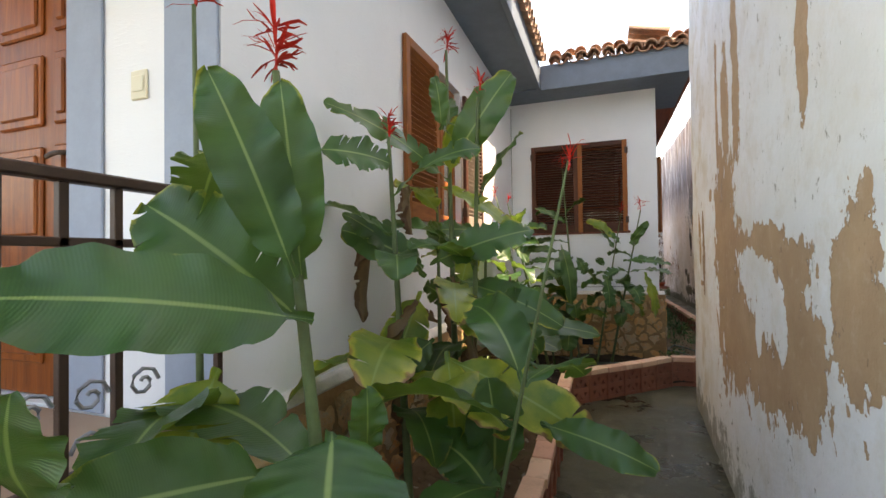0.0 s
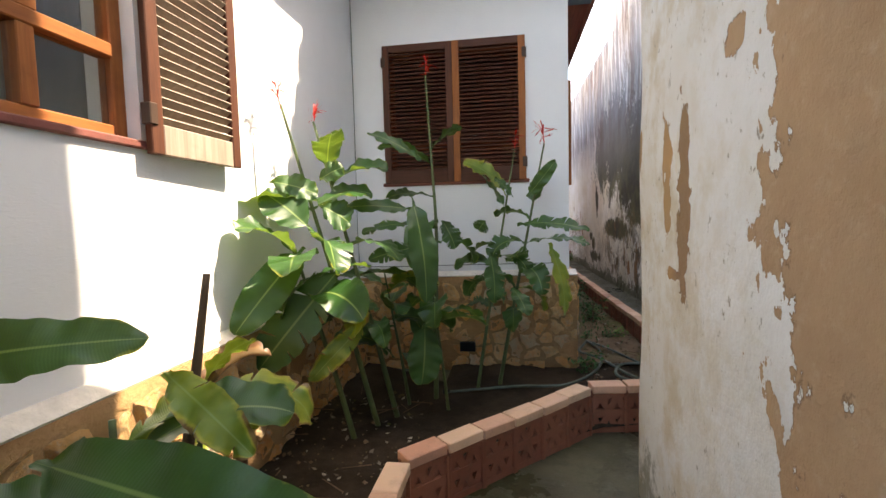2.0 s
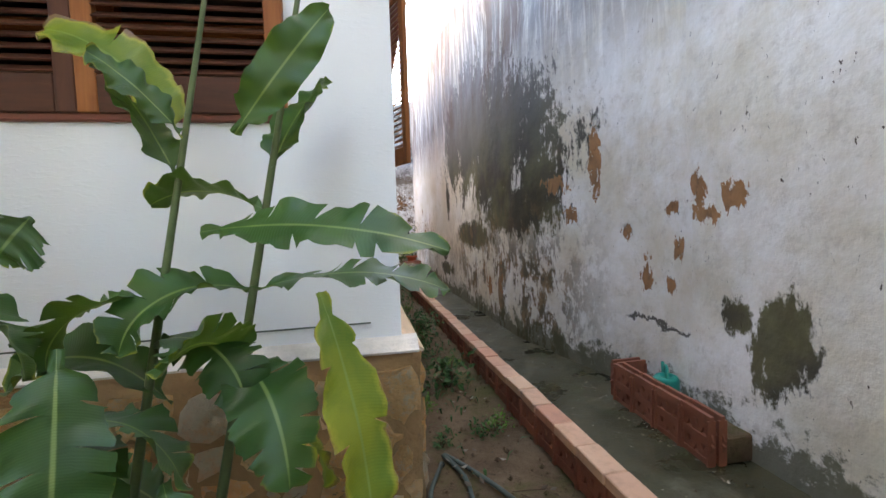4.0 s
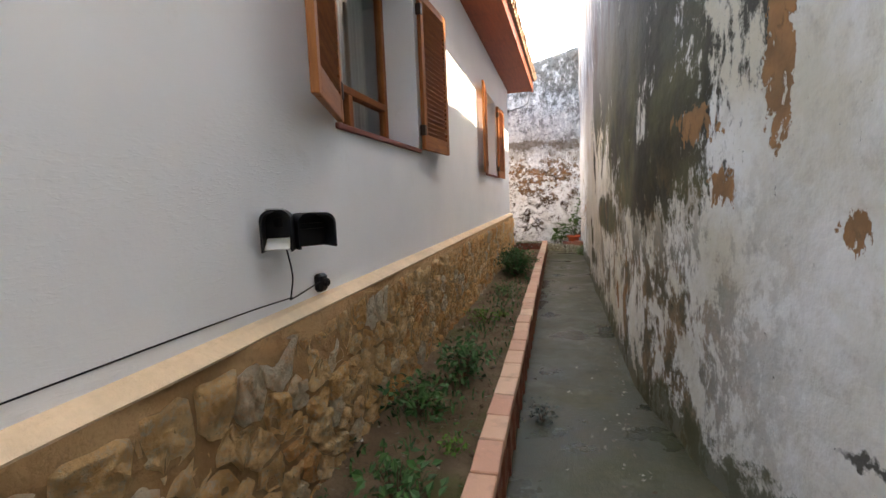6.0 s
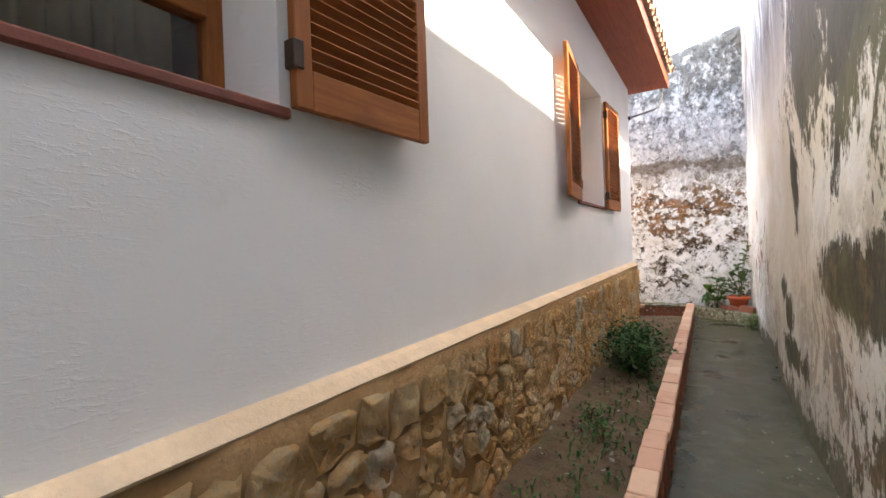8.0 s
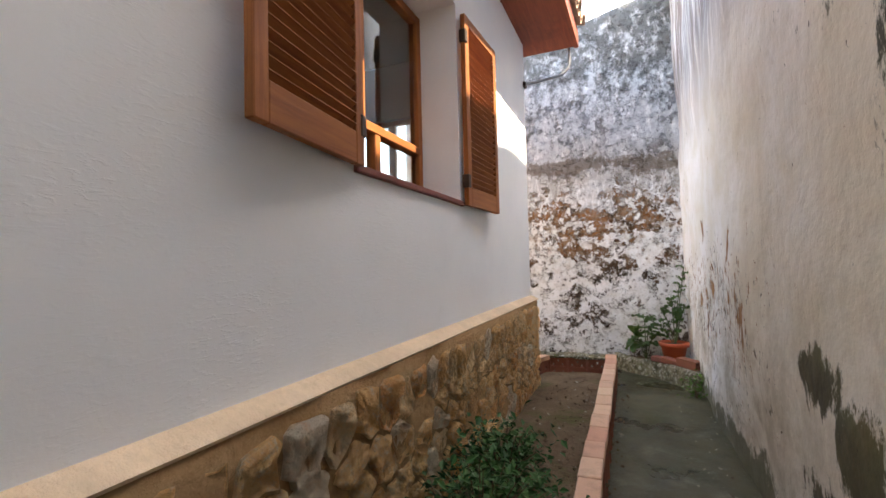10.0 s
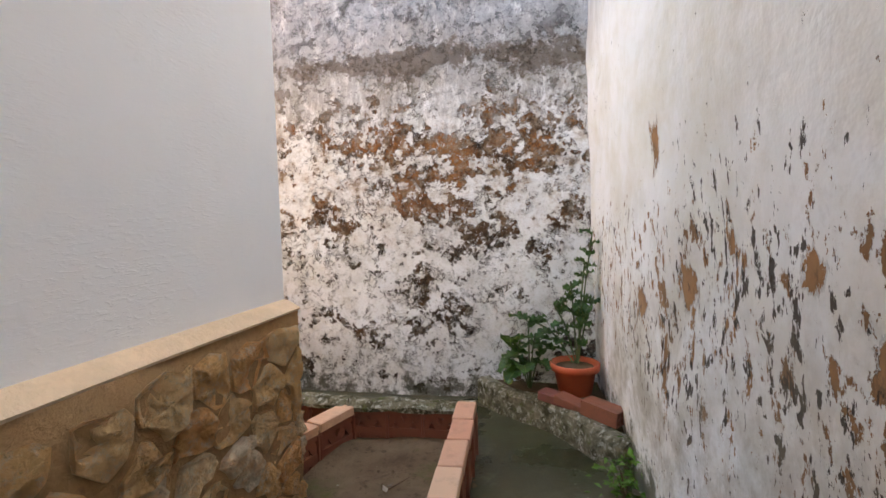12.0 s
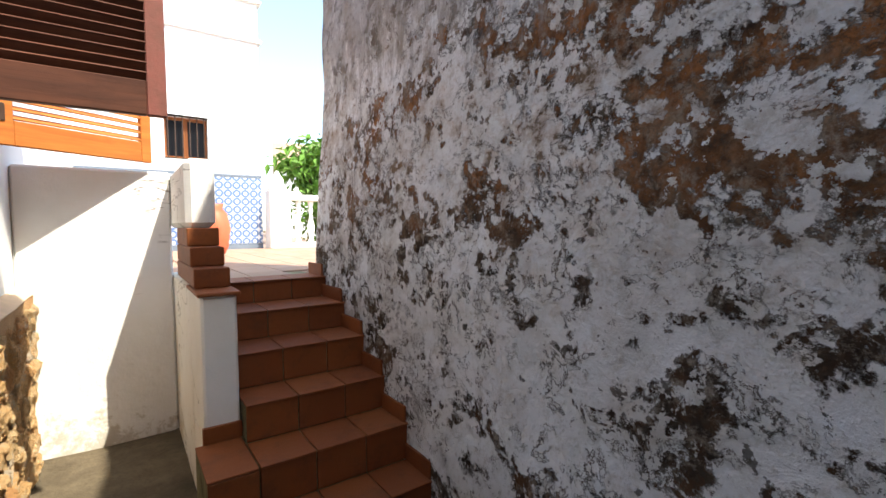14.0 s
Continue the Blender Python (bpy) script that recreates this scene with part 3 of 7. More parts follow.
def part(name, bm, mat, parent=None, label="", smooth=False):
    ob = new(name, mesh_of(bm, name, mat, smooth))
    if parent:
        ob.parent = parent
    return tagged(ob, label)


def share(name, me, m, parent):
    """Another object on a mesh that is there already."""
    ob = new(name, me)
    ob.parent = parent
    ob.matrix_basis = m
    return ob


def thing(name, label, category, m=None, group="", kind=""):
    ob = new(name)
    if m:
        ob.matrix_basis = m
    return tagged(ob, label, category, group, kind)


def add_box(bm, x0, x1, y0, y1, z0, z1, bevel=0.0):
    made = bmesh.ops.create_cube(bm, size=1)
    for v in made["verts"]:
        v.co = Vector((x0 + (v.co.x + 0.5) * (x1 - x0), y0 + (v.co.y + 0.5) * (y1 - y0), z0 + (v.co.z + 0.5) * (z1 - z0)))
    if bevel:
        edges = list({e for v in made["verts"] for e in v.link_edges})
        bmesh.ops.bevel(bm, geom=edges, offset=bevel, segments=1, affect="EDGES")
    return bm


def box(x0, x1, y0, y1, z0, z1, bevel=0.0):
    return add_box(bmesh.new(), x0, x1, y0, y1, z0, z1, bevel)


def add_bar(bm, a, b, w, d):
    """A bar from a to b, w wide and d deep."""
    a, b = Vector(a), Vector(b)
    m = Matrix.Translation((a + b) / 2) @ (b - a).to_track_quat("Z", "Y").to_matrix().to_4x4()
    made = bmesh.ops.create_cube(bm, size=1, matrix=m @ Matrix.Diagonal((w, d, (b - a).length, 1)))
    return made["verts"]


def lathe(profile, sides=20):
    bm = bmesh.new()
    rings = [[bm.verts.new((r * math.cos(6.2832 * i / sides), r * math.sin(6.2832 * i / sides), z)) for i in range(sides)] for r, z in profile]
    for a, b in zip(rings, rings[1:]):
        for i in range(sides):
            bm.faces.new((a[i], a[(i + 1) % sides], b[(i + 1) % sides], b[i]))
    bm.faces.new(rings[0])
    bm.faces.new(rings[-1])
    return bm


def tube_into(bm, points, radii, sides=7):
    """A tube along some points, in the bmesh."""
    rings = []
    points = [Vector(p) for p in points]
    for i, p in enumerate(points):
        d = points[min(i + 1, len(points) - 1)] - points[max(i - 1, 0)]
        q = d.to_track_quat("Z", "Y")
        rings.append([bm.verts.new(p + q @ Vector((radii[i] * math.cos(6.2832 * k / sides), radii[i] * math.sin(6.2832 * k / sides), 0))) for k in range(sides)])
    for a, b in zip(rings, rings[1:]):
        for k in range(sides):
            bm.faces.new((a[k], a[(k + 1) % sides], b[(k + 1) % sides], b[k]))
    bm.faces.new(rings[0])
    bm.faces.new(rings[-1])
    return bm


def tube(points, radii, sides=7):
    return tube_into(bmesh.new(), points, radii, sides)


def spline(points, steps=6):
    """Catmull-Rom through some points."""
    p = [Vector(v) for v in points]
    p = [p[0] * 2 - p[1]] + p + [p[-1] * 2 - p[-2]]
    out = []
    for i in range(1, len(p) - 2):
        for k in range(steps):
            t = k / steps
            out.append(0.5 * ((2 * p[i]) + (p[i + 1] - p[i - 1]) * t + (2 * p[i - 1] - 5 * p[i] + 4 * p[i + 1] - p[i + 2]) * t * t + (3 * p[i] - p[i - 1] - 3 * p[i + 1] + p[i + 2]) * t ** 3))
    return out + [p[-2]]


def wall(name, p0, p1, z0, z1, thick, openings, mat, label):
    """A wall from p0 to p1 with its face to the right of that line and holes (s0, s1, z0, z1) through it."""
    a, b = Vector((*p0, 0)), Vector((*p1, 0))
    u = (b - a).normalized()
    n = Vector((u.y, -u.x, 0))
    ss = sorted({0.0, (b - a).length, *(v for o in openings for v in o[:2])})
    zs = sorted({z0, z1, *(v for o in openings for v in o[2:])})
    solid = [[not any(o[0] <= (s + t) / 2 <= o[1] and o[2] <= (c + d) / 2 <= o[3] for o in openings) for c, d in zip(zs, zs[1:])] for s, t in zip(ss, ss[1:])]
    bm = bmesh.new()
    table = {}

    def v(i, j, k):
        if (i, j, k) not in table:
            table[i, j, k] = bm.verts.new(a + u * ss[i] + Vector((0, 0, zs[j])) - n * (thick if k else 0))
        return table[i, j, k]

    full = lambda i, j: 0 <= i < len(ss) - 1 and 0 <= j < len(zs) - 1 and solid[i][j]
    for i in range(len(ss) - 1):
        for j in range(len(zs) - 1):
            if not solid[i][j]:
                continue
            for k in (0, 1):
                bm.faces.new((v(i, j, k), v(i + 1, j, k), v(i + 1, j + 1, k), v(i, j + 1, k)))
            for (p, q), edge in (((i - 1, j), ((i, j), (i, j + 1))), ((i + 1, j), ((i + 1, j), (i + 1, j + 1))), ((i, j - 1), ((i, j), (i + 1, j))), ((i, j + 1), ((i, j + 1), (i + 1, j + 1)))):
                if not full(p, q):
                    (e, f), (g, h) = edge
                    bm.faces.new((v(e, f, 0), v(g, h, 0), v(g, h, 1), v(e, f, 1)))
    return tagged(part(name, bm, mat), label, "wall", kind="structure")


def slab(name, corners, z0, z1, mat, label, category, top=None):
    """A prism over some corners (x, y); top: heights of the corners."""
    bm = bmesh.new()
    low = [bm.verts.new((x, y, z0)) for x, y in corners]
    high = [bm.verts.new((x, y, top[i] if top else z1)) for i, (x, y) in enumerate(corners)]
    bm.faces.new(low)
    bm.faces.new(high)
    for i in range(len(corners)):
        j = (i + 1) % len(corners)
        bm.faces.new((low[i], low[j], high[j], high[i]))
    return tagged(part(name, bm, mat), label, category, kind="structure")


def rough_wall(name, corners, z1, thick, mat, label, lean=0.0, step=0.16, amp=0.02, top=None, seed=0.0):
    """An uneven old wall along some corners (x, y), its face to the right, with a rough worn surface."""
    bm = bmesh.new()
    line = []
    for (x0, y0), (x1, y1) in zip(corners, corners[1:]):
        k = max(1, round(math.hypot(x1 - x0, y1 - y0) / step))
        line += [(x0 + (x1 - x0) * i / k, y0 + (y1 - y0) * i / k) for i in range(k)]
    line.append(corners[-1])
    rows = round(z1 / step)
    front, back = [], []
    for i, (x, y) in enumerate(line):
        (xa, ya), (xb, yb) = line[max(0, i - 1)], line[min(len(line) - 1, i + 1)]
        u = Vector((xb - xa, yb - ya, 0)).normalized()
        n = Vector((u.y, -u.x, 0))
        h = top(x, y) if top else z1
        col = []
        for j in range(rows + 1):
            z = h * j / rows
            d = (noise.noise(Vector((x * 0.9 + seed, y * 0.9, z * 0.9))) * 1.6 + noise.noise(Vector((x * 3 + seed, y * 3, z * 3)))) * amp
            col.append(bm.verts.new(Vector((x, y, z)) + n * (d - lean * z)))
        front.append(col)
        back.append([bm.verts.new(Vector((x, y, 0)) - n * (thick + lean * h)), bm.verts.new(Vector((x, y, h)) - n * (thick + lean * h))])
    for i in range(len(line) - 1):
        for j in range(rows):
            bm.faces.new((front[i][j], front[i + 1][j], front[i + 1][j + 1], front[i][j + 1]))
        bm.faces.new((back[i][0], back[i][1], back[i + 1][1], back[i + 1][0]))
        bm.faces.new((front[i][-1], front[i + 1][-1], back[i + 1][1], back[i][1]))
    bm.faces.new(front[0] + back[0][::-1])
    bm.faces.new(front[-1] + back[-1][::-1])
    return tagged(part(name, bm, mat, smooth=True), label, "wall", kind="structure")


def patch(name, corners, height, mat, label, category, step=0.12, amp=0.03, kind="structure"):
    """Uneven ground within a four-cornered outline."""
    a, b, c, d = [Vector((x, y, 0)) for x, y in corners]
    nu, nv = max(2, round((b - a).length / step)), max(2, round((d - a).length / step))
    bm = bmesh.new()
    grid = []
    for i in range(nu + 1):
        row = []
        for j in range(nv + 1):
            s, t = i / nu, j / nv
            p = (a * (1 - s) + b * s) * (1 - t) + (d * (1 - s) + c * s) * t
            p.z = height + amp * (noise.noise(p * 2.3) + 0.6 * noise.noise(p * 7))
            row.append(bm.verts.new(p))
        grid.append(row)
    for i in range(nu):
        for j in range(nv):
            bm.faces.new((grid[i][j], grid[i + 1][j], grid[i + 1][j + 1], grid[i][j + 1]))
    return tagged(part(name, bm, mat, smooth=True), label, category, kind=kind)


# ---- the plan ----
AX = -1.35                        # face of the entrance wall
BY = 6.95                         # face of the wing's front
L0, L1 = (0.72, BY), (0.54, 17.65)  # face of the long side wall
EY = 17.65                        # face of the end wall


def long_x(y):
    return L0[0] + (L1[0] - L0[0]) * (y - L0[1]) / (L1[1] - L0[1])


slab("ground", [(-200, -200), (200, -200), (200, 200), (-200, 200)], -0.5, -0.06, SOIL, "bare earth around the houses", "ground")
patch("floor", [(-2.6, -4.5), (3.05, -4.5), (3.05, 19.8), (-2.6, 19.8)], 0.0, PATH, "damp stained concrete path between the walls", "floor", 0.2, 0.006)

wall("wall_entrance", (AX, 1.3), (AX, BY), 0.0, 3.92, 0.25, [(3.53 - 1.3, 4.31 - 1.3, 1.82, 3.16)], WHITE, "white rendered house wall with a window")
wall("wall_wing", (AX - 0.25, BY), (L0[0], BY), 0.0, 3.9, 0.25, [(-1.03 - AX + 0.25, 0.33 - AX + 0.25, 1.83, 3.16)], WHITE, "white rendered front of the house wing")
wall("wall_side", (long_x(BY + 0.25), BY + 0.25), L1, 0.0, 3.92, 0.36, [(9.25 - BY - 0.25, 10.72 - BY - 0.25, 1.87, 3.2), (14.3 - BY - 0.25, 15.52 - BY - 0.25, 1.83, 3.2)], WHITE, "long white rendered side wall of the house")
wall("wall_end", (L1[0] - 0.36, EY), (-7.0, EY), 0.0, 3.92, 0.25, [(0.67, 1.81, 1.86, 3.2)], WHITE, "white rendered end wall of the house")
wall("wall_porch", (-4.5, 1.3), (AX - 0.25, 1.3), 0.0, 3.92, 0.25, [(4.5 - 3.15, 4.5 - 2.22, 0.86, 3.0)], WHITE, "white porch wall with the entrance door")
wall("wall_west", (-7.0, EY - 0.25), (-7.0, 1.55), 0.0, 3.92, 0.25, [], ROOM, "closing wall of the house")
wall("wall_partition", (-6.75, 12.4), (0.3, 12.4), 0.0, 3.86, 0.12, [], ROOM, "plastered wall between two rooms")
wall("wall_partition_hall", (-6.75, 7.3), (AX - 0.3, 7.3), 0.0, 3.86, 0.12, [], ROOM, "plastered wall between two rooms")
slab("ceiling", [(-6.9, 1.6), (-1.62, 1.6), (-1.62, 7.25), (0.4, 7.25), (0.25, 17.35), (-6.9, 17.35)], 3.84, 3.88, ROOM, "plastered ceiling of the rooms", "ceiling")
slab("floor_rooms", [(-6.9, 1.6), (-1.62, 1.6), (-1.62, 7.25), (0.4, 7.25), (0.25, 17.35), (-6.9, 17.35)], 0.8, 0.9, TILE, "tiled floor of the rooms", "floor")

# painted trim of the porch and corner
for i, (x0, x1) in enumerate(((-2.22, -1.99), (-1.63, -1.352))):
    tagged(part("trim", box(x0, x1, 1.285, 1.2975, 0.86, 3.9, 0.004), BLUELIGHT), "grey-blue painted band on the white wall", "trim", kind="structure")
tagged(part("porch_floor", box(-4.6, AX + 0.05, -4.0, 1.28, 0.0, 0.86, 0.01), TERRACE), "raised tiled porch floor", "floor", kind="structure")
wall("wall_porch_back", (-4.6, -4.0), (-4.6, 1.3), 0.0, 1.9, 0.25, [], WHITE, "white wall that closes the porch")

# stone base course, with an ochre ledge on top
BASES = [("wall_base_entrance", (AX, 1.3), (AX, BY - 0.06), 0.9, 0.9), ("wall_base_wing", (AX, BY), (L0[0] + 0.06, BY), 0.95, 0.97), ("wall_base_side", (L0[0], BY - 0.03), L1, 0.957, 1.058), ("wall_base_end", L1, (-2.25, EY), 1.058, 1.08)]
base_objects = []
for name, p0, p1, za, zb in BASES:
    a, b = Vector((*p0, 0)), Vector((*p1, 0))
    u = (b - a).normalized()
    n = Vector((u.y, -u.x, 0))
    bm = bmesh.new()
    k = round((b - a).length / 0.1)
    cols = []
    for i in range(k + 1):
        p = a + (b - a) * i / k
        h = za + (zb - za) * i / k
        ring = [bm.verts.new(p - n * 0.02)]
        for j in range(9):
            z = (h - 0.039) * j / 8
            w = 0.066 + 0.02 * noise.noise(Vector((p.x * 3, p.y * 3, z * 5))) + (0.014 if j == 8 else 0.0)
            ring.append(bm.verts.new(p + n * w + Vector((0, 0, z))))
        ring.append(bm.verts.new(p - n * 0.02 + Vector((0, 0, h - 0.039))))
        cols.append(ring)
    for c, d in zip(cols, cols[1:]):
        for i in range(len(c) - 1):
            bm.faces.new((c[i], d[i], d[i + 1], c[i + 1]))
    bm.faces.new(cols[0])
    bm.faces.new(cols[-1])
    ob = tagged(part(name, bm, MORTAR, smooth=True), "rubble stone base of the house in brown mortar", "wall base", kind="structure")
    base_objects.append((ob, a, u, n, (b - a).length, za, zb))
    bm = bmesh.new()
    cols = []
    for i in range(k + 1):
        p = a + (b - a) * i / k
        h = za + (zb - za) * i / k
        o = 0.085 + 0.006 * noise.noise(p * 2.1)
        cols.append([bm.verts.new(p + n * q + Vector((0, 0, h + z))) for q, z in ((-0.02, -0.04), (o - 0.006, -0.04), (o - 0.002, -0.03), (0.035, 0.0), (0.0, 0.010), (-0.02, 0.010))])
    for c, d in zip(cols, cols[1:]):
        for i in range(6):
            bm.faces.new((c[i], d[i], d[(i + 1) % 6], c[(i + 1) % 6]))
    bm.faces.new(cols[0])
    bm.faces.new(cols[-1])
    if name in ("wall_base_entrance", "wall_base_wing"):
        part("ledge", bm, PALELEDGE, ob, "off-white painted mortar ledge")
    else:
        part("ledge", bm, LEDGE, ob, "ochre painted mortar ledge")

# old boundary walls
rough_wall("wall_near", [(2.9, 5.0), (0.93, 5.13), (0.865, 5.1), (0.835, 5.02), (0.785, 4.2), (0.70, 2.6), (0.66, 1.6), (0.6, -4.5)], 7.0, 0.3, NEAR, "old wall with white limewash peeling off tan render", step=0.11, amp=0.008)
rough_wall("wall_neighbour", [(2.2, 19.6), (2.24, 17.0), (2.29, 13.5), (2.34, 11.5), (2.40, 10.2), (2.53, 9.5), (2.68, 8.9), (2.76, 8.4), (2.78, 7.9), (2.73, 7.84), (2.74, 6.5), (2.75, 5.02)], 5.2, 0.35, SIDE, "tall old limewashed wall with dark mould and flaking", step=0.14, amp=0.022, seed=4.0, lean=-0.008, top=lambda x, y: 5.2 + 1.5 * min(1.0, max(0.0, (12.3 - y) / 0.6)))
rough_wall("wall_back", [(-1.98, 19.32), (-1.6, 19.31), (0.0, 19.3), (2.3, 19.3)], 5.3, 0.4, BACK, "ruined old wall with flaking limewash and bare earth render", lean=0.05, step=0.1, amp=0.022, seed=9.0, top=lambda x, y: 5.25 - 0.24 * max(0.0, 2.2 - x) - (0.3 if x < -1.5 else 0.0))
wall("wall_gate", (0.7, -4.5), (-4.6, -4.5), 0.0, 1.6, 0.2, [], WHITE, "plain white wall behind the start of the path")

# ---- eaves and roof ----
slab("eaves_entrance", [(-2.2, 1.0), (-0.86, 1.0), (-0.86, 6.4), (-2.2, 6.4)], 3.87, 3.93, BLUE, "slate blue painted boards under the eaves", "eaves")
slab("roof_porch", [(-0.95, -1.2), (-0.95, 0.99), (-4.7, 0.99), (-4.7, -1.2)], 3.6, 3.75, BLUE, "slate blue boarded porch ceiling", "ceiling")
slab("eaves_wing", [(-2.2, 6.4), (1.1, 6.4), (1.1, 8.0), (0.55, 8.0), (0.55, BY + 0.1), (-2.2, BY + 0.1)], 3.85, 3.93, BLUE, "slate blue painted boards under the eaves", "eaves")
slab("eaves_side", [(0.45, 8.004), (1.1, 8.004), (1.06, 17.95), (0.3, 17.95)], 3.88, 3.94, REDSOFFIT, "red stained boards under the eaves", "eaves")
tagged(part("fascia", box(-0.86, -0.80, 1.0, 6.37, 3.84, 4.17, 0.006), BLUE), "slate blue fascia board", "fascia", kind="structure")
tagged(part("fascia", box(-0.80, 1.16, 6.37, 6.43, 3.82, 4.17, 0.006), BLUE), "slate blue fascia board", "fascia", kind="structure")
slab("fascia", [(1.1, 6.43), (1.15, 6.43), (1.11, 17.95), (1.06, 17.95)], 3.86, 4.06, REDSOFFIT, "red stained fascia board", "fascia")
slab("roof_entrance", [(-0.87, 1.0), (-0.87, 6.44), (-4.5, 8.0), (-7.2, 8.0), (-7.2, 1.0)], 3.95, 0, ROOFTILE, "low tiled roof over the entrance wing", "roof", top=[4.15, 4.15, 5.2, 5.2, 5.2])
slab("roof_side", [(1.09, 6.44), (1.05, 17.94), (-3.0, 17.94), (-3.0, 9.4), (-0.8, 6.44)], 3.95, 0, ROOFTILE, "low tiled roof over the side wing", "roof", top=[4.12, 4.12, 5.2, 5.2, 4.15])
slab("roof_west", [(-3.0, 17.94), (-3.0, 8.0), (-7.2, 8.0), (-7.2, 17.94)], 3.95, 0, ROOFTILE, "low tiled roof slope behind the ridge", "roof", top=[5.18, 5.18, 4.1, 4.1])


def curved_tile(under=False):
    bm = bmesh.new()
    arcs = []
    for y, r in ((0.0, 0.085), (0.5, 0.07)):
        for rr in (r, r - 0.014):
            arcs.append([bm.verts.new((rr * math.cos(math.pi * i / 7), y, (-1 if under else 1) * rr * math.sin(math.pi * i / 7))) for i in range(8)])
    a, b, c, d = arcs
    for i in range(7):
        bm.faces.new((a[i], a[i + 1], c[i + 1], c[i]))
        bm.faces.new((b[i], b[i + 1], d[i + 1], d[i]))
        bm.faces.new((a[i], a[i + 1], b[i + 1], b[i]))
    return bm


TILE_UP, TILE_DOWN = mesh_of(curved_tile(), "roof_tile", ROOFTILE, True), mesh_of(curved_tile(True), "roof_tile", ROOFTILE, True)


def tile_row(name, p0, p1, z, inward, mat_label):
    """Two courses of barrel tiles along an eave."""
    holder = thing(name, mat_label, "roof tiles", kind="structure")
    a, b = Vector((*p0, z)), Vector((*p1, z))
    k = round((b - a).length / 0.17)
    for i in range(k + 1):
        p = a + (b - a) * i / k
        for c in range(2):
            j = random.uniform(-0.012, 0.012)
            m = Matrix.Translation(p + Vector((j, j, 0.035 + c * 0.13))) @ pose(0, 0, 0, 14, 0, inward + random.uniform(-3, 3)) @ Matrix.Translation((0, c * 0.4, 0))
            share("roof_tile", TILE_UP, m, holder)
            if c == 0 and i < k:
                q = p + (b - a) / k / 2
                share("roof_tile", TILE_DOWN, Matrix.Translation(q + Vector((0, 0, 0.06))) @ pose(0, 0, 0, 14, 0, inward), holder)


tile_row("tiles_entrance", (-0.72, 2.2), (-0.72, 6.2), 4.15, 90, "weathered clay barrel tiles along the eave")
tile_row("tiles_wing", (-0.6, 6.3), (1.15, 6.3), 4.15, 0, "weathered clay barrel tiles along the eave")
tile_row("tiles_side", (1.22, 6.4), (1.17, 17.9), 4.08, 90, "dark clay barrel tiles along the eave")


# ---- windows, shutters and door ----
def shutter(label, w, h, m, across, upright, slat_mat, slats=27, group="shutters", flip=1, dogs=True):
    """A louvred leaf hung at its origin, w wide and h high."""
    s = thing("shutter", label, "shutter", m, group)
    f = 0.065
    part("stile", box(0, f, -0.018, 0.018, 0, h, 0.004), upright, s)
    part("stile", box(w - f, w, -0.018, 0.018, 0, h, 0.004), upright, s)
    part("rail", box(f, w - f, -0.017, 0.017, 0, 0.13, 0.004), across, s)
    part("rail", box(f, w - f, -0.017, 0.017, h - 0.07, h, 0.004), across, s)
    me = mesh_of(box(f - 0.004, w - f + 0.004, -0.021, 0.021, -0.0035, 0.0035), "slat", slat_mat)
    for i in range(slats):
        z = 0.148 + (h - 0.235) * i / (slats - 1)
        share("slat", me, pose(0, 0, z, 38 * flip), s)
    if dogs:
        for z in (0.12, h - 0.2):
            part("hinge", box(-0.012, 0.03, -0.026, 0.024, z, z + 0.09, 0.004), IRON, s, "black iron hinge")
    return s


def window(name, label, m, w, h, depth=0.16, mat=WOODV, matx=WOODH, transom=0.33, post=0.5):
    """A two-leaved wooden window; local x along it, y into the wall."""
    s = thing(name, label, "window", m, kind="structure")
    f = 0.06
    for x in (0.0, w - f):
        part("jamb", box(x, x + f, depth, depth + 0.07, 0, h, 0.005), mat, s)
    part("head", box(f, w - f, depth, depth + 0.07, h - f, h, 0.005), matx, s)
    part("bottom_rail", box(f, w - f, depth, depth + 0.07, 0, f, 0.005), matx, s)
    part("transom", box(f, w - f, depth - 0.01, depth + 0.065, transom, transom + 0.055, 0.005), matx, s)
    part("mullion", box(w / 2 - 0.03, w / 2 + 0.03, depth - 0.006, depth + 0.06, f, transom, 0.004), mat, s)
    part("meeting_stile", box(w * post - 0.045, w * post + 0.045, depth - 0.006, depth + 0.06, transom + 0.055, h - f, 0.004), mat, s)
    for x0, x1, z0, z1 in ((f, w / 2, f, transom), (w / 2, w - f, f, transom), (f, w * post, transom, h - f), (w * post, w - f, transom, h - f)):
        part("pane", box(x0, x1, depth + 0.03, depth + 0.034, z0, z1), GLASS, s)
    part("window_sill", box(-0.03, w + 0.03, -0.022, depth, -0.03, 0.004, 0.006), CANAL, s, "thin red clay sill")
    return s


lx = math.degrees(math.atan2(L1[1] - L0[1], L1[0] - L0[0]))
window("window_1", "varnished window with open louvred shutters", pose(AX, 3.53, 1.83, 0, 0, 90), 0.78, 1.32, 0.06)
window("window_2", "window behind closed dark shutters", pose(-1.03, BY, 1.84, 0, 0, 0), 1.36, 1.31)
window("window_3", "varnished wooden window with curtains behind the glass", pose(long_x(9.25), 9.25, 1.88, 0, 0, lx), 1.47, 1.31, 0.27, post=0.36)
window("window_4", "varnished wooden window beside the end of the house", pose(long_x(14.3), 14.3, 1.84, 0, 0, lx), 1.22, 1.32, 0.27, post=0.36)
window("window_5", "varnished wooden window in the end wall", pose(L1[0] - 1.03, EY, 1.87, 0, 0, 180), 1.14, 1.32)

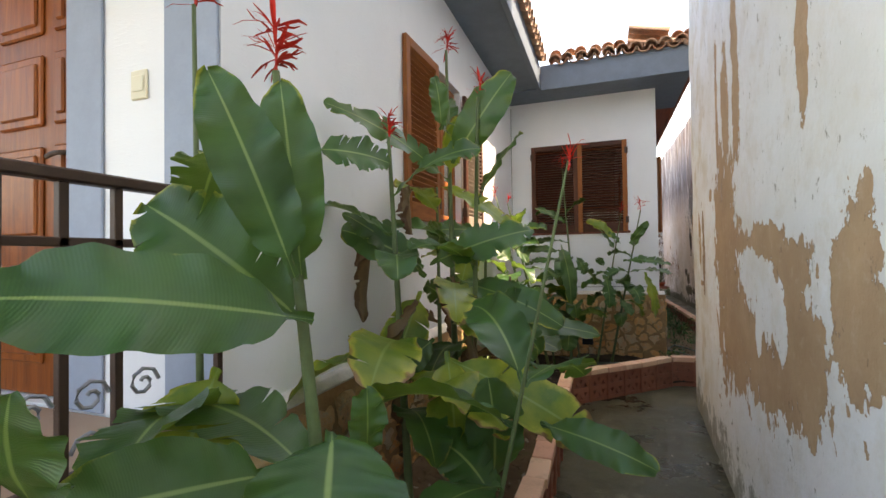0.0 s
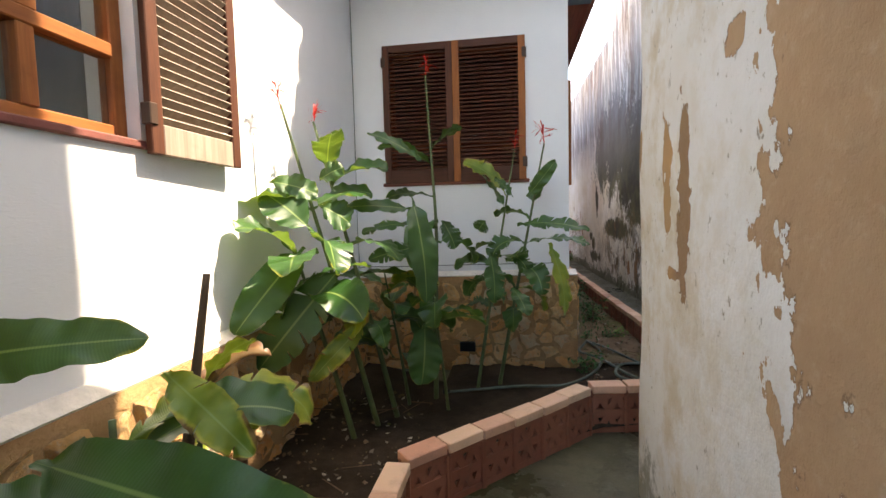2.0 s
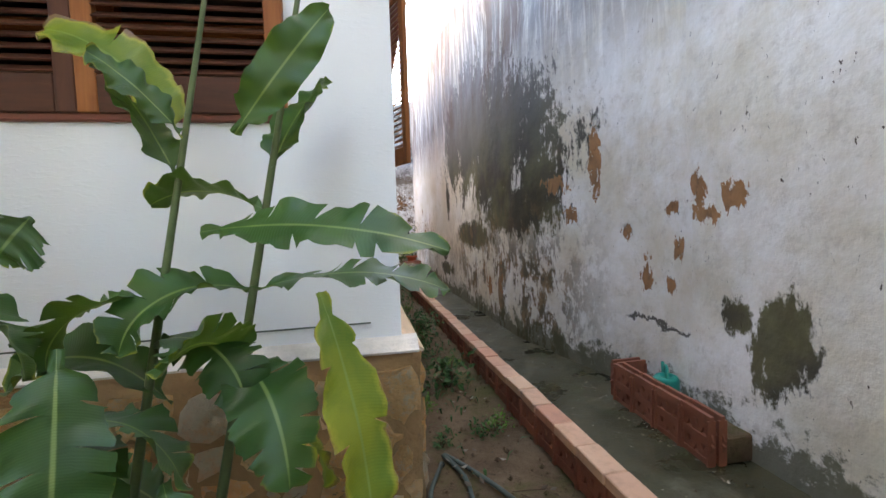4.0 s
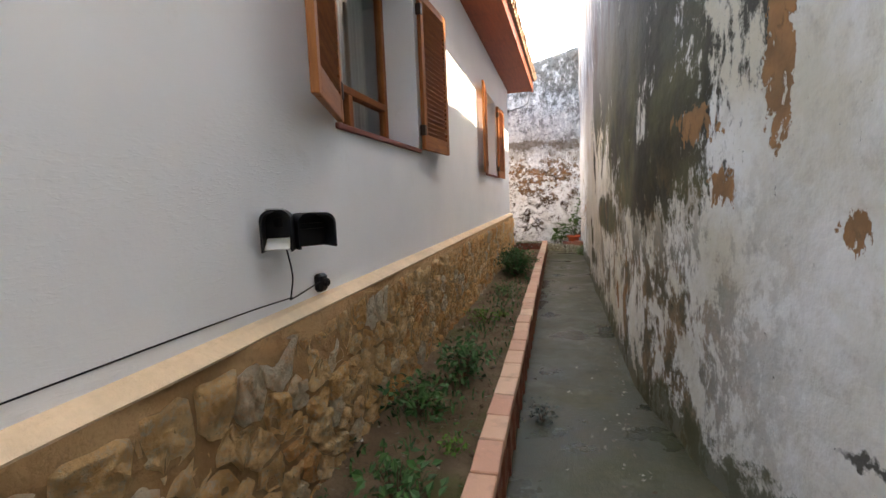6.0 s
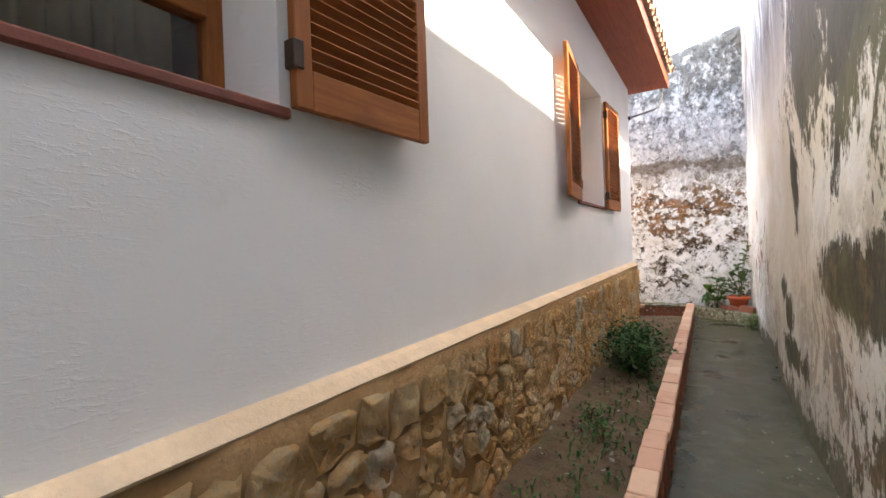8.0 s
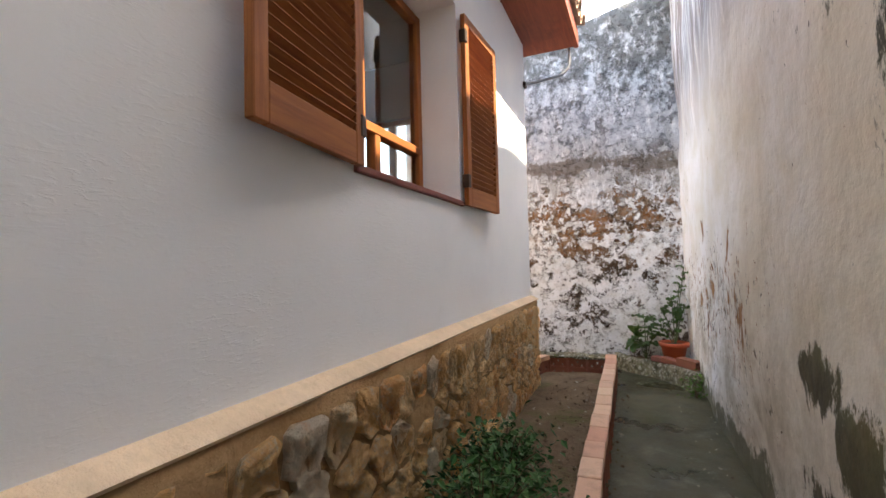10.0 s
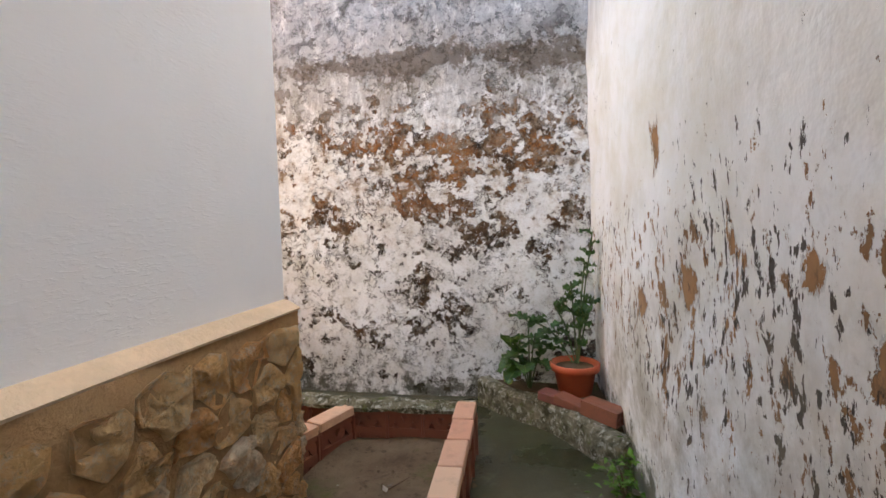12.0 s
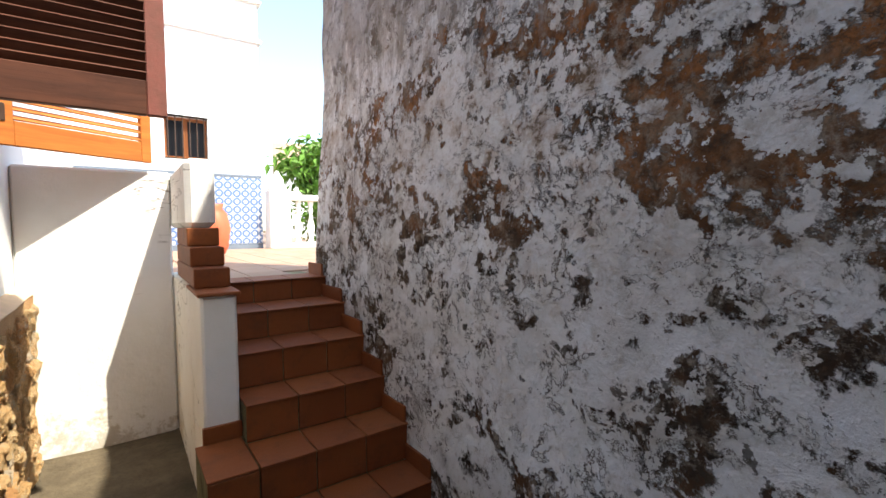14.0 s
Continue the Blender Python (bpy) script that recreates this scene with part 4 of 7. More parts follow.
shutter("open varnished louvred shutter against the white wall", 0.62, 1.34, pose(AX + 0.045, 3.54, 1.78, 0, 0, -92), WOODH, WOODV, WOODH)
shutter("open varnished louvred shutter with bleached bottom rail", 0.59, 1.34, pose(AX + 0.045, 4.30, 1.78, 0, 0, 88), PALE, DARKV, PALE, flip=-1)
shutter("closed dark brown louvred shutter of the wing", 0.68, 1.32, pose(-1.03, BY - 0.02, 1.835, 0, 0, 0), DARKH, DARKV, DARKH, 30)
shutter("closed dark brown louvred shutter of the wing", 0.68, 1.32, pose(0.33, BY - 0.02, 1.835, 0, 0, 180), DARKH, WOODV, DARKH, 30, flip=-1)
shutter("half-open varnished louvred shutter on the side wall", 0.68, 1.32, pose(long_x(9.23) + 0.03, 9.23, 1.88, 0, 0, -70), WOODH, WOODV, WOODH)
shutter("open varnished louvred shutter flat on the side wall", 0.68, 1.32, pose(long_x(10.74) + 0.04, 10.74, 1.88, 0, 0, 87), WOODH, WOODV, WOODH, flip=-1)
shutter("open varnished louvred shutter near the house end", 0.66, 1.32, pose(long_x(14.28) + 0.03, 14.28, 1.83, 0, 0, -83), WOODH, WOODV, WOODH)
shutter("open varnished louvred shutter near the house end", 0.63, 1.32, pose(long_x(15.54) + 0.04, 15.54, 1.815, 0, 0, 88), WOODH, WOODV, WOODH, flip=-1)
# darker slats and stiles stand in for this leaf's backlit, shaded side
shutter("louvred shutter standing open off the end wall, its shade put into dark wood", 0.66, 1.32, pose(-0.72, EY + 0.03, 1.87, 0, 0, 90), DARKH, CANAL, DARKH, 30, flip=-1)
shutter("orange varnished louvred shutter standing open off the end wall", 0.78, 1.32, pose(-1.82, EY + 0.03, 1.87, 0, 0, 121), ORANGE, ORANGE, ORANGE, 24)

# panelled entrance door
door = thing("door_1", "varnished panelled wooden entrance door, shut", "door", pose(-2.22, 1.36, 0.87), kind="structure")
part("leaf", box(-0.93, 0.0, 0.0, 0.045, 0, 2.12, 0.004), DOORWOOD, door)
for x0, x1 in ((-0.2, -0.08), (-0.62, -0.28), (-0.85, -0.70)):
    for z0, z1 in ((0.15, 0.62), (0.72, 1.18), (1.28, 1.62), (1.72, 2.02)):
        p = part("panel", add_box(box(x0, x1, -0.014, 0.002, z0, z1, 0.01), x0 + 0.03, x1 - 0.03, -0.026, -0.008, z0 + 0.04, z1 - 0.04, 0.009), DOORWOOD, door)
part("lock_plate", box(-0.06, -0.025, -0.012, 0.0, 1.0, 1.2, 0.003), IRON, door)
part("door_handle", tube(spline([(-0.045, -0.01, 1.12), (-0.045, -0.06, 1.12), (-0.1, -0.065, 1.12), (-0.16, -0.06, 1.11)], 4), [0.011] * 13), IRON, door, "dark iron lever handle")
switch = thing("light_switch", "cream double light switch on the porch wall", "switch", pose(-1.775, 1.3, 2.22))
part("plate", box(-0.045, 0.045, -0.012, 0.0, -0.06, 0.06, 0.004), CREAM, switch)
part("rocker", box(-0.032, 0.032, -0.018, -0.012, -0.03, 0.035, 0.003), CREAM, switch)

# curtains and a ceiling line seen in the rooms
for y0, y1, x in ((10.15, 10.62, 0.2), (9.3, 9.42, 0.18)):
    bm = bmesh.new()
    k = 40
    rows = []
    for i in range(k + 1):
        y = y0 + (y1 - y0) * i / k
        d = 0.03 * math.sin(i * 1.3) + 0.01 * math.sin(i * 2.9)
        rows.append([bm.verts.new((x + d, y, z)) for z in (1.75, 2.5, 3.3)])
    for a, b in zip(rows, rows[1:]):
        for i in range(2):
            bm.faces.new((a[i], b[i], b[i + 1], a[i + 1]))
    tagged(part("curtain", bm, CURTAIN, smooth=True), "cream pleated curtain behind the window", "curtain")


# ---- garden kerbs ----
def lattice():
    """An openwork hollow brick, 0.25 long and 0.27 high, its pattern on both faces."""
    bm = bmesh.new()
    for y in (-0.034, 0.034):
        for z in (0.008, 0.135, 0.262):
            add_bar(bm, (-0.122, y, z), (0.122, y, z), 0.024, 0.05)
        for x in (-0.116, 0.116):
            add_bar(bm, (x, y, 0.0), (x, y, 0.262), 0.012, 0.05)
        for r in range(2):
            for i in range(4):
                x0, x1 = -0.122 + 0.061 * i, -0.061 + 0.061 * i
                z0, z1 = 0.012 + 0.127 * r, 0.13 + 0.127 * r
                a, b = ((x0, y, z0), (x1, y, z1)) if (i + r) % 2 else ((x0, y, z1), (x1, y, z0))
                add_bar(bm, a, b, 0.013, 0.046)
    return bm


LATTICE = mesh_of(lattice(), "hollow_brick", HOLLOW)
KERB_BRICK = mesh_of(box(-0.119, 0.119, -0.059, 0.059, -0.027, 0.027, 0.005), "brick", BRICK)


def kerb(p0, p1, label, z=0.27, lower=True, top=True):
    holder = thing("garden_kerb", label, "kerb", kind="structure")
    a, b = Vector((*p0, 0)), Vector((*p1, 0))
    k = max(1, round((b - a).length / 0.247))
    turn = math.degrees(math.atan2(b.y - a.y, b.x - a.x))
    for i in range(k):
        p = a + (b - a) * (i + 0.5) / k
        w = (b - a).length / k / 0.247
        m = pose(p.x + random.uniform(-0.006, 0.006), p.y, z + 0.03 + random.uniform(-0.003, 0.004), random.uniform(-1, 1), random.uniform(-1, 1), turn + random.uniform(-1.5, 1.5))
        if top:
            share("brick", KERB_BRICK, m @ Matrix.Diagonal((w, 1, 1, 1)), holder)
        if lower:
            share("hollow_brick", LATTICE, pose(p.x, p.y, z - 0.268, 0, 0, turn) @ Matrix.Diagonal((w, 1, 1, 1)), holder)
    return holder


kerb((-0.37, -3.0), (-0.37, 4.62), "clay kerb bricks on openwork hollow bricks beside the bed")
kerb((-0.36, 4.68), (0.66, 5.68), "clay kerb bricks on openwork hollow bricks beside the bed")
kerb((0.7, 5.73), (1.62, 5.86), "clay kerb bricks on openwork hollow bricks beside the bed")
kerb((1.64, 5.9), (1.31, 18.36), "long row of pink clay kerb bricks along the path")
kerb((0.58, 18.35), (1.26, 18.35), "mossy openwork brick kerb at the end of the bed", 0.27, top=False)
kerb((0.36, 17.75), (0.56, 18.3), "clay kerb bricks beside the house corner", 0.24)
kerb((-0.15, 18.38), (0.5, 18.36), "mossy openwork brick kerb before the stairs", 0.27, top=False)
def mossy_cap(p0, p1, z, w=0.075):
    """A crumbling mortar cap from p0 to p1 on the openwork bricks."""
    a, b = Vector((*p0, z)), Vector((*p1, z))
    u = (b - a).normalized()
    n = Vector((u.y, -u.x, 0))
    k = round((b - a).length / 0.03)
    bm = bmesh.new()
    cols = []
    for i in range(k + 1):
        p = a + (b - a) * i / k
        j = [0.014 * noise.noise(p * 9 + Vector((q * 3.1, 0, 0))) for q in range(6)]
        cols.append([bm.verts.new(p + n * (q * w + j[e]) + Vector((0, 0, h + j[5 - e]))) for e, (q, h) in enumerate(((-1, 0.0), (-1.05, 0.028), (-0.4, 0.05), (0.45, 0.048), (1.05, 0.025), (1, 0.0)))])
    for c, d in zip(cols, cols[1:]):
        for i in range(6):
            bm.faces.new((c[i], d[i], d[(i + 1) % 6], c[(i + 1) % 6]))
    bm.faces.new(cols[0])
    bm.faces.new(cols[-1])
    return tagged(part("kerb_cap", bm, LICHEN), "mossy crumbling mortar cap on the kerb", "kerb", kind="structure")


mossy_cap((0.56, 18.35), (1.36, 18.37), 0.268)
mossy_cap((-0.17, 18.4), (0.54, 18.36), 0.268)

patch("soil_front", [(AX, -3.0), (-0.4, -3.0), (-0.4, 4.7), (AX, 4.7)], 0.07, SOIL, "brown garden soil in the canna bed", "soil")
patch("soil_corner", [(AX, 4.7), (-0.4, 4.7), (0.62, 5.75), (AX, 7.0)], 0.05, SHADESOIL, "dark garden soil in the corner bed, deepened for shade", "soil")
patch("soil_corner", [(-0.4, 5.3), (1.6, 5.9), (1.55, 7.0), (-0.4, 7.0)], 0.055, SHADESOIL, "dark garden soil with a hose on it, deepened for shade", "soil")
patch("soil_side", [(0.7, 6.9), (1.62, 6.9), (1.34, 18.3), (0.5, 18.3)], 0.1, SOIL, "dry garden soil along the house", "soil", amp=0.04)

# ---- stairs, parapet and terrace ----
SY0, SY1 = 18.62, 19.36
NOSE = [-0.36, -0.60, -0.85, -1.10, -1.40, -1.74]
TOP = [0.24, 0.43, 0.61, 0.79, 0.95, 1.09]
stairs = thing("stairs", "stairs clad in glazed terracotta tiles along the old wall", "stairs", kind="structure")
bm = bmesh.new()
for i, x in enumerate(NOSE):
    add_box(bm, -2.3, x - 0.012, SY0 + 0.002 * i, SY1, 0.0 if i == 0 else TOP[i - 1], TOP[i] - 0.012)
part("core", bm, MOSSY, stairs)
tw = (SY1 - SY0) / 3
for i, x in enumerate(NOSE):
    z, under = TOP[i], TOP[i - 1] if i else 0.0
    back = NOSE[i + 1] if i < 5 else x - 0.28
    for j in range(3):
        y0 = SY0 + tw * j + 0.003
        part("tile", box(back, x + 0.008, y0, y0 + tw - 0.006, z - 0.012, z, 0.003), TILE, stairs)
        part("tile", box(x - 0.012, x - 0.001, y0, y0 + tw - 0.006, under + 0.001, z - 0.014, 0.002), TILE, stairs)
    part("skirting_tile", box(back + 0.005, x - 0.004, SY1 - 0.035, SY1 - 0.02, z + 0.001, z + 0.085, 0.002), TILE, stairs)
# bottom steps wrap round the pier
for i, (x0, x1) in enumerate(((-0.60, -0.36), (-0.95, -0.60))):
    z, under = TOP[i], TOP[i - 1] if i else 0.0
    part("side_step", box(x0, x1 - 0.002, SY0 - 0.2, SY0 - 0.002, 0.0, z - 0.012), MOSSY, stairs)
    part("tile", box(x0, x1 + 0.006, SY0 - 0.202, SY0 - 0.004, z - 0.012, z, 0.003), TILE, stairs)
    part("tile", box(x1 - 0.002, x1 + 0.008, SY0 - 0.2, SY0 - 0.004, under, z - 0.014, 0.002), TILE, stairs)
WORN = Mat("worn_white_paint", 0.85)
g = WORN.do("ADD", WORN.noise(5, 9, 0.76), WORN.band(WORN.axis(2), 0.0, 0.9, 0.26, -0.05))
cc = WORN.mix(WORN.band(WORN.noise(1.2, 5), 0.4, 0.65), (0.88, 0.87, 0.84), (0.80, 0.78, 0.72))
crack = WORN.do("ABSOLUTE", WORN.do("SUBTRACT", WORN.noise(1.1, 6, 0.55, WORN.stretch(1, 0.5, 3.0)), 0.5))
cc = WORN.mix(WORN.do("MULTIPLY", WORN.band(crack, 0.006, 0.002, 0, 0.8), WORN.band(WORN.noise(1.6, 4), 0.48, 0.55)), cc, (0.16, 0.13, 0.10))
WORN.colour(WORN.mix(WORN.band(g, 0.70, 0.78, 0, 0.6), cc, (0.40, 0.33, 0.23)))
WORN.bump(WORN.noise(5, 7, 0.7), 0.012)
WORN = WORN.mat
parapet = thing("parapet", "white painted stair parapet stepping up, worn at the base", "parapet", kind="structure")
part("pier", box(-1.35, -0.95, SY0 - 0.16, SY0 - 0.005, 0.43, 1.12, 0.012), WORN, parapet)
part("low_wall", box(-2.4, -1.352, SY0 - 0.16, SY0 - 0.005, 0.0, 1.12, 0.012), WORN, parapet)
part("footing", box(-1.35, -0.972, SY0 - 0.158, SY0 - 0.007, 0.0, 0.429, 0.005), WORN, parapet)
part("skirting_tile", box(-0.955, -0.938, SY0 - 0.17, SY0, 0.431, 0.51, 0.003), TILE, parapet)
part("coping_tile", box(-1.36, -0.93, SY0 - 0.175, SY0 + 0.01, 1.122, 1.14, 0.004), TILE, parapet)
for i, (x, z) in enumerate(((-1.12, 1.142), (-1.25, 1.242), (-1.38, 1.342))):
    part("coping_step", box(-1.9, x, SY0 - 0.165 + 0.002 * i, SY0 - 0.002 * i, z, z + 0.098, 0.005), TILE, parapet)
part("high_wall", box(-2.5, -1.42, SY0 - 0.16, SY0 - 0.01, 1.44, 1.82, 0.03), WORN, parapet)
tagged(part("wall_courtyard", box(-2.5, -2.25, EY + 0.002, SY0 - 0.162, 0.0, 1.82, 0.015), WORN), "cracked white painted wall of the small yard", "wall", kind="structure")

patch("yard_floor", [(-2.3, EY), (-0.98, EY), (-0.98, SY0 - 0.16), (-2.3, SY0 - 0.16)], 0.02, YARD, "pale stained concrete floor of the small yard", "floor", 0.1, 0.01)
slab("terrace", [(-30, SY0 + 0.0), (-2.301, SY0), (-2.301, 19.9), (-1.9, 19.9), (-1.9, 45), (-30, 45)], 0.0, 1.07, TERRACE, "sunlit tiled terrace above the stairs", "terrace")
slab("terrace", [(-30, 17.0), (-7.02, 17.0), (-7.02, EY), (-2.52, EY), (-2.52, SY0 - 0.002), (-30, SY0 - 0.002)], 0.0, 1.07, TERRACE, "terrace behind the yard wall", "terrace")
floor_tiles = thing("terrace_tiles", "glossy terracotta floor tiles of the landing", "floor tiles", kind="structure")
FT = mesh_of(box(-0.146, 0.146, -0.146, 0.146, 0.0, 0.012, 0.002), "tile", TERRACE)
for i in range(15):
    for j in range(16):
        x, y = -2.24 - 0.3 * i, SY0 + 0.16 + 0.3 * j
        if i == 0 and y > 19.3:
            continue
        share("tile", FT, pose(x, y, 1.071), floor_tiles)

# ---- rubble stones of the base ----
def clip(poly, mx, mz, nx, nz):
    """The part of a polygon on the near side of a line through (mx, mz) with normal (nx, nz)."""
    out = []
    for (ax, az), (bx, bz) in zip(poly, poly[1:] + poly[:1]):
        da, db = (ax - mx) * nx + (az - mz) * nz, (bx - mx) * nx + (bz - mz) * nz
        if da <= 0:
            out.append((ax, az))
        if da * db < 0:
            f = da / (da - db)
            out.append((ax + (bx - ax) * f, az + (bz - az) * f))
    return out


def stone_bm(poly, r):
    """A rubble stone: a crooked outline with a broken, uneven face."""
    cx, cz = sum(p[0] for p in poly) / len(poly), sum(p[1] for p in poly) / len(poly)
    ring = []
    for (ax, az), (bx, bz) in zip(poly, poly[1:] + poly[:1]):
        if math.hypot(bx - ax, bz - az) < 0.012:
            continue
        for f in ((0.12, 0.5, 0.88) if math.hypot(bx - ax, bz - az) > 0.05 else (0.3, 0.7)):
            ring.append((ax + (bx - ax) * f - cx + r.uniform(-0.017, 0.017), az + (bz - az) * f - cz + r.uniform(-0.017, 0.017)))
    tx, tz, top = r.uniform(-0.16, 0.16), r.uniform(-0.1, 0.2), r.uniform(0.008, 0.024)
    bm = bmesh.new()
    rows = []
    for f, d, j in ((0.99, -0.035, 0.0), (0.96, 0.78, 0.006), (0.76, 1.05, 0.010), (0.36, 1.0, 0.011)):
        rows.append([bm.verts.new((x * f, d * top + (tx * x + tz * z) * (f < 0.95) + r.uniform(-j, j) if d > 0 else -0.03, z * f)) for x, z in ring])
    tip = bm.verts.new((0, top + r.uniform(-0.006, 0.006), 0))
    k = len(ring)
    for lo, hi in zip(rows, rows[1:]):
        for a in range(k):
            b = (a + 1) % k
            bm.faces.new((lo[a], lo[b], hi[b], hi[a]))
    for a in range(k):
        bm.faces.new((rows[-1][a], rows[-1][(a + 1) % k], tip))
    return bm, cx, cz


dice = random.Random(5)
for ob, a, u, n, length, za, zb in base_objects:
    turn = math.atan2(n.y, n.x) - math.pi / 2
    sign = 1 if u.x * n.y - u.y * n.x > 0 else -1
    high = min(za, zb) - 0.115
    seeds, z, odd = [], 0.05, 0
    while z < high:
        h = dice.uniform(0.10, 0.15)
        s = dice.uniform(0.0, 0.12)
        while s < length:
            w = dice.uniform(0.10, 0.27)
            seeds.append((s + w / 2, z + dice.uniform(-0.045, 0.045)))
            s += w
        z += h
    for sx, sz in seeds:
        e = dice.uniform(0.0, 0.035)
        poly = [(max(0.01, sx - 0.17), max(0.0, sz - 0.14)), (min(length - 0.01, sx + 0.17), max(0.0, sz - 0.14)), (min(length - 0.01, sx + 0.17), min(high + e, sz + 0.14)), (max(0.01, sx - 0.17), min(high + e, sz + 0.14))]
        gap = dice.uniform(0.003, 0.017) if length > 8 else dice.uniform(0.008, 0.024)
        for ox, oz in seeds:
            dx, dz = ox - sx, oz - sz
            d = math.hypot(dx, dz)
            if 0 < d < 0.45:
                poly = clip(poly, sx + dx * (0.5 - gap / d), sz + dz * (0.5 - gap / d), dx, dz)
                if len(poly) < 3:
                    break
        if len(poly) < 3 or dice.random() < 0.04:
            continue
        wide = max(p[0] for p in poly) - min(p[0] for p in poly)
        if wide < 0.05 or max(p[1] for p in poly) - min(p[1] for p in poly) < 0.04:
            continue
        bm, cx, cz = stone_bm([(p[0] * sign, p[1]) for p in poly], dice)
        at = a + u * (cx * sign) + n * dice.uniform(0.058, 0.074) + Vector((0, 0, cz + (zb - za) * cx * sign / length))
        share("stone", mesh_of(bm, "stone", STONE), Matrix.Translation(at) @ Matrix.Rotation(turn, 4, "Z"), ob)


vent = part("vent", box(-0.075, 0.075, -0.02, 0.03, -0.045, 0.045, 0.004), BLACK, base_objects[1][0], "dark air vent in the stone base")
vent.matrix_basis = Matrix.Translation((-0.25, BY - 0.085, 0.24))

# ---- canna plants ----
def leaf_bm(length, width, rise, droop, r, ragged=0.0, fold=0.25, twist=0.0):
    """A broad blade that leaves its stem along +x, rising at some degrees and bending down."""
    bm = bmesh.new()
    uv = bm.loops.layers.uv.new("UVMap")
    nu, nv = 40, 8
    x = z = 0.0
    grid = []
    wave, wave2 = r.uniform(0, 6), r.uniform(0, 6)
    for i in range(nu + 1):
        t = i / nu
        a = radians(rise - droop * t ** 1.4)
        if i:
            x += length / nu * math.cos(a)
            z += length / nu * math.sin(a)
        body = max(0.0, (t - 0.1) / 0.9)
        w = width * (max(0.0, math.sin(math.pi * body ** 0.85)) ** 0.52 if body else 0.0) * 0.5 + (0.012 if t < 0.2 else 0.002)
        row = []
        roll = radians(twist) * t
        for j in range(nv + 1):
            v = j / nv * 2 - 1
            ww = w
            if ragged and abs(v) > 0.7 and 2 < i < nu:
                ww *= 1 - 0.16 * ragged * r.random() ** 2
            side = v * ww
            up = abs(v) ** 1.3 * w * fold + 0.012 * math.sin(i * 0.45 + wave + v * 2) * abs(v) + 0.006 * math.sin(i * 1.1 + wave2) * v * v
            d, e = side * math.cos(roll) - up * math.sin(roll), side * math.sin(roll) + up * math.cos(roll)
            row.append(bm.verts.new((x - e * math.sin(a) + abs(v) ** 1.5 * w * 0.28 * math.cos(a), d, z + e * math.cos(a) + abs(v) ** 1.5 * w * 0.28 * math.sin(a))))
        grid.append(row)
    for i in range(nu):
        for j in range(nv):
            f = bm.faces.new((grid[i][j], grid[i + 1][j], grid[i + 1][j + 1], grid[i][j + 1]))
            for lo, (p, q) in zip(f.loops, ((i, j), (i + 1, j), (i + 1, j + 1), (i, j + 1))):
                lo[uv].uv = (p / nu, q / nv)
            f.smooth = True
    if ragged > 0.3:
        # slits torn between the side veins, closing towards the midrib
        bm.faces.ensure_lookup_table()
        cut = []
        for side in (0, 1):
            i = r.randrange(6, 14)
            while i < nu - 1:
                deep = r.choice((1, 2, 2, 3, 3))
                sag = r.uniform(-0.012, 0.008)
                for j in range(deep + 1):
                    k = j if side else nv - j
                    p, q = grid[i][k], grid[i + 1][k]
                    mid = (p.co + q.co) / 2
                    f = 1 - j / deep
                    p.co = mid.lerp(p.co, f)
                    q.co = mid.lerp(q.co, f) + Vector((0, 0, sag * f))
                cut += [bm.faces[i * nv + (j if side else nv - 1 - j)] for j in range(deep)]
                i += r.randrange(3, 10) if ragged > 0.6 else r.randrange(7, 18)
        bmesh.ops.delete(bm, geom=cut, context="FACES")
    return bm


def flower_bm(size, count, r):
    """A loose head of narrow curling petals on a short spike."""
    bm = bmesh.new()
    tube_into(bm, [(0, 0, 0), (0.003, 0, size * 0.5), (0, 0.003, size)], [0.004, 0.003, 0.001], 5)
    for i in range(count * 2 + 4):
        a, e = r.uniform(0, 6.28), radians(r.uniform(-15, 75))
        z0 = size * r.uniform(0.25, 0.95)
        d = Vector((math.cos(a) * math.cos(e), math.sin(a) * math.cos(e), math.sin(e)))
        side = d.cross(Vector((0, 0, 1))).normalized()
        ln, w = size * r.uniform(0.35, 0.7), size * r.uniform(0.011, 0.026)
        last = None
        for k in range(5):
            t = k / 4
            c = Vector((0, 0, z0)) + d * ln * t + Vector((0, 0, -0.3 * ln * t * t * r.uniform(0.2, 1)))
            ww = w * (0.35 + 1.3 * math.sin(math.pi * min(1, t * 0.9 + 0.05)))
            pair = (bm.verts.new(c - side * ww), bm.verts.new(c + side * ww + Vector((0, 0, ww * 0.6))))
            if last:
                bm.faces.new((last[0], pair[0], pair[1], last[1]))
            last = pair
    return bm


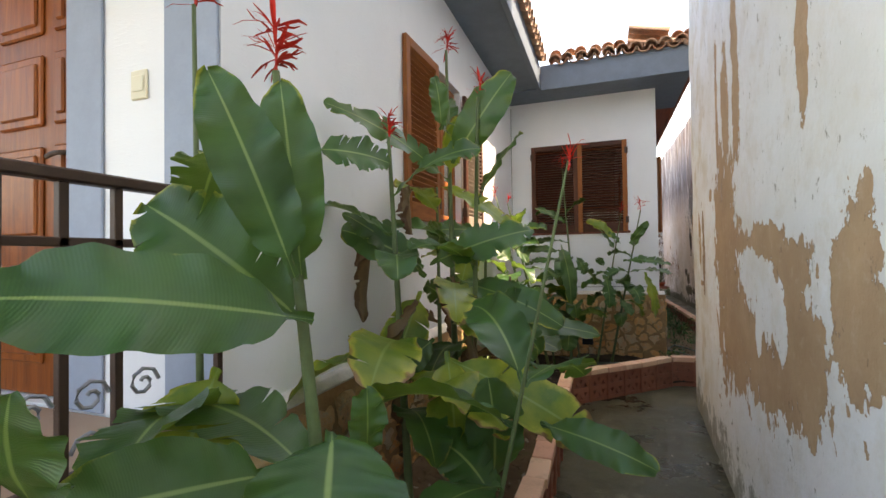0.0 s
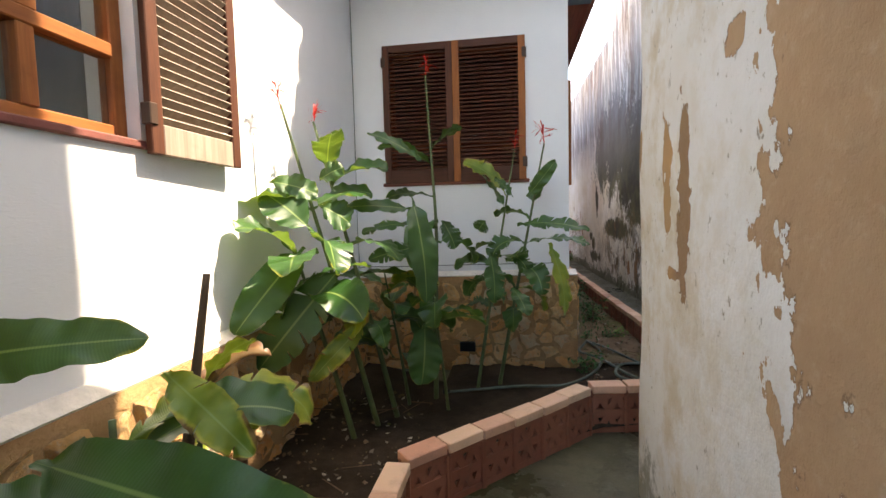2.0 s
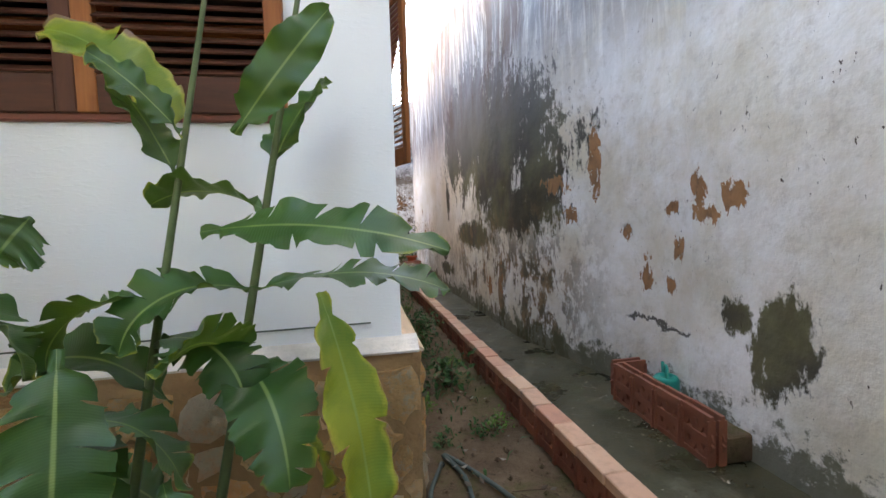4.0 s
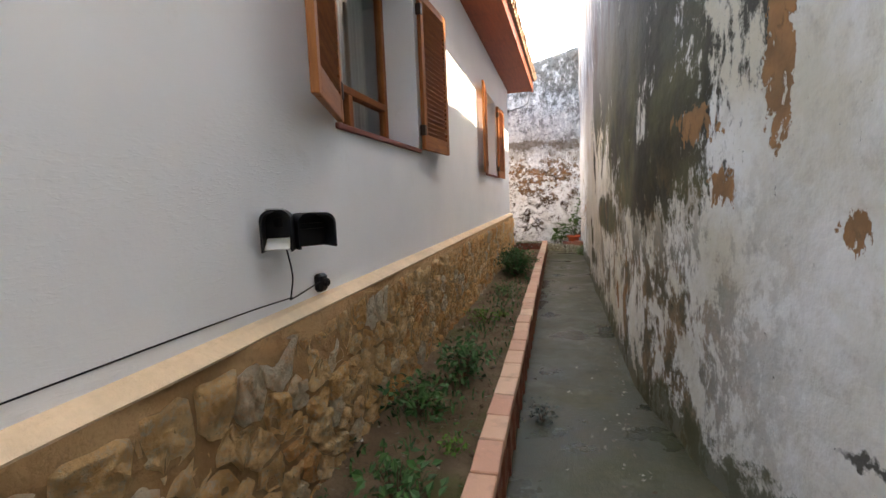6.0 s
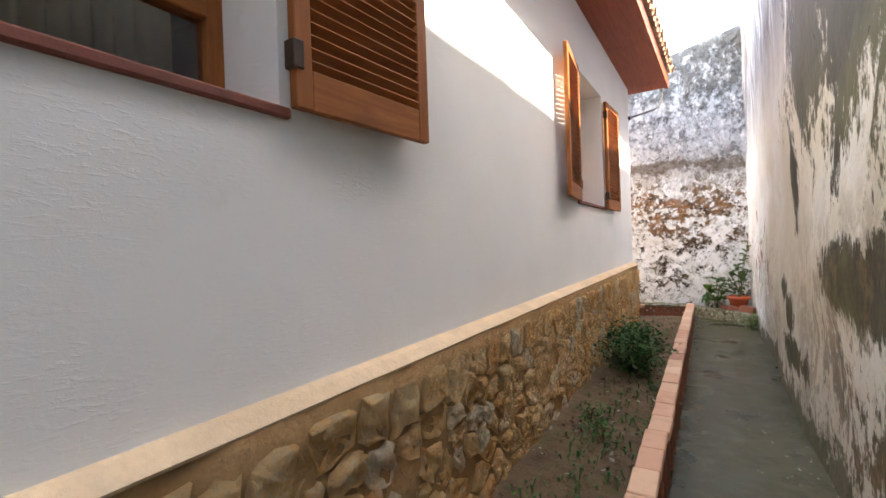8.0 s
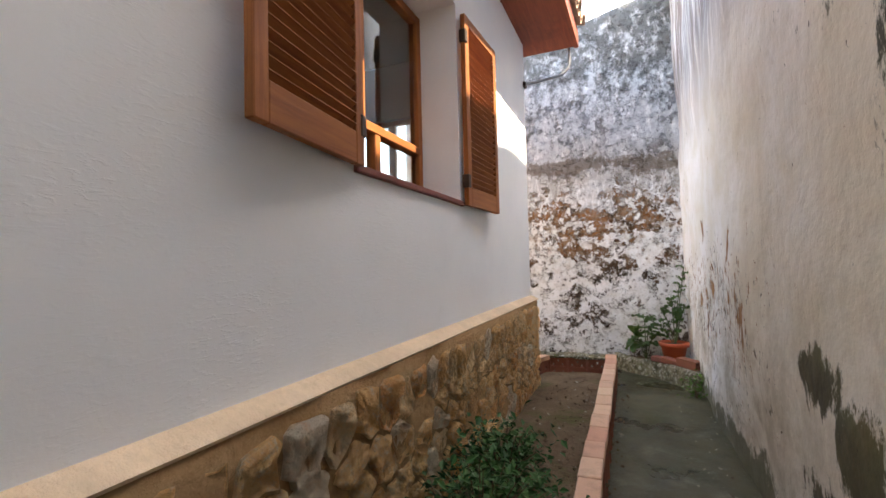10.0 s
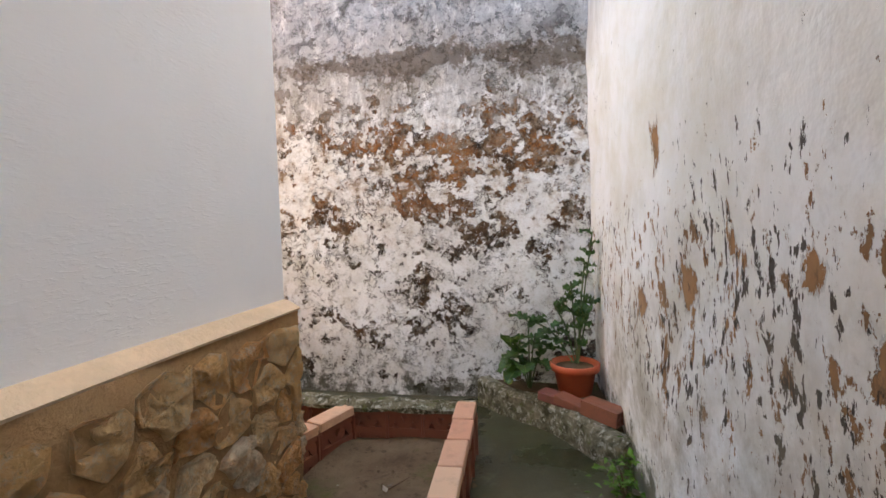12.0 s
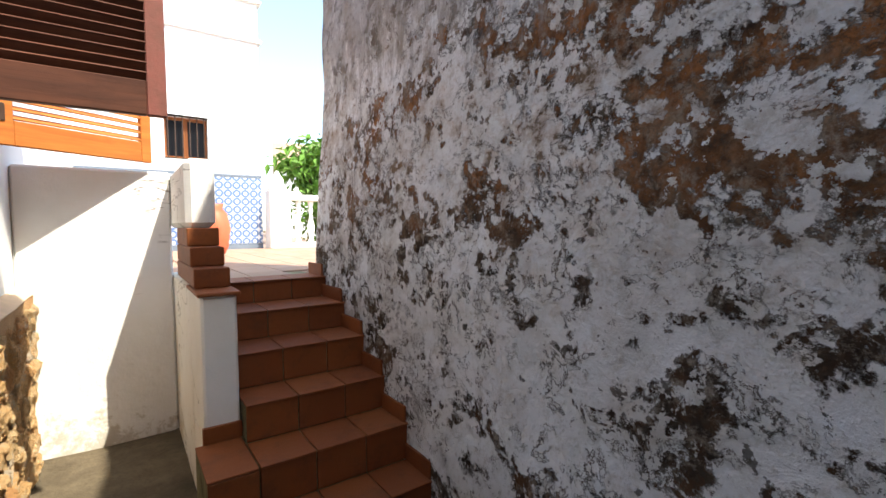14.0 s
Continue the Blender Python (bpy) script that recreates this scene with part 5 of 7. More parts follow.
def canna(label, base, top, leaves, flower=0.0, petals=10, seed=1, radius=0.014, bend=(0, 0), dry=0.0, extras=1):
    """One cane from base to top. Leaves: (share of the cane, compass degrees, length, width, rise, droop, kind)."""
    r = random.Random(seed)
    plant = thing("canna_plant", label, "plant", Matrix.Translation(base), "canna plants in the beds")
    o = Vector(top) - Vector(base)
    mid = o * 0.5 + Vector((*bend, 0))
    line = spline([(0, 0, -0.04), mid * 0.55, mid, (mid + o) / 2, o], 5)
    part("stem", tube(line, [radius * 1.25 * (1.15 - 0.7 * i / (len(line) - 1)) for i in range(len(line))], 8), DRYWOOD if dry else STEM, plant, smooth=True)
    for s, az, ln, w, rise, droop, kind, *extra in leaves:
        p = line[min(len(line) - 1, round(s * (len(line) - 1)))]
        ragged = {"g": 0.12, "r": 0.7, "y": 0.4, "d": 0.34}[kind]
        bm = leaf_bm(ln * 1.05, w * (1.2 if kind != "d" else 0.7), rise, droop, r, ragged, r.uniform(0.0, 0.3) if kind != "d" else 1.2, extra[0] if extra else r.uniform(-60, 60) * (1 if kind != "d" else 3))
        lf = part("leaf", bm, {"g": LEAF, "r": LEAF, "y": LEAFOLD, "d": LEAFDRY}[kind], plant, {"y": "yellowing leaf with brown rim", "d": "withered brown leaf"}.get(kind, ""))
        lf.matrix_basis = Matrix.Translation(p) @ pose(0, 0, 0, 0, 0, az)
    for i in range(extras):
        s = r.uniform(0.25, 0.8)
        p = line[round(s * (len(line) - 1))]
        kind = r.choice("ggrry")
        bm = leaf_bm(r.uniform(0.32, 0.55), r.uniform(0.14, 0.24), r.uniform(15, 60), r.uniform(40, 110), r, {"g": 0.1, "r": 0.65, "y": 0.4}[kind], r.uniform(0.0, 0.3), r.uniform(-60, 60))
        lf = part("leaf", bm, LEAFOLD if kind == "y" else LEAF, plant, "yellowing leaf with brown rim" if kind == "y" else "")
        lf.matrix_basis = Matrix.Translation(p) @ pose(0, 0, 0, 0, 0, r.uniform(0, 360))
    if flower:
        f = part("flower", flower_bm(flower, petals, r), PETAL, plant, "narrow scarlet petals")
        f.matrix_basis = Matrix.Translation(o - Vector((0, 0, 0.03))) @ pose(0, 0, 0, r.uniform(-12, 12), r.uniform(-12, 12), 0)
    CANNAS.append(plant)
    return plant


def blade(i, start, end, width, kind):
    """A single large leaf of cane i, from its stalk to its tip, its face turned up and to the path."""
    r = random.Random(int(start[0] * 1000) + int(end[2] * 777))
    plant = CANNAS[i]
    a, b = Vector(start), Vector(end)
    x = (b - a).normalized()
    z = Vector((0.55, -0.75, 0.55))
    y = z.cross(x).normalized()
    z = x.cross(y)
    m = Matrix((x, y, z)).transposed().to_4x4()
    ragged = {"g": 0.12, "r": 0.7, "y": 0.4, "d": 0.34}[kind]
    ln = (b - a).length
    bm = leaf_bm(ln * 1.08, width * (1.1 if kind != "d" else 0.6), 16, 34, r, ragged, 0.1 if kind != "d" else 1.3, r.uniform(-12, 12) if kind != "d" else r.uniform(90, 200))
    lf = part("leaf", bm, {"g": LEAF, "r": LEAF, "y": LEAFOLD, "d": LEAFDRY}[kind], plant, {"y": "yellowing leaf with brown rim", "d": "withered brown leaf"}.get(kind, ""))
    lf.matrix_basis = Matrix.Translation(a - plant.location) @ m


CANNAS = []
GREENL, REDL = "canna cane with broad green leaves in the bed", "canna cane with green leaves and a scarlet flower head"
# by the porch
canna(REDL, (-0.50, 0.86, 0.07), (-0.70, 0.83, 1.93), [(0.5, 175, 0.62, 0.24, 35, 70, "r"), (0.35, 190, 0.55, 0.24, 10, 60, "y"), (0.4, 300, 0.5, 0.2, 50, 70, "g"), (0.25, 320, 0.5, 0.22, 70, 90, "g", 0), (0.3, 90, 0.4, 0.18, 40, 60, "r")], 0.15, 22, 3, 0.016, extras=0)
canna(GREENL, (-0.85, 0.45, 0.07), (-0.95, 0.35, 1.35), [(0.35, 340, 0.4, 0.16, 30, 70, "g")], 0, 0, 4, extras=0)
canna(GREENL, (-1.05, 0.95, 0.07), (-1.12, 0.98, 2.25), [(0.45, 300, 0.5, 0.2, 30, 70, "r"), (0.3, 20, 0.5, 0.2, 30, 60, "y"), (0.7, 330, 0.42, 0.16, 50, 70, "r")], 0.12, 8, 5, 0.011)
# the cane that leans over the kerb
canna("leaning canna cane with a closed red bud", (-0.5, 1.7, 0.07), (-0.11, 1.58, 1.82), [(0.45, 200, 0.55, 0.22, 35, 60, "g"), (0.3, 240, 0.5, 0.2, 20, 60, "g"), (0.55, 130, 0.5, 0.18, 55, 60, "g"), (0.25, 150, 0.4, 0.18, 45, 60, "r")], 0.1, 5, 6, 0.0085)
# the tall clump before the window
canna(REDL, (-0.92, 2.05, 0.07), (-1.0, 2.0, 2.1), [(0.5, 285, 0.62, 0.26, 15, 50, "y"), (0.42, 340, 0.6, 0.26, 10, 50, "y"), (0.45, 230, 0.6, 0.22, 15, 70, "y"), (0.75, 200, 0.6, 0.2, 40, 60, "r"), (0.85, 20, 0.5, 0.2, 50, 50, "r"), (0.3, 310, 0.5, 0.2, 30, 90, "g"), (0.65, 110, 0.45, 0.18, 50, 70, "r"), (0.38, 20, 0.5, 0.2, -5, 70, "y")], 0.15, 14, 7, 0.016)
canna(REDL, (-0.82, 2.5, 0.07), (-0.95, 2.75, 2.85), [(0.4, 330, 0.55, 0.22, 25, 60, "r"), (0.55, 200, 0.5, 0.2, 30, 60, "r"), (0.72, 300, 0.45, 0.12, 55, 50, "y"), (0.8, 120, 0.4, 0.14, 70, 50, "g"), (0.3, 270, 0.5, 0.22, 10, 70, "g"), (0.36, -42, 0.68, 0.24, 15, 50, "y", 35), (0.45, -70, 0.6, 0.2, 10, 60, "y", -30), (0.3, -10, 0.5, 0.2, 20, 60, "g", 40), (0.25, 30, 0.4, 0.18, 30, 80, "d")], 0.16, 14, 8, 0.016, extras=0)
canna(REDL, (-0.7, 2.35, 0.07), (-0.62, 2.3, 2.35), [(0.6, 250, 0.5, 0.18, 35, 55, "r"), (0.75, 30, 0.45, 0.18, 65, 20, "g"), (0.35, 300, 0.55, 0.22, 5, 60, "y"), (0.28, 60, 0.45, 0.2, 20, 60, "g")], 0.15, 12, 9, extras=0)
canna(GREENL, (-1.05, 2.85, 0.07), (-1.12, 3.0, 2.0), [(0.6, 320, 0.5, 0.2, 35, 60, "r"), (0.9, 260, 0.5, 0.2, 40, 60, "y"), (0.4, 290, 0.4, 0.16, 10, 90, "d"), (0.5, 200, 0.4, 0.18, 20, 80, "d")], 0, 0, 10)
canna("canna cane with torn yellow leaves by the window", (-0.8, 3.0, 0.07), (-0.78, 3.06, 1.72), [(0.85, 190, 0.45, 0.14, 20, 40, "y"), (0.55, 330, 0.5, 0.18, 25, 80, "r"), (0.35, 300, 0.5, 0.2, 15, 60, "g"), (0.45, 250, 0.5, 0.18, 20, 70, "r")], 0, 0, 11, extras=0)
canna(GREENL, (-0.75, 3.5, 0.07), (-0.8, 3.55, 1.0), [(0.75, 340, 0.5, 0.22, 30, 60, "g"), (0.85, 20, 0.45, 0.16, 45, 70, "g"), (0.6, 290, 0.5, 0.2, 20, 70, "g"), (0.9, 60, 0.42, 0.14, 40, 120, "y"), (0.5, 250, 0.45, 0.2, 20, 80, "g"), (0.4, 320, 0.35, 0.18, 40, 110, "r")], 0, 0, 12)
canna("cut dry canna cane with a withered leaf", (-0.9, 3.75, 0.07), (-0.78, 3.9, 1.32), [(0.6, 30, 0.45, 0.18, 50, 130, "y"), (0.55, 300, 0.3, 0.12, 10, 100, "d"), (0.4, 350, 0.4, 0.16, 10, 110, "d"), (0.5, 210, 0.4, 0.16, 30, 100, "y")], 0, 0, 13, 0.02, dry=1)
canna("withered canna leaves by the sunlit wall", (-1.05, 4.1, 0.07), (-1.02, 4.15, 0.85), [(0.8, 330, 0.35, 0.13, 30, 110, "d"), (0.9, 60, 0.35, 0.12, 60, 90, "d"), (0.7, 260, 0.35, 0.14, 30, 90, "y"), (0.95, 20, 0.3, 0.1, 70, 60, "y")], 0, 0, 14)
canna("small young canna at the kerb", (-0.5, 4.0, 0.06), (-0.5, 4.0, 0.2), [(0.8, 300, 0.24, 0.12, 60, 60, "g"), (0.9, 60, 0.22, 0.11, 60, 50, "g"), (0.7, 180, 0.2, 0.1, 50, 60, "g")], 0, 0, 15, 0.006, extras=0)
# the sunlit clump in the corner
canna(REDL, (-0.75, 5.55, 0.05), (-1.2, 5.22, 2.2), [(0.72, 220, 0.5, 0.22, 30, 70, "g"), (0.62, 300, 0.55, 0.22, 15, 70, "r"), (0.52, 250, 0.5, 0.2, 10, 80, "r"), (0.7, 40, 0.42, 0.2, 40, 60, "g")], 0.16, 9, 16, extras=0)
canna(REDL, (-0.65, 5.7, 0.05), (-1.12, 5.5, 2.15), [(0.85, 300, 0.36, 0.18, 55, 60, "g"), (0.78, 20, 0.4, 0.18, 40, 60, "g"), (0.6, 330, 0.5, 0.2, 20, 70, "r"), (0.5, 20, 0.5, 0.2, 10, 70, "g"), (0.68, 210, 0.42, 0.2, 40, 60, "g"), (0.4, 280, 0.5, 0.18, 5, 50, "y")], 0.13, 7, 17)
canna(GREENL, (-0.85, 5.35, 0.05), (-1.1, 5.1, 1.35), [(0.9, 290, 0.45, 0.22, 30, 70, "g"), (0.95, 240, 0.4, 0.2, 50, 60, "g"), (0.75, 330, 0.5, 0.22, 20, 70, "g"), (0.8, 20, 0.4, 0.18, 40, 60, "g")], 0, 0, 18)
# before the dark shutters
canna(REDL, (-0.43, 6.05, 0.05), (-0.55, 6.6, 2.75), [(0.68, 215, 0.5, 0.1, 40, 60, "g"), (0.62, 150, 0.55, 0.12, 15, 30, "g"), (0.5, 262, 0.72, 0.17, 25, 125, "g", 0), (0.5, 200, 0.6, 0.12, 15, 40, "r"), (0.45, 350, 0.4, 0.16, 20, 110, "r"), (0.75, 30, 0.35, 0.12, 50, 40, "g"), (0.18, 260, 0.4, 0.2, 40, 110, "g"), (0.32, 170, 0.5, 0.15, 10, 50, "r")], 0.17, 9, 19, 0.014, (0.05, 0), extras=0)
canna(REDL, (-0.12, 6.32, 0.05), (0.22, 6.45, 2.05), [(0.62, 190, 0.32, 0.14, 15, 110, "r"), (0.75, 150, 0.4, 0.12, 60, 20, "g"), (0.55, 330, 0.35, 0.15, 20, 110, "r"), (0.45, 170, 0.3, 0.14, 10, 100, "r")], 0.16, 8, 20, 0.011, extras=1)
canna(REDL, (0.06, 6.4, 0.05), (0.46, 6.42, 2.08), [(0.62, 350, 0.5, 0.15, 15, 40, "r"), (0.75, 60, 0.38, 0.13, 60, 30, "g"), (0.58, 200, 0.35, 0.16, 20, 100, "r"), (0.5, 300, 0.4, 0.16, 10, 100, "r"), (0.42, 20, 0.35, 0.15, 0, 100, "y"), (0.32, 270, 0.36, 0.15, 20, 100, "g"), (0.68, 170, 0.3, 0.12, 30, 60, "g")], 0.18, 10, 21, 0.012, extras=1)
canna(GREENL, (-0.62, 5.95, 0.05), (-0.75, 5.8, 1.1), [(0.7, 290, 0.45, 0.18, 40, 70, "g"), (0.85, 330, 0.5, 0.18, 40, 70, "y"), (0.6, 230, 0.5, 0.16, 20, 60, "g"), (0.9, 180, 0.45, 0.14, 30, 60, "g")], 0, 0, 22, 0.01)
canna(GREENL, (-0.3, 5.85, 0.05), (-0.38, 5.75, 0.95), [(0.9, 280, 0.36, 0.18, 30, 110, "g"), (0.8, 20, 0.36, 0.15, 30, 90, "g"), (0.7, 160, 0.4, 0.14, 30, 60, "g")], 0, 0, 23, 0.009)


def low_leaves(i, count, seed):
    """Shorter hanging leaves round the foot of cane i."""
    r = random.Random(seed)
    plant = CANNAS[i]
    for k in range(count):
        kind = r.choice("gggrryd")
        bm = leaf_bm(r.uniform(0.3, 0.55), r.uniform(0.13, 0.22), r.uniform(20, 65), r.uniform(70, 130), r, {"g": 0.1, "r": 0.65, "y": 0.4, "d": 0.34}[kind], r.uniform(0.0, 0.3), r.uniform(-50, 50))
        lf = part("leaf", bm, {"y": LEAFOLD, "d": LEAFDRY}.get(kind, LEAF), plant, {"y": "yellowing leaf with brown rim", "d": "withered brown leaf"}.get(kind, ""))
        lf.matrix_basis = Matrix.Translation((r.uniform(-0.06, 0.06), r.uniform(-0.06, 0.06), r.uniform(0.25, 1.0))) @ pose(0, 0, 0, 0, 0, r.uniform(160, 400))


for k, (i, count) in enumerate(((13, 1), (14, 2), (15, 2), (17, 2), (18, 2), (19, 2), (20, 1))):
    low_leaves(i, count, 60 + k)

# larger leaves of the canes
blade(0, (-0.58, 0.80, 1.37), (-0.97, 0.42, 1.43), 0.19, "g")
blade(0, (-0.62, 0.79, 1.46), (-0.75, 0.70, 1.86), 0.13, "g")
blade(0, (-0.64, 0.84, 1.45), (-0.66, 0.80, 1.86), 0.12, "g")
blade(0, (-0.68, 0.91, 1.34), (-0.99, 0.76, 1.61), 0.24, "r")
blade(0, (-0.45, 0.67, 1.20), (-0.40, 0.57, 1.08), 0.22, "g")
blade(0, (-0.63, 0.74, 1.07), (-0.86, 0.49, 1.07), 0.17, "g")
blade(2, (-0.98, 0.93, 1.21), (-0.99, 0.82, 0.96), 0.24, "y")
blade(0, (-0.56, 0.98, 1.02), (-0.53, 0.93, 1.19), 0.08, "g")
blade(1, (-0.85, 0.45, 1.12), (-0.74, 0.37, 1.32), 0.16, "g")
blade(4, (-0.74, 2.08, 1.00), (-0.05, 2.02, 0.68), 0.24, "y")
blade(4, (-0.90, 2.10, 1.28), (-1.02, 1.95, 0.92), 0.13, "d")
blade(5, (-0.85, 2.50, 1.38), (-0.70, 2.40, 1.02), 0.12, "d")
blade(6, (-0.72, 2.36, 1.10), (-0.58, 2.25, 0.72), 0.12, "d")
blade(7, (-1.05, 2.90, 1.35), (-0.92, 2.80, 0.95), 0.13, "d")
blade(8, (-0.80, 3.00, 0.80), (-0.62, 2.95, 0.45), 0.11, "d")
blade(9, (-0.74, 3.50, 0.70), (-0.55, 3.45, 0.40), 0.10, "y")
blade(4, (-0.72, 2.03, 1.05), (-0.65, 1.91, 0.54), 0.24, "y")
blade(4, (-0.88, 2.23, 1.46), (-0.38, 2.36, 1.62), 0.2, "r")
blade(6, (-0.81, 2.36, 1.92), (-1.27, 1.90, 2.24), 0.16, "r")
blade(6, (-0.79, 2.36, 2.02), (-0.47, 2.37, 2.45), 0.20, "g")
blade(3, (-0.27, 1.93, 0.79), (0.15, 1.88, 0.68), 0.14, "g")
blade(3, (-0.49, 1.97, 0.47), (-0.48, 1.86, 0.96), 0.24, "g")
blade(5, (-0.94, 2.32, 1.39), (-1.27, 2.04, 1.71), 0.16, "r")
blade(4, (-0.93, 2.27, 1.44), (-1.27, 2.03, 1.63), 0.20, "g")
blade(4, (-0.93, 2.22, 1.32), (-1.05, 2.08, 0.88), 0.22, "y")
blade(6, (-0.76, 2.39, 1.36), (-0.24, 2.37, 1.14), 0.17, "g")
blade(4, (-1.22, 1.68, 1.99), (-0.96, 1.88, 1.94), 0.18, "r")
blade(4, (-0.83, 2.16, 1.08), (-0.98, 2.00, 0.93), 0.14, "g")
blade(6, (-0.81, 2.25, 2.18), (-0.84, 2.23, 2.45), 0.09, "g")
blade(5, (-1.07, 2.37, 1.91), (-1.01, 2.29, 1.64), 0.14, "d")
blade(4, (-0.99, 2.10, 0.97), (-0.97, 2.11, 0.50), 0.14, "d")
blade(4, (-1.26, 2.31, 1.69), (-1.27, 2.21, 1.17), 0.16, "d")
blade(6, (-0.37, 2.51, 1.04), (-0.49, 2.30, 1.29), 0.20, "g")
blade(9, (-0.83, 3.39, 0.98), (-0.08, 3.26, 0.94), 0.16, "g")
blade(7, (-1.04, 3.27, 1.20), (-0.61, 3.44, 1.23), 0.11, "g")
blade(8, (-0.87, 3.02, 1.65), (-0.95, 2.93, 1.25), 0.17, "y")
blade(8, (-0.84, 3.03, 1.68), (-1.09, 2.78, 1.66), 0.12, "r")
blade(7, (-1.12, 3.10, 2.02), (-0.58, 2.97, 1.66), 0.13, "y")
blade(8, (-0.77, 3.11, 1.14), (-0.77, 2.99, 0.84), 0.17, "g")
blade(8, (-0.64, 3.01, 0.90), (-0.49, 2.92, 0.73), 0.16, "g")
blade(9, (-0.71, 3.62, 1.10), (-0.44, 3.55, 0.94), 0.10, "y")
blade(7, (-0.99, 2.97, 1.15), (-1.15, 2.85, 1.30), 0.20, "r")
blade(9, (-0.64, 3.61, 0.67), (-0.56, 3.50, 0.42), 0.10, "d")
blade(10, (-0.86, 3.78, 0.70), (-0.92, 3.65, 0.43), 0.16, "d")
blade(15, (-1.05, 5.15, 1.33), (-1.27, 4.79, 0.91), 0.20, "g")
blade(15, (-0.83, 5.21, 1.22), (-1.27, 4.99, 0.64), 0.26, "r")
blade(16, (-0.51, 5.72, 1.64), (-0.40, 5.54, 0.96), 0.19, "g")
blade(20, (-0.43, 5.66, 0.76), (-0.44, 5.54, 0.38), 0.22, "g")
blade(15, (-0.71, 5.25, 0.86), (-1.01, 5.11, 0.54), 0.13, "y")
blade(13, (-1.27, 5.16, 1.73), (-1.03, 5.28, 1.65), 0.16, "g")
blade(13, (-1.04, 5.38, 1.75), (-0.89, 5.40, 1.82), 0.13, "g")
blade(13, (-1.01, 5.16, 1.43), (-1.26, 5.11, 1.64), 0.24, "g")
blade(13, (-1.00, 5.27, 1.58), (-0.86, 5.38, 1.47), 0.20, "g")
blade(16, (-0.46, 5.84, 1.91), (-0.80, 5.72, 2.08), 0.09, "g")
blade(14, (-0.52, 5.81, 1.55), (-0.97, 5.58, 1.56), 0.10, "g")
blade(14, (-0.47, 5.80, 1.28), (-0.77, 5.57, 1.21), 0.12, "r")
blade(16, (-0.33, 5.92, 1.47), (-0.24, 5.91, 1.27), 0.15, "r")
blade(17, (-0.02, 6.14, 1.46), (-0.07, 6.13, 1.39), 0.12, "r")
blade(18, (0.23, 6.26, 1.42), (0.73, 6.09, 1.36), 0.13, "r")
blade(18, (0.31, 6.28, 1.64), (0.52, 6.26, 1.90), 0.10, "g")
blade(18, (0.20, 6.27, 1.64), (0.06, 6.22, 1.78), 0.07, "g")
blade(17, (0.01, 6.13, 1.21), (0.04, 6.01, 0.85), 0.16, "r")
blade(18, (0.48, 6.27, 1.27), (0.57, 6.14, 0.74), 0.14, "y")
blade(17, (0.18, 6.12, 0.93), (0.28, 5.92, 0.76), 0.14, "g")


# ---- low plants ----
def bush(name, label, at, size, height, count, mat, seed, leaf=0.035, category="plant"):
    """A low spreading plant: thin twigs with many small leaves."""
    r = random.Random(seed)
    plant = thing(name, label, category, Matrix.Translation(at))
    twigs, blades = bmesh.new(), bmesh.new()
    for i in range(max(5, count // 22)):
        a, d = r.uniform(0, 6.28), r.uniform(0.1, 1) * size
        tip = Vector((math.cos(a) * d, math.sin(a) * d, height * r.uniform(0.5, 1.0) * (1.1 - 0.4 * d / size)))
        line = spline([(0, 0, -0.03), tip * 0.5 + Vector((0, 0, height * 0.15)), tip], 4)
        tube_into(twigs, line, [0.005 * (1.2 - j / len(line)) for j in range(len(line))], 5)
        for k in range(22):
            p = line[r.randrange(2, len(line))] + Vector((r.gauss(0, 1), r.gauss(0, 1), r.gauss(0, 0.8))) * leaf * 1.4
            p.z = max(p.z, 0.0)
            q = Euler((r.uniform(-0.9, 0.9), r.uniform(-0.9, 0.9), r.uniform(0, 6.28))).to_matrix()
            l = leaf * r.uniform(0.6, 1.3)
            vs = [blades.verts.new(p + q @ Vector(v)) for v in ((0, 0, 0), (l * 0.5, l * 0.32, l * 0.08), (l * 1.1, 0, -l * 0.15), (l * 0.5, -l * 0.32, l * 0.08))]
            blades.faces.new((vs[0], vs[1], vs[2]))
            blades.faces.new((vs[0], vs[2], vs[3]))
    tagged(part("twigs", twigs, DRYWOOD, plant), kind="stuff")
    tagged(part("leaves", blades, mat, plant), kind="stuff")
    return plant


bush("weed_bush", "dense low green bush in the bed along the house", (1.02, 14.55, 0.1), 0.4, 0.46, 1500, BUSH, 1, 0.045)
bush("weed_bush", "dense low green bush in the bed along the house", (0.95, 15.1, 0.1), 0.36, 0.46, 1200, BUSH, 2, 0.045)
bush("weed", "small leafy green weed in the soil", (1.15, 10.0, 0.1), 0.22, 0.34, 300, BUSH, 3, 0.05)
bush("weed", "small leafy green weed in the soil", (0.98, 9.5, 0.1), 0.2, 0.22, 260, BUSH, 4, 0.05)
bush("weed", "small leafy green weed in the soil", (1.02, 11.6, 0.1), 0.22, 0.2, 160, BUSHLIGHT, 5, 0.035)
bush("weed", "grey-green weed in the path beside the kerb", (1.74, 9.75, 0.0), 0.09, 0.14, 120, HOSE, 6, 0.03)
bush("weed", "sparse weed in the dry soil", (1.12, 12.8, 0.1), 0.2, 0.16, 120, BUSH, 7, 0.035)
bush("weed", "small pale weed by the hose", (0.88, 6.75, 0.06), 0.14, 0.2, 120, BUSH, 8, 0.04)
bush("weed", "small leafy green weed in the soil", (1.2, 8.6, 0.1), 0.18, 0.3, 200, BUSH, 9, 0.05)
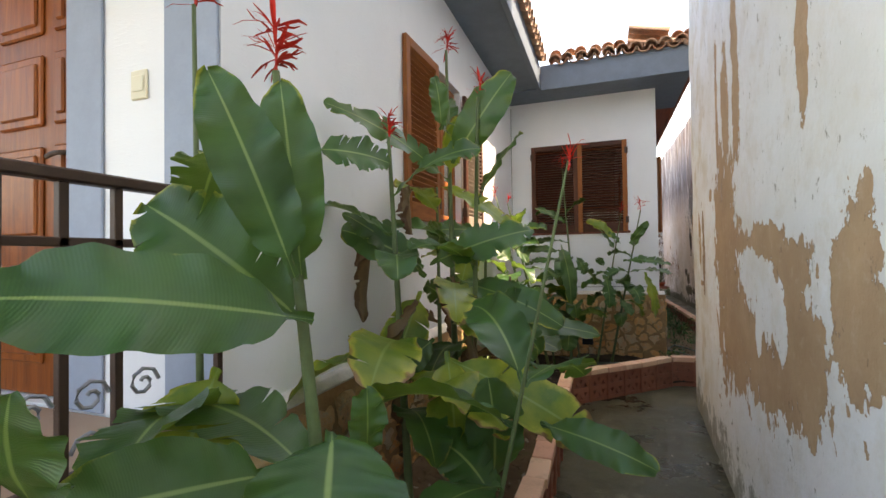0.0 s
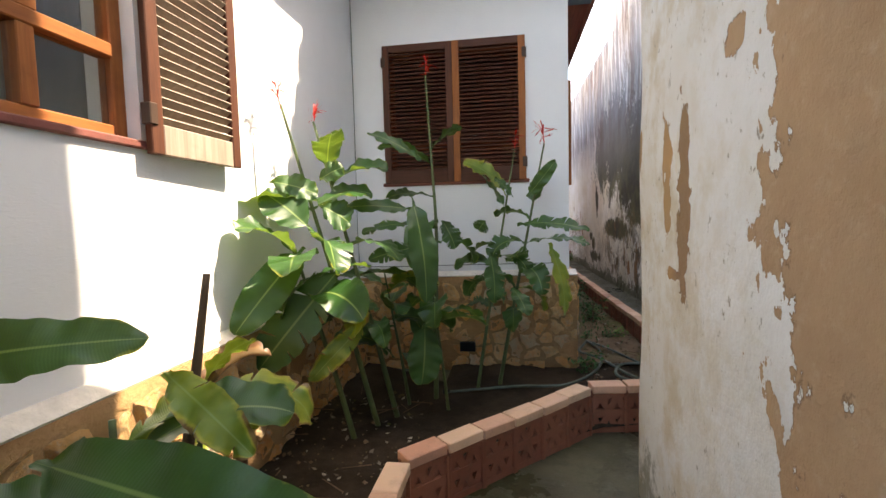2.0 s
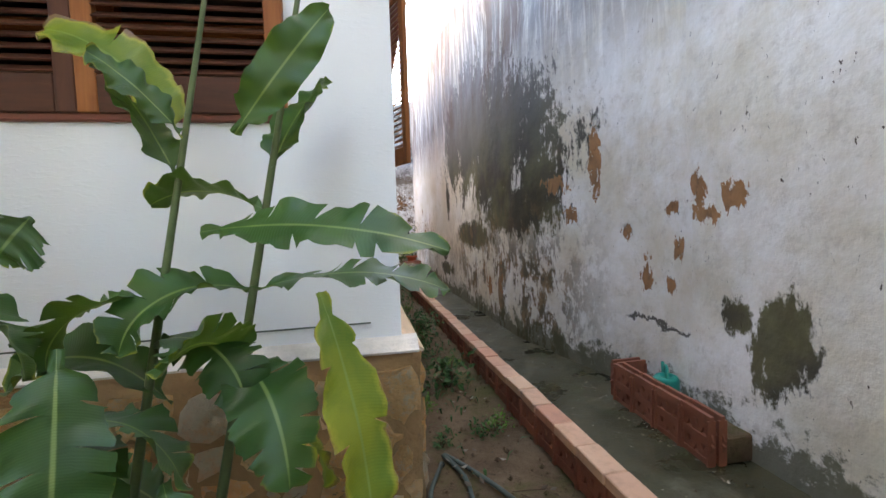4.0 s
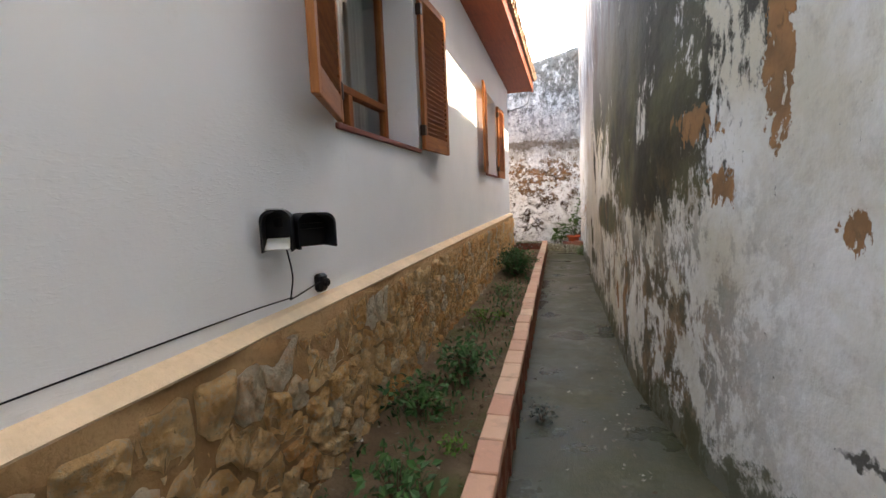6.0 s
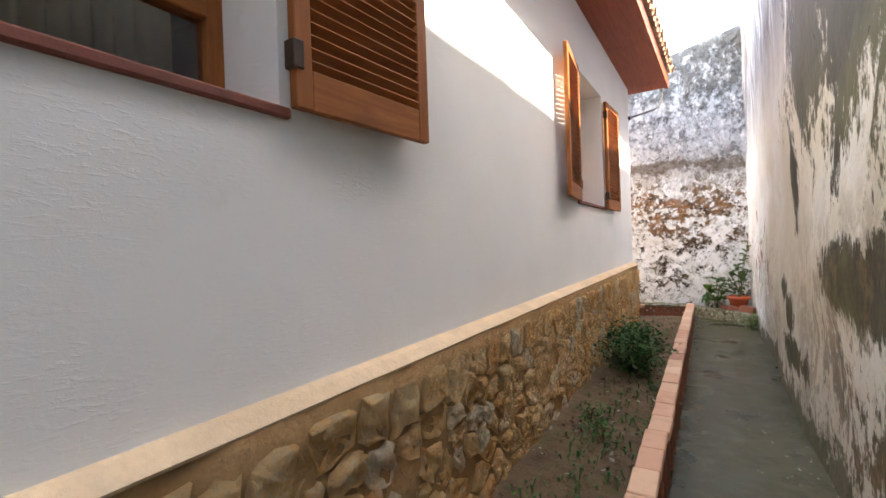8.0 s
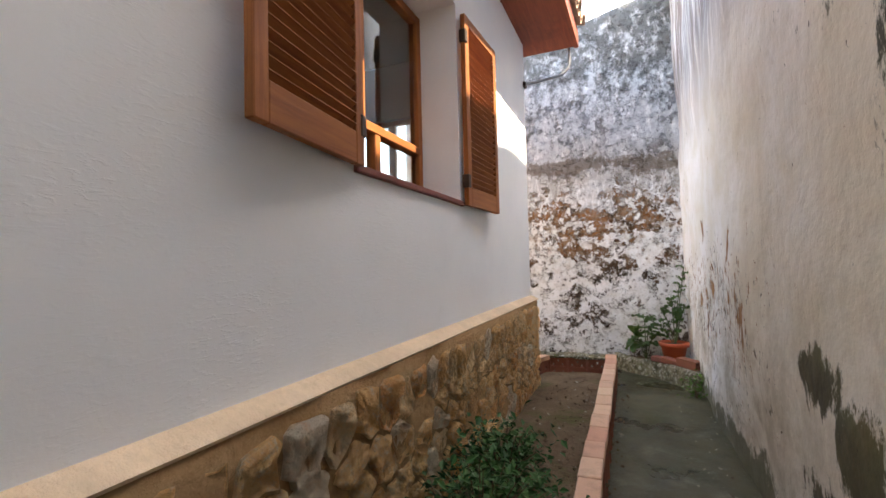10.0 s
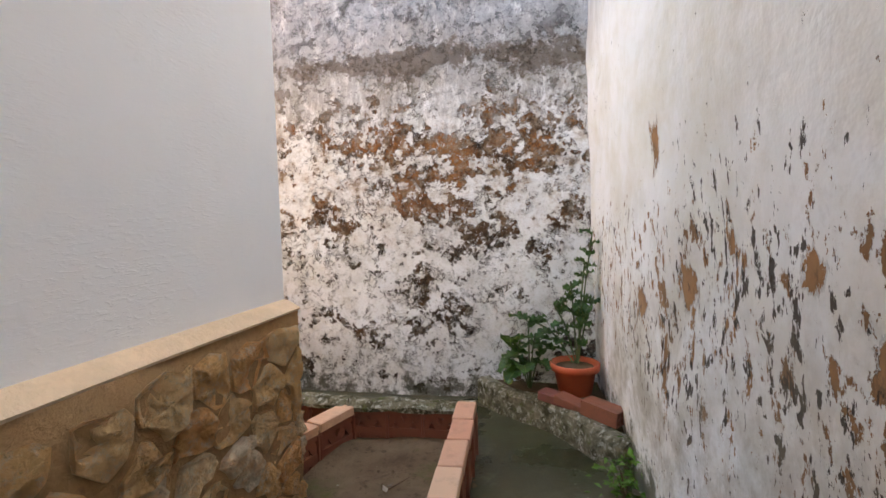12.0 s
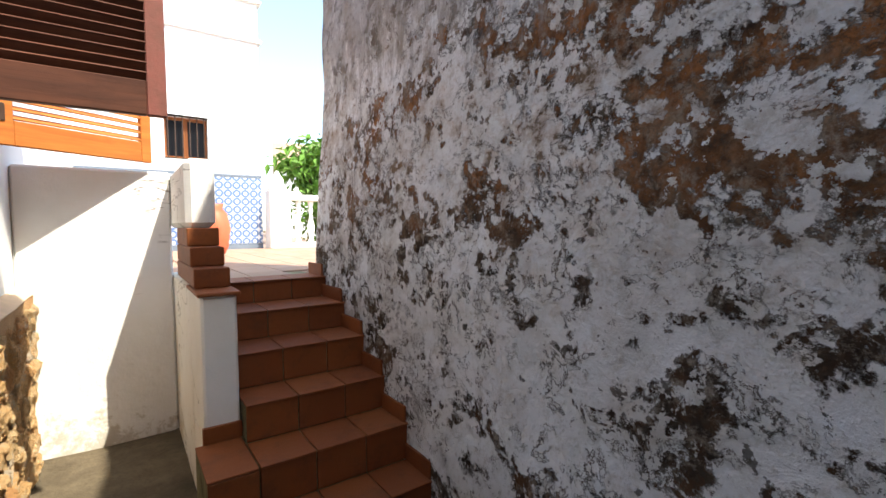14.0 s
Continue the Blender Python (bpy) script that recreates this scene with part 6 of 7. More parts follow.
for i in range(10):
    bush("weed", "tiny weed sprouting in the bed", (random.uniform(0.85, 1.4), random.uniform(7.5, 17.0), 0.1), 0.08, 0.09, 44, BUSHLIGHT if i % 2 else BUSH, 30 + i, 0.025)

# litter of dry leaves and chips of paint
r = random.Random(8)
bm = bmesh.new()
for i in range(1500):
    if i < 320:
        x, y, z = r.uniform(-1.2, -0.45), r.uniform(0.5, 6.0), 0.1
    elif i < 620:
        x, y, z = r.uniform(0.75, 1.5), r.uniform(6.2, 17.8), 0.14
    else:
        y = r.uniform(-1, 18.5)
        side = r.random() ** 2.5 * 0.7
        x, z = ((0.62 + 0.04 * y - side * 0.8) if y < 4.8 else 2.3 - side * 0.6 + (0.12 if y < 9 else 0), 0.012)
        if 4.8 < y < 6:
            continue
    s = r.uniform(0.005, 0.018) if i >= 620 else r.uniform(0.008, 0.026)
    q = Euler((r.uniform(-0.4, 0.4), r.uniform(-0.4, 0.4), r.uniform(0, 6.28))).to_matrix()
    vs = [bm.verts.new(Vector((x, y, z)) + q @ Vector((s * a, s * b, 0.2 * s * c))) for a, b, c in ((-1, -0.3, 1), (0.2, -0.6, 0), (1, 0.1, 1), (0, 0.6, 0))]
    bm.faces.new(vs)
litter_mat = Mat("litter", 0.9)
isl = litter_mat.nodes.new("ShaderNodeNewGeometry").outputs["Random Per Island"]
litter_mat.colour(litter_mat.mix(isl, (0.08, 0.05, 0.028), (0.40, 0.36, 0.30)))
tagged(part("litter", bm, litter_mat.mat), "scattered dry leaf scraps and flakes of paint", "litter", kind="stuff")

# clods and grit on the beds
verts, faces = [], []
for i in range(1600):
    y = r.uniform(6.3, 17.9) if i < 1150 else r.uniform(0.8, 6.0)
    x = r.uniform(0.78, 1.52) if i < 1150 else r.uniform(-1.2, -0.4)
    s = 0.004 + 0.016 * r.random() ** 2.5
    k = len(verts)
    for a, b, c in ((1, 0, 0), (0, 1, 0), (-1, 0, 0), (0, -1, 0), (0, 0, 0.8), (0, 0, -0.8)):
        verts.append((x + s * a * r.uniform(0.6, 1.3), y + s * b * r.uniform(0.6, 1.3), 0.118 + s * 0.4 + s * c))
    faces += [(k + a, k + b, k + c) for a, b, c in ((0, 1, 4), (1, 2, 4), (2, 3, 4), (3, 0, 4), (1, 0, 5), (2, 1, 5), (3, 2, 5), (0, 3, 5))]
clods = bpy.data.meshes.new("soil_clods")
clods.from_pydata(verts, [], faces)
clods.materials.append(SOIL)
tagged(new("soil_clods", clods), "loose clods and grit on the soil", "soil", kind="stuff")
# thin growth of grass and seedlings in the long bed
bm = bmesh.new()
for i in range(750):
    y = r.choice((r.gauss(9.4, 0.9), r.gauss(11.5, 1.2), r.gauss(13.0, 1.0)))
    x = r.gauss(1.12, 0.17)
    if not (7.2 < y < 15.5 and 0.82 < x < 1.48):
        continue
    h, a, w = r.uniform(0.02, 0.09), r.uniform(0, 6.28), r.uniform(0.004, 0.010)
    d = Vector((math.cos(a), math.sin(a), 0))
    s = Vector((-d.y, d.x, 0)) * w
    p = Vector((x, y, 0.11))
    q = p + d * h * 0.3 + Vector((0, 0, h * 0.7))
    t = p + d * h * 0.9 + Vector((0, 0, h * r.uniform(0.6, 1.0)))
    v = [bm.verts.new(c) for c in (p - s * 0.5, p + s * 0.5, q + s, t, q - s)]
    bm.faces.new((v[0], v[1], v[2], v[4]))
    bm.faces.new((v[4], v[2], v[3]))
tagged(part("grass", bm, BUSH), "thin green grass and seedlings in the bed", "grass", kind="stuff")

# dry canna trash and twigs lying in the beds
tb = bmesh.new()
for i in range(70):
    y = r.uniform(1.0, 6.2) if i < 35 else r.uniform(7.0, 18.0)
    x = r.uniform(-1.2, -0.5) if i < 35 else r.uniform(0.75, 1.45)
    a, l = r.uniform(0, 6.28), r.uniform(0.06, 0.22)
    tube_into(tb, [(x, y, 0.13), (x + l * math.cos(a), y + l * math.sin(a), 0.13 + r.uniform(0, 0.04))], [0.004, 0.002], 5)
tagged(part("twigs", tb, DRYWOOD), "dry twigs lying on the soil", "twigs", kind="stuff")

# ---- hose, cable, lamp ----
hose = thing("garden_hose", "grey-green garden hose lying in loops on the soil", "hose", Matrix.Translation((0, 0, 0.085)))
part("hose", tube(spline([(-0.35, 6.1, 0.0), (0.2, 6.22, 0.02), (0.62, 6.3, 0.02), (0.95, 6.75, 0.02), (1.05, 7.3, 0.03), (0.98, 7.6, 0.03), (1.2, 7.2, 0.03), (1.4, 6.6, 0.03), (1.3, 6.3, 0.04), (1.05, 6.45, 0.05), (1.15, 6.75, 0.05), (1.42, 6.75, 0.05), (1.45, 6.5, 0.05), (1.2, 6.4, 0.05), (1.0, 6.95, 0.04), (0.85, 7.2, 0.03), (0.95, 7.5, 0.04)], 8), [0.012] * 129, 8), HOSE, hose, smooth=True)
for i in range(2):
    part("coupling", tube([(-0.38 + i * 1.33, 6.09 + i * 1.41, 0.004 + 0.03 * i), (-0.33 + i * 1.28, 6.11 + i * 1.38, 0.004 + 0.03 * i)], [0.016, 0.016], 8), BLACK, hose, "black coupling")

lxw = long_x(8.6)
lamp = thing("solar_lamp", "black solar floodlight with hood fixed to the white wall", "lamp", pose(lxw, 8.575, 1.245))


def lamp_hood(w, h, depth):
    """An arched shell, open in front (+x) and closed behind, with a rim."""
    bm = bmesh.new()
    def arch(k, x):
        e = w / 2 - k
        pts = [(-e, 0.0)] + [(-e + 0.045 + 0.045 * math.cos(math.pi - q * math.pi / 10), h - k - 0.045 + 0.045 * math.sin(math.pi - q * math.pi / 10)) for q in range(6)]
        pts += [(e - 0.045 + 0.045 * math.cos(math.pi / 2 - q * math.pi / 10), h - k - 0.045 + 0.045 * math.sin(math.pi / 2 - q * math.pi / 10)) for q in range(6)] + [(e, 0.0)]
        return [bm.verts.new((x, y, z)) for y, z in pts]
    loops = [arch(0.0, 0.0), arch(0.0, depth), arch(0.008, depth), arch(0.008, 0.012)]
    for a, b in zip(loops, loops[1:]):
        for q in range(len(a) - 1):
            bm.faces.new((a[q], a[q + 1], b[q + 1], b[q]))
    bm.faces.new(loops[0])
    bm.faces.new(loops[-1])
    for s in (0, -1):
        bm.faces.new([lo[s] for lo in loops])
    return bm


part("bracket", box(0.0, 0.07, -0.02, 0.16, 0.10, 0.15, 0.008), BLACK, lamp)
for at, yaw, w, h, depth in (((0.05, 0.0, 0.01), -62, 0.12, 0.17, 0.11), ((0.085, 0.145, 0.01), -38, 0.165, 0.15, 0.14)):
    hood = part("hood", lamp_hood(w, h, depth), BLACK, lamp)
    hood.matrix_basis = pose(*at, 0, 0, yaw)
    if yaw == -62:
        # matt white paints the bright reflection of the silver plate
        plate = part("reflector", box(0.02, 0.115, -w / 2 + 0.012, w / 2 - 0.012, 0.0, 0.006, 0.002), BALUST, hood, "silver reflector plate, its shine put into a white colour")
        plate.matrix_basis = pose(0, 0, 0.055, 0, 24, 0)
        part("top_cover", box(0.02, 0.095, -0.036, 0.036, h - 0.003, h + 0.005, 0.003), STEEL, hood, "grey top cover")
    for k in range(0 if yaw == -62 else 2):
        part("louvre", box(0.016, 0.05, -w / 2 + 0.012, w / 2 - 0.012, 0.075 + k * 0.024, 0.079 + k * 0.024), BLACK, hood)
cable = thing("cable", "thin black cable from the lamp along the ledge", "cable", Matrix.Translation((lxw, 8.62, 0.975)))
part("wire", tube(spline([(0.06, -0.02, 0.28), (0.065, 0.0, 0.16), (0.05, 0.0, 0.07), (0.04, 0.03, 0.055), (0.03, 0.28, 0.085)], 6), [0.0035] * 25, 6), BLACK, cable)
part("wire", tube(spline([(0.04, 0.02, 0.06), (0.012, -0.3, 0.058), (0.016, -1.0, 0.055), (0.02, -1.62, 0.05)], 5), [0.003] * 16, 6), BLACK, cable)
plug = thing("junction_plug", "small black plug box above the ledge", "plug", pose(long_x(8.92), 8.92, 1.045))
part("body", box(0.0, 0.045, -0.035, 0.035, -0.04, 0.05, 0.012), BLACK, plug)
part("cap", lathe([(0.022, 0), (0.024, 0.01), (0.018, 0.02)], 12), BLACK, plug).matrix_basis = pose(0.045, 0, 0.005, 0, 90, 0)
wire2 = thing("cable", "thin cable clipped along the wall above the ledge", "cable")
part("wire", tube(spline([(AX + 0.012, BY - 0.012, 3.8), (AX + 0.012, BY - 0.012, 2.4), (AX + 0.012, BY - 0.012, 1.1), (AX + 0.1, BY - 0.012, 1.02), (-0.2, BY - 0.01, 1.03), (0.6, BY - 0.01, 1.04)], 4), [0.0035] * 21, 5), HOSE, wire2)

pipe = thing("drain_pipe", "thin grey drain pipe under the end of the eaves", "pipe")
part("pipe", tube(spline([(0.54, 17.6, 3.40), (0.7, 17.72, 3.46), (0.92, 17.86, 3.55), (1.0, 17.93, 3.68), (1.0, 17.94, 3.87)], 4), [0.017] * 17, 8), SCROLL, pipe, smooth=True)
part("clip", box(0.545, 0.575, 17.56, 17.64, 3.37, 3.43, 0.005), IRON, pipe)

# ---- porch railing ----
rail = thing("railing", "brown iron porch railing with grey scrolls", "railing", Matrix.Translation((-1.33, 0, 0.86)))
part("top_rail", box(-0.025, 0.025, -3.6, 1.29, 0.85, 0.885, 0.006), IRON, rail)
part("middle_rail", box(-0.012, 0.012, -3.6, 1.28, 0.68, 0.705, 0.003), IRON, rail)
part("bottom_rail", box(-0.012, 0.012, -3.6, 1.28, 0.06, 0.085, 0.003), IRON, rail)
for y in (1.26, 0.9, 0.76, 0.62, 0.48, 0.34, 0.2, 0.06, -0.08, -0.3, -0.6, -1.0, -1.5, -2.0):
    part("baluster", box(-0.012, 0.012, y - 0.012, y + 0.012, 0.0, 0.85, 0.002), IRON, rail)
for y in (0.98, 0.83, 0.69):
    for s in (-1, 1):
        pts = [(0.0, y + s * 0.05 * (1 - t / 14) * math.cos(t * 0.8), 0.2 + s * 0.07 + 0.05 * (1 - t / 14) * math.sin(t * 0.8)) for t in range(12)]
        part("scroll", tube(pts, [0.006] * 12, 6), SCROLL, rail, "grey wrought iron scroll")

# ---- planter and watering can ----
planter = thing("brick_planter", "low planter of red hollow bricks against the old wall", "planter", Matrix.Translation((2.5, 7.95, 0.0)))
for i in range(4):
    share("hollow_brick", LATTICE, pose(0, -0.5 + 0.25 * i, 0.0, 0, 0, 90 + random.uniform(-4, 4)), planter)
share("hollow_brick", LATTICE, pose(0.11, 0.42, 0.0, 0, 0, 3), planter)
part("soil_fill", box(0.05, 0.26, -0.62, 0.36, 0.0, 0.16, 0.01), SOIL, planter)
can = thing("watering_can", "green plastic watering can in the brick planter", "watering can", pose(2.63, 7.95, 0.16, 0, 0, 60))
part("body", lathe([(0.08, 0.0), (0.09, 0.01), (0.085, 0.12), (0.07, 0.14), (0.045, 0.145), (0.04, 0.13)], 18), GREEN, can, smooth=True)
part("handle", tube(spline([(-0.06, 0, 0.13), (-0.03, 0, 0.2), (0.05, 0, 0.19), (0.085, 0, 0.08)], 6), [0.012] * 19, 8), GREEN, can, smooth=True)
part("spout", tube([(0.07, 0, 0.04), (0.15, 0, 0.1), (0.22, 0, 0.17)], [0.02, 0.014, 0.012], 8), GREEN, can, smooth=True)

# ---- far corner: raised bed, pot, bricks, plants ----
bm = bmesh.new()
line = spline([(1.30, 19.22, 0), (1.5, 18.98, 0), (1.85, 18.72, 0), (2.2, 18.2, 0)], 6)
cols = []
for i, p in enumerate(line):
    d = (line[min(i + 1, len(line) - 1)] - line[max(i - 1, 0)]).normalized()
    n = Vector((d.y, -d.x, 0)) * -1
    j = noise.noise(p * 5) * 0.02
    cols.append([bm.verts.new(p + n * w + Vector((0, 0, z))) for w, z in ((-0.04, 0.0), (-0.035, 0.17 + j), (0.0, 0.2 + j), (0.08, 0.19 + j), (0.1, 0.0))])
for a, b in zip(cols, cols[1:]):
    for i in range(5):
        bm.faces.new((a[i], b[i], b[(i + 1) % 5], a[(i + 1) % 5]))
bm.faces.new(cols[0])
bm.faces.new(cols[-1])
tagged(part("bed_edge", bm, LICHEN), "mossy rounded concrete edge of the corner bed", "bed edge", kind="structure")
patch("soil_bed", [(1.38, 19.3), (1.6, 18.98), (2.25, 18.3), (2.25, 19.35)], 0.15, SOIL, "dark soil in the corner bed", "soil", 0.08)
pot = thing("plant_pot", "round terracotta plastic pot with a leafy plant", "pot", Matrix.Translation((2.0, 18.98, 0.18)))
part("pot", lathe([(0.10, 0.0), (0.115, 0.01), (0.145, 0.17), (0.17, 0.175), (0.175, 0.22), (0.165, 0.225), (0.15, 0.2), (0.135, 0.19)], 28), POT, pot, smooth=True)
part("earth", lathe([(0.13, 0.17), (0.142, 0.19), (0.05, 0.2)], 20), SOIL, pot)
for i, (x, y, z, a, b) in enumerate(((1.86, 18.74, 0.225, 58, 1), (1.96, 18.66, 0.222, 52, 2))):
    bk = thing("loose_brick", "solid red brick lying on the bed edge", "brick", pose(x, y, z, 0, 4 * b, a - 90))
    part("brick", box(-0.12, 0.12, -0.055, 0.055, -0.03, 0.03, 0.006), HOLLOW if b == 2 else CANAL, bk)
hb = thing("hollow_brick", "broken red hollow brick with square holes", "brick", pose(2.12, 18.5, 0.245, 0, 4, -40))
bm = bmesh.new()
for i in range(4):
    add_box(bm, -0.12, 0.12, -0.06 + 0.036 * i, -0.048 + 0.036 * i, -0.045, 0.045)
for j in range(3):
    add_box(bm, -0.119, 0.119, -0.059, 0.059, -0.045 + 0.039 * j, -0.034 + 0.039 * j)
part("brick", bm, HOLLOW, hb)


def leafy(label, at, stems, mat, seed, leaf, width):
    """A plant of arched stems with separate pointed leaves."""
    rr = random.Random(seed)
    plant = thing("leafy_plant", label, "plant", Matrix.Translation(at))
    for k, (tip, n) in enumerate(stems):
        line = spline([(0, 0, -0.02), Vector(tip) * 0.5 + Vector((0, 0, 0.06)), tip], 5)
        part("stem", tube(line, [0.006] * len(line), 6), STEM, plant)
        for i in range(n):
            p = line[rr.randrange(3, len(line))]
            lf = part("leaf", leaf_bm(leaf * rr.uniform(0.7, 1.2), width * rr.uniform(0.8, 1.2), rr.uniform(0, 60), rr.uniform(30, 80), rr, 0.05), mat, plant)
            lf.matrix_basis = Matrix.Translation(p) @ pose(0, 0, 0, 0, 0, rr.uniform(0, 360))
    return plant


leafy("broad-leaved bright green plant in the corner bed", (1.68, 19.12, 0.15), [((-0.15, -0.05, 0.35), 4), ((0.05, -0.1, 0.45), 5), ((0.12, 0.0, 0.3), 4), ((-0.05, -0.12, 0.22), 5), ((0.0, 0.03, 0.5), 3)], LEAF, 41, 0.24, 0.12)
leafy("dark climbing plant in the pot against the wall", (2.02, 19.02, 0.36), [((0.08, 0.12, 0.75), 12), ((-0.02, 0.15, 0.6), 10), ((0.13, 0.05, 0.5), 9), ((-0.14, 0.1, 0.42), 8), ((0.14, 0.15, 0.95), 7), ((-0.3, 0.14, 0.3), 6)], LEAF, 42, 0.1, 0.075)
bush("weed", "small weed at the foot of the old wall", (2.14, 18.0, 0.0), 0.08, 0.22, 66, BUSHLIGHT, 50, 0.04)

# ---- beyond the terrace ----
bal = thing("balustrade", "white cast stone balustrade with turned balusters", "balustrade", Matrix.Translation((-6.6, 0, 1.07)))
part("base_rail", box(-0.11, 0.11, 20.55, 32.0, 0.0, 0.1, 0.01), BALUST, bal)
part("hand_rail", box(-0.12, 0.12, 20.55, 32.0, 0.83, 0.93, 0.02), BALUST, bal)
bprof = [(0.05, 0.0), (0.05, 0.04), (0.03, 0.06), (0.062, 0.2), (0.066, 0.28), (0.03, 0.45), (0.026, 0.5), (0.045, 0.56), (0.03, 0.62), (0.05, 0.68), (0.05, 0.73)]
BM = mesh_of(lathe(bprof, 12), "baluster", BALUST, True)
for i in range(48):
    share("baluster", BM, pose(0, 20.72 + 0.225 * i, 0.1), bal)
part("post", box(-0.17, 0.17, 20.2, 20.54, 0.0, 1.0, 0.02), BALUST, bal)
part("finial", lathe([(0.16, 1.0), (0.16, 1.04), (0.06, 1.06), (0.1, 1.12), (0.11, 1.18), (0.05, 1.27), (0.02, 1.33)], 16), BALUST, bal, smooth=True).matrix_basis = Matrix.Translation((0, 20.37, 0))

house = thing("white_house", "sunlit white house with a barred window and tiled dado", "house", Matrix.Translation((-6.75, 20.15, 1.07)))
hw = bmesh.new()
for y0, y1, z0, z1 in ((-9.0, -1.4, 0.0, 4.1), (-1.4, -0.8, 0.0, 1.45), (-1.4, -0.8, 2.1, 4.1), (-0.8, 0.0, 0.0, 4.1)):
    add_box(hw, -4.0, 0.0, y0, y1, z0, z1)
bmesh.ops.remove_doubles(hw, verts=hw.verts, dist=0.0005)
part("wall", hw, WHITE, house)
part("cornice", box(-4.0, 0.05, -9.0, 0.05, 3.45, 3.52, 0.01), WHITE, house)
part("parapet_cap", box(-4.05, 0.06, -9.0, 0.06, 4.1, 4.16, 0.01), BALUST, house)
win = part("window", box(-0.17, -0.13, -1.4, -0.8, 1.45, 2.1), WOODV, house, "brown wooden window")
for z0, z1, y0, y1 in ((1.5, 2.05, -1.36, -1.13), (1.5, 2.05, -1.07, -0.84)):
    part("pane", box(-0.128, -0.12, y0, y1, z0, z1), BLACK, win)
for i in range(6):
    part("bar", tube([(-0.03, -1.35 + 0.1 * i, 1.45), (-0.03, -1.35 + 0.1 * i, 2.1)], [0.009, 0.009], 6), IRON, win)
for z in (1.44, 2.1):
    part("bar", box(-0.045, 0.0, -1.42, -0.78, z, z + 0.02), IRON, win)
dado = part("dado", box(0.001, 0.014, -8.9, 0.0, 0.1, 1.2), AZULEJO, house, "blue and white patterned tiles")
part("plinth", box(0.001, 0.02, -8.9, 0.0, 0.0, 0.095), BLUE, house, "dark blue tile plinth")
part("border", box(0.001, 0.02, -8.9, 0.0, 1.205, 1.25), BLUE, house, "dark blue tile border")
urn = thing("clay_jar", "tall clay jar standing on the terrace", "jar", Matrix.Translation((-5.4, 19.2, 1.08)))
part("jar", lathe([(0.12, 0.0), (0.17, 0.1), (0.2, 0.35), (0.16, 0.55), (0.1, 0.62), (0.13, 0.68), (0.11, 0.68)], 20), POT, urn, smooth=True)


def far_house(label, at, w, d, h, turn):
    ob = thing("house", label, "house", pose(*at, 0, 0, turn))
    part("wall", box(-w / 2, w / 2, -d / 2, d / 2, 0, h), WHITE, ob)
    bm = bmesh.new()
    a = [bm.verts.new(v) for v in ((-w / 2 - 0.3, -d / 2 - 0.3, h), (w / 2 + 0.3, -d / 2 - 0.3, h), (w / 2 + 0.3, d / 2 + 0.3, h), (-w / 2 - 0.3, d / 2 + 0.3, h), (-w / 2 - 0.3, 0, h + d * 0.22), (w / 2 + 0.3, 0, h + d * 0.22))]
    for f in ((0, 1, 5, 4), (2, 3, 4, 5), (0, 4, 3), (1, 2, 5), (0, 3, 2, 1)):
        bm.faces.new([a[i] for i in f])
    part("roof", bm, ROOFTILE, ob, "weathered clay tile roof")
    for x in (-w / 4, w / 4):
        p = part("window", box(x - 0.4, x + 0.4, -d / 2 - 0.03, -d / 2 + 0.02, h * 0.4, h * 0.4 + 1.1), WOODV, ob)
        part("pane", box(x - 0.32, x + 0.32, -d / 2 - 0.04, -d / 2 - 0.032, h * 0.4 + 0.08, h * 0.4 + 1.02), BLACK, p)
    return ob


far_house("far white house with a clay tile roof", (-17.0, 26.5, 0.0), 6.0, 6.0, 3.6, 75)
far_house("far white house with a clay tile roof", (-27.0, 33.0, 0.0), 8.0, 7.0, 5.6, 70)


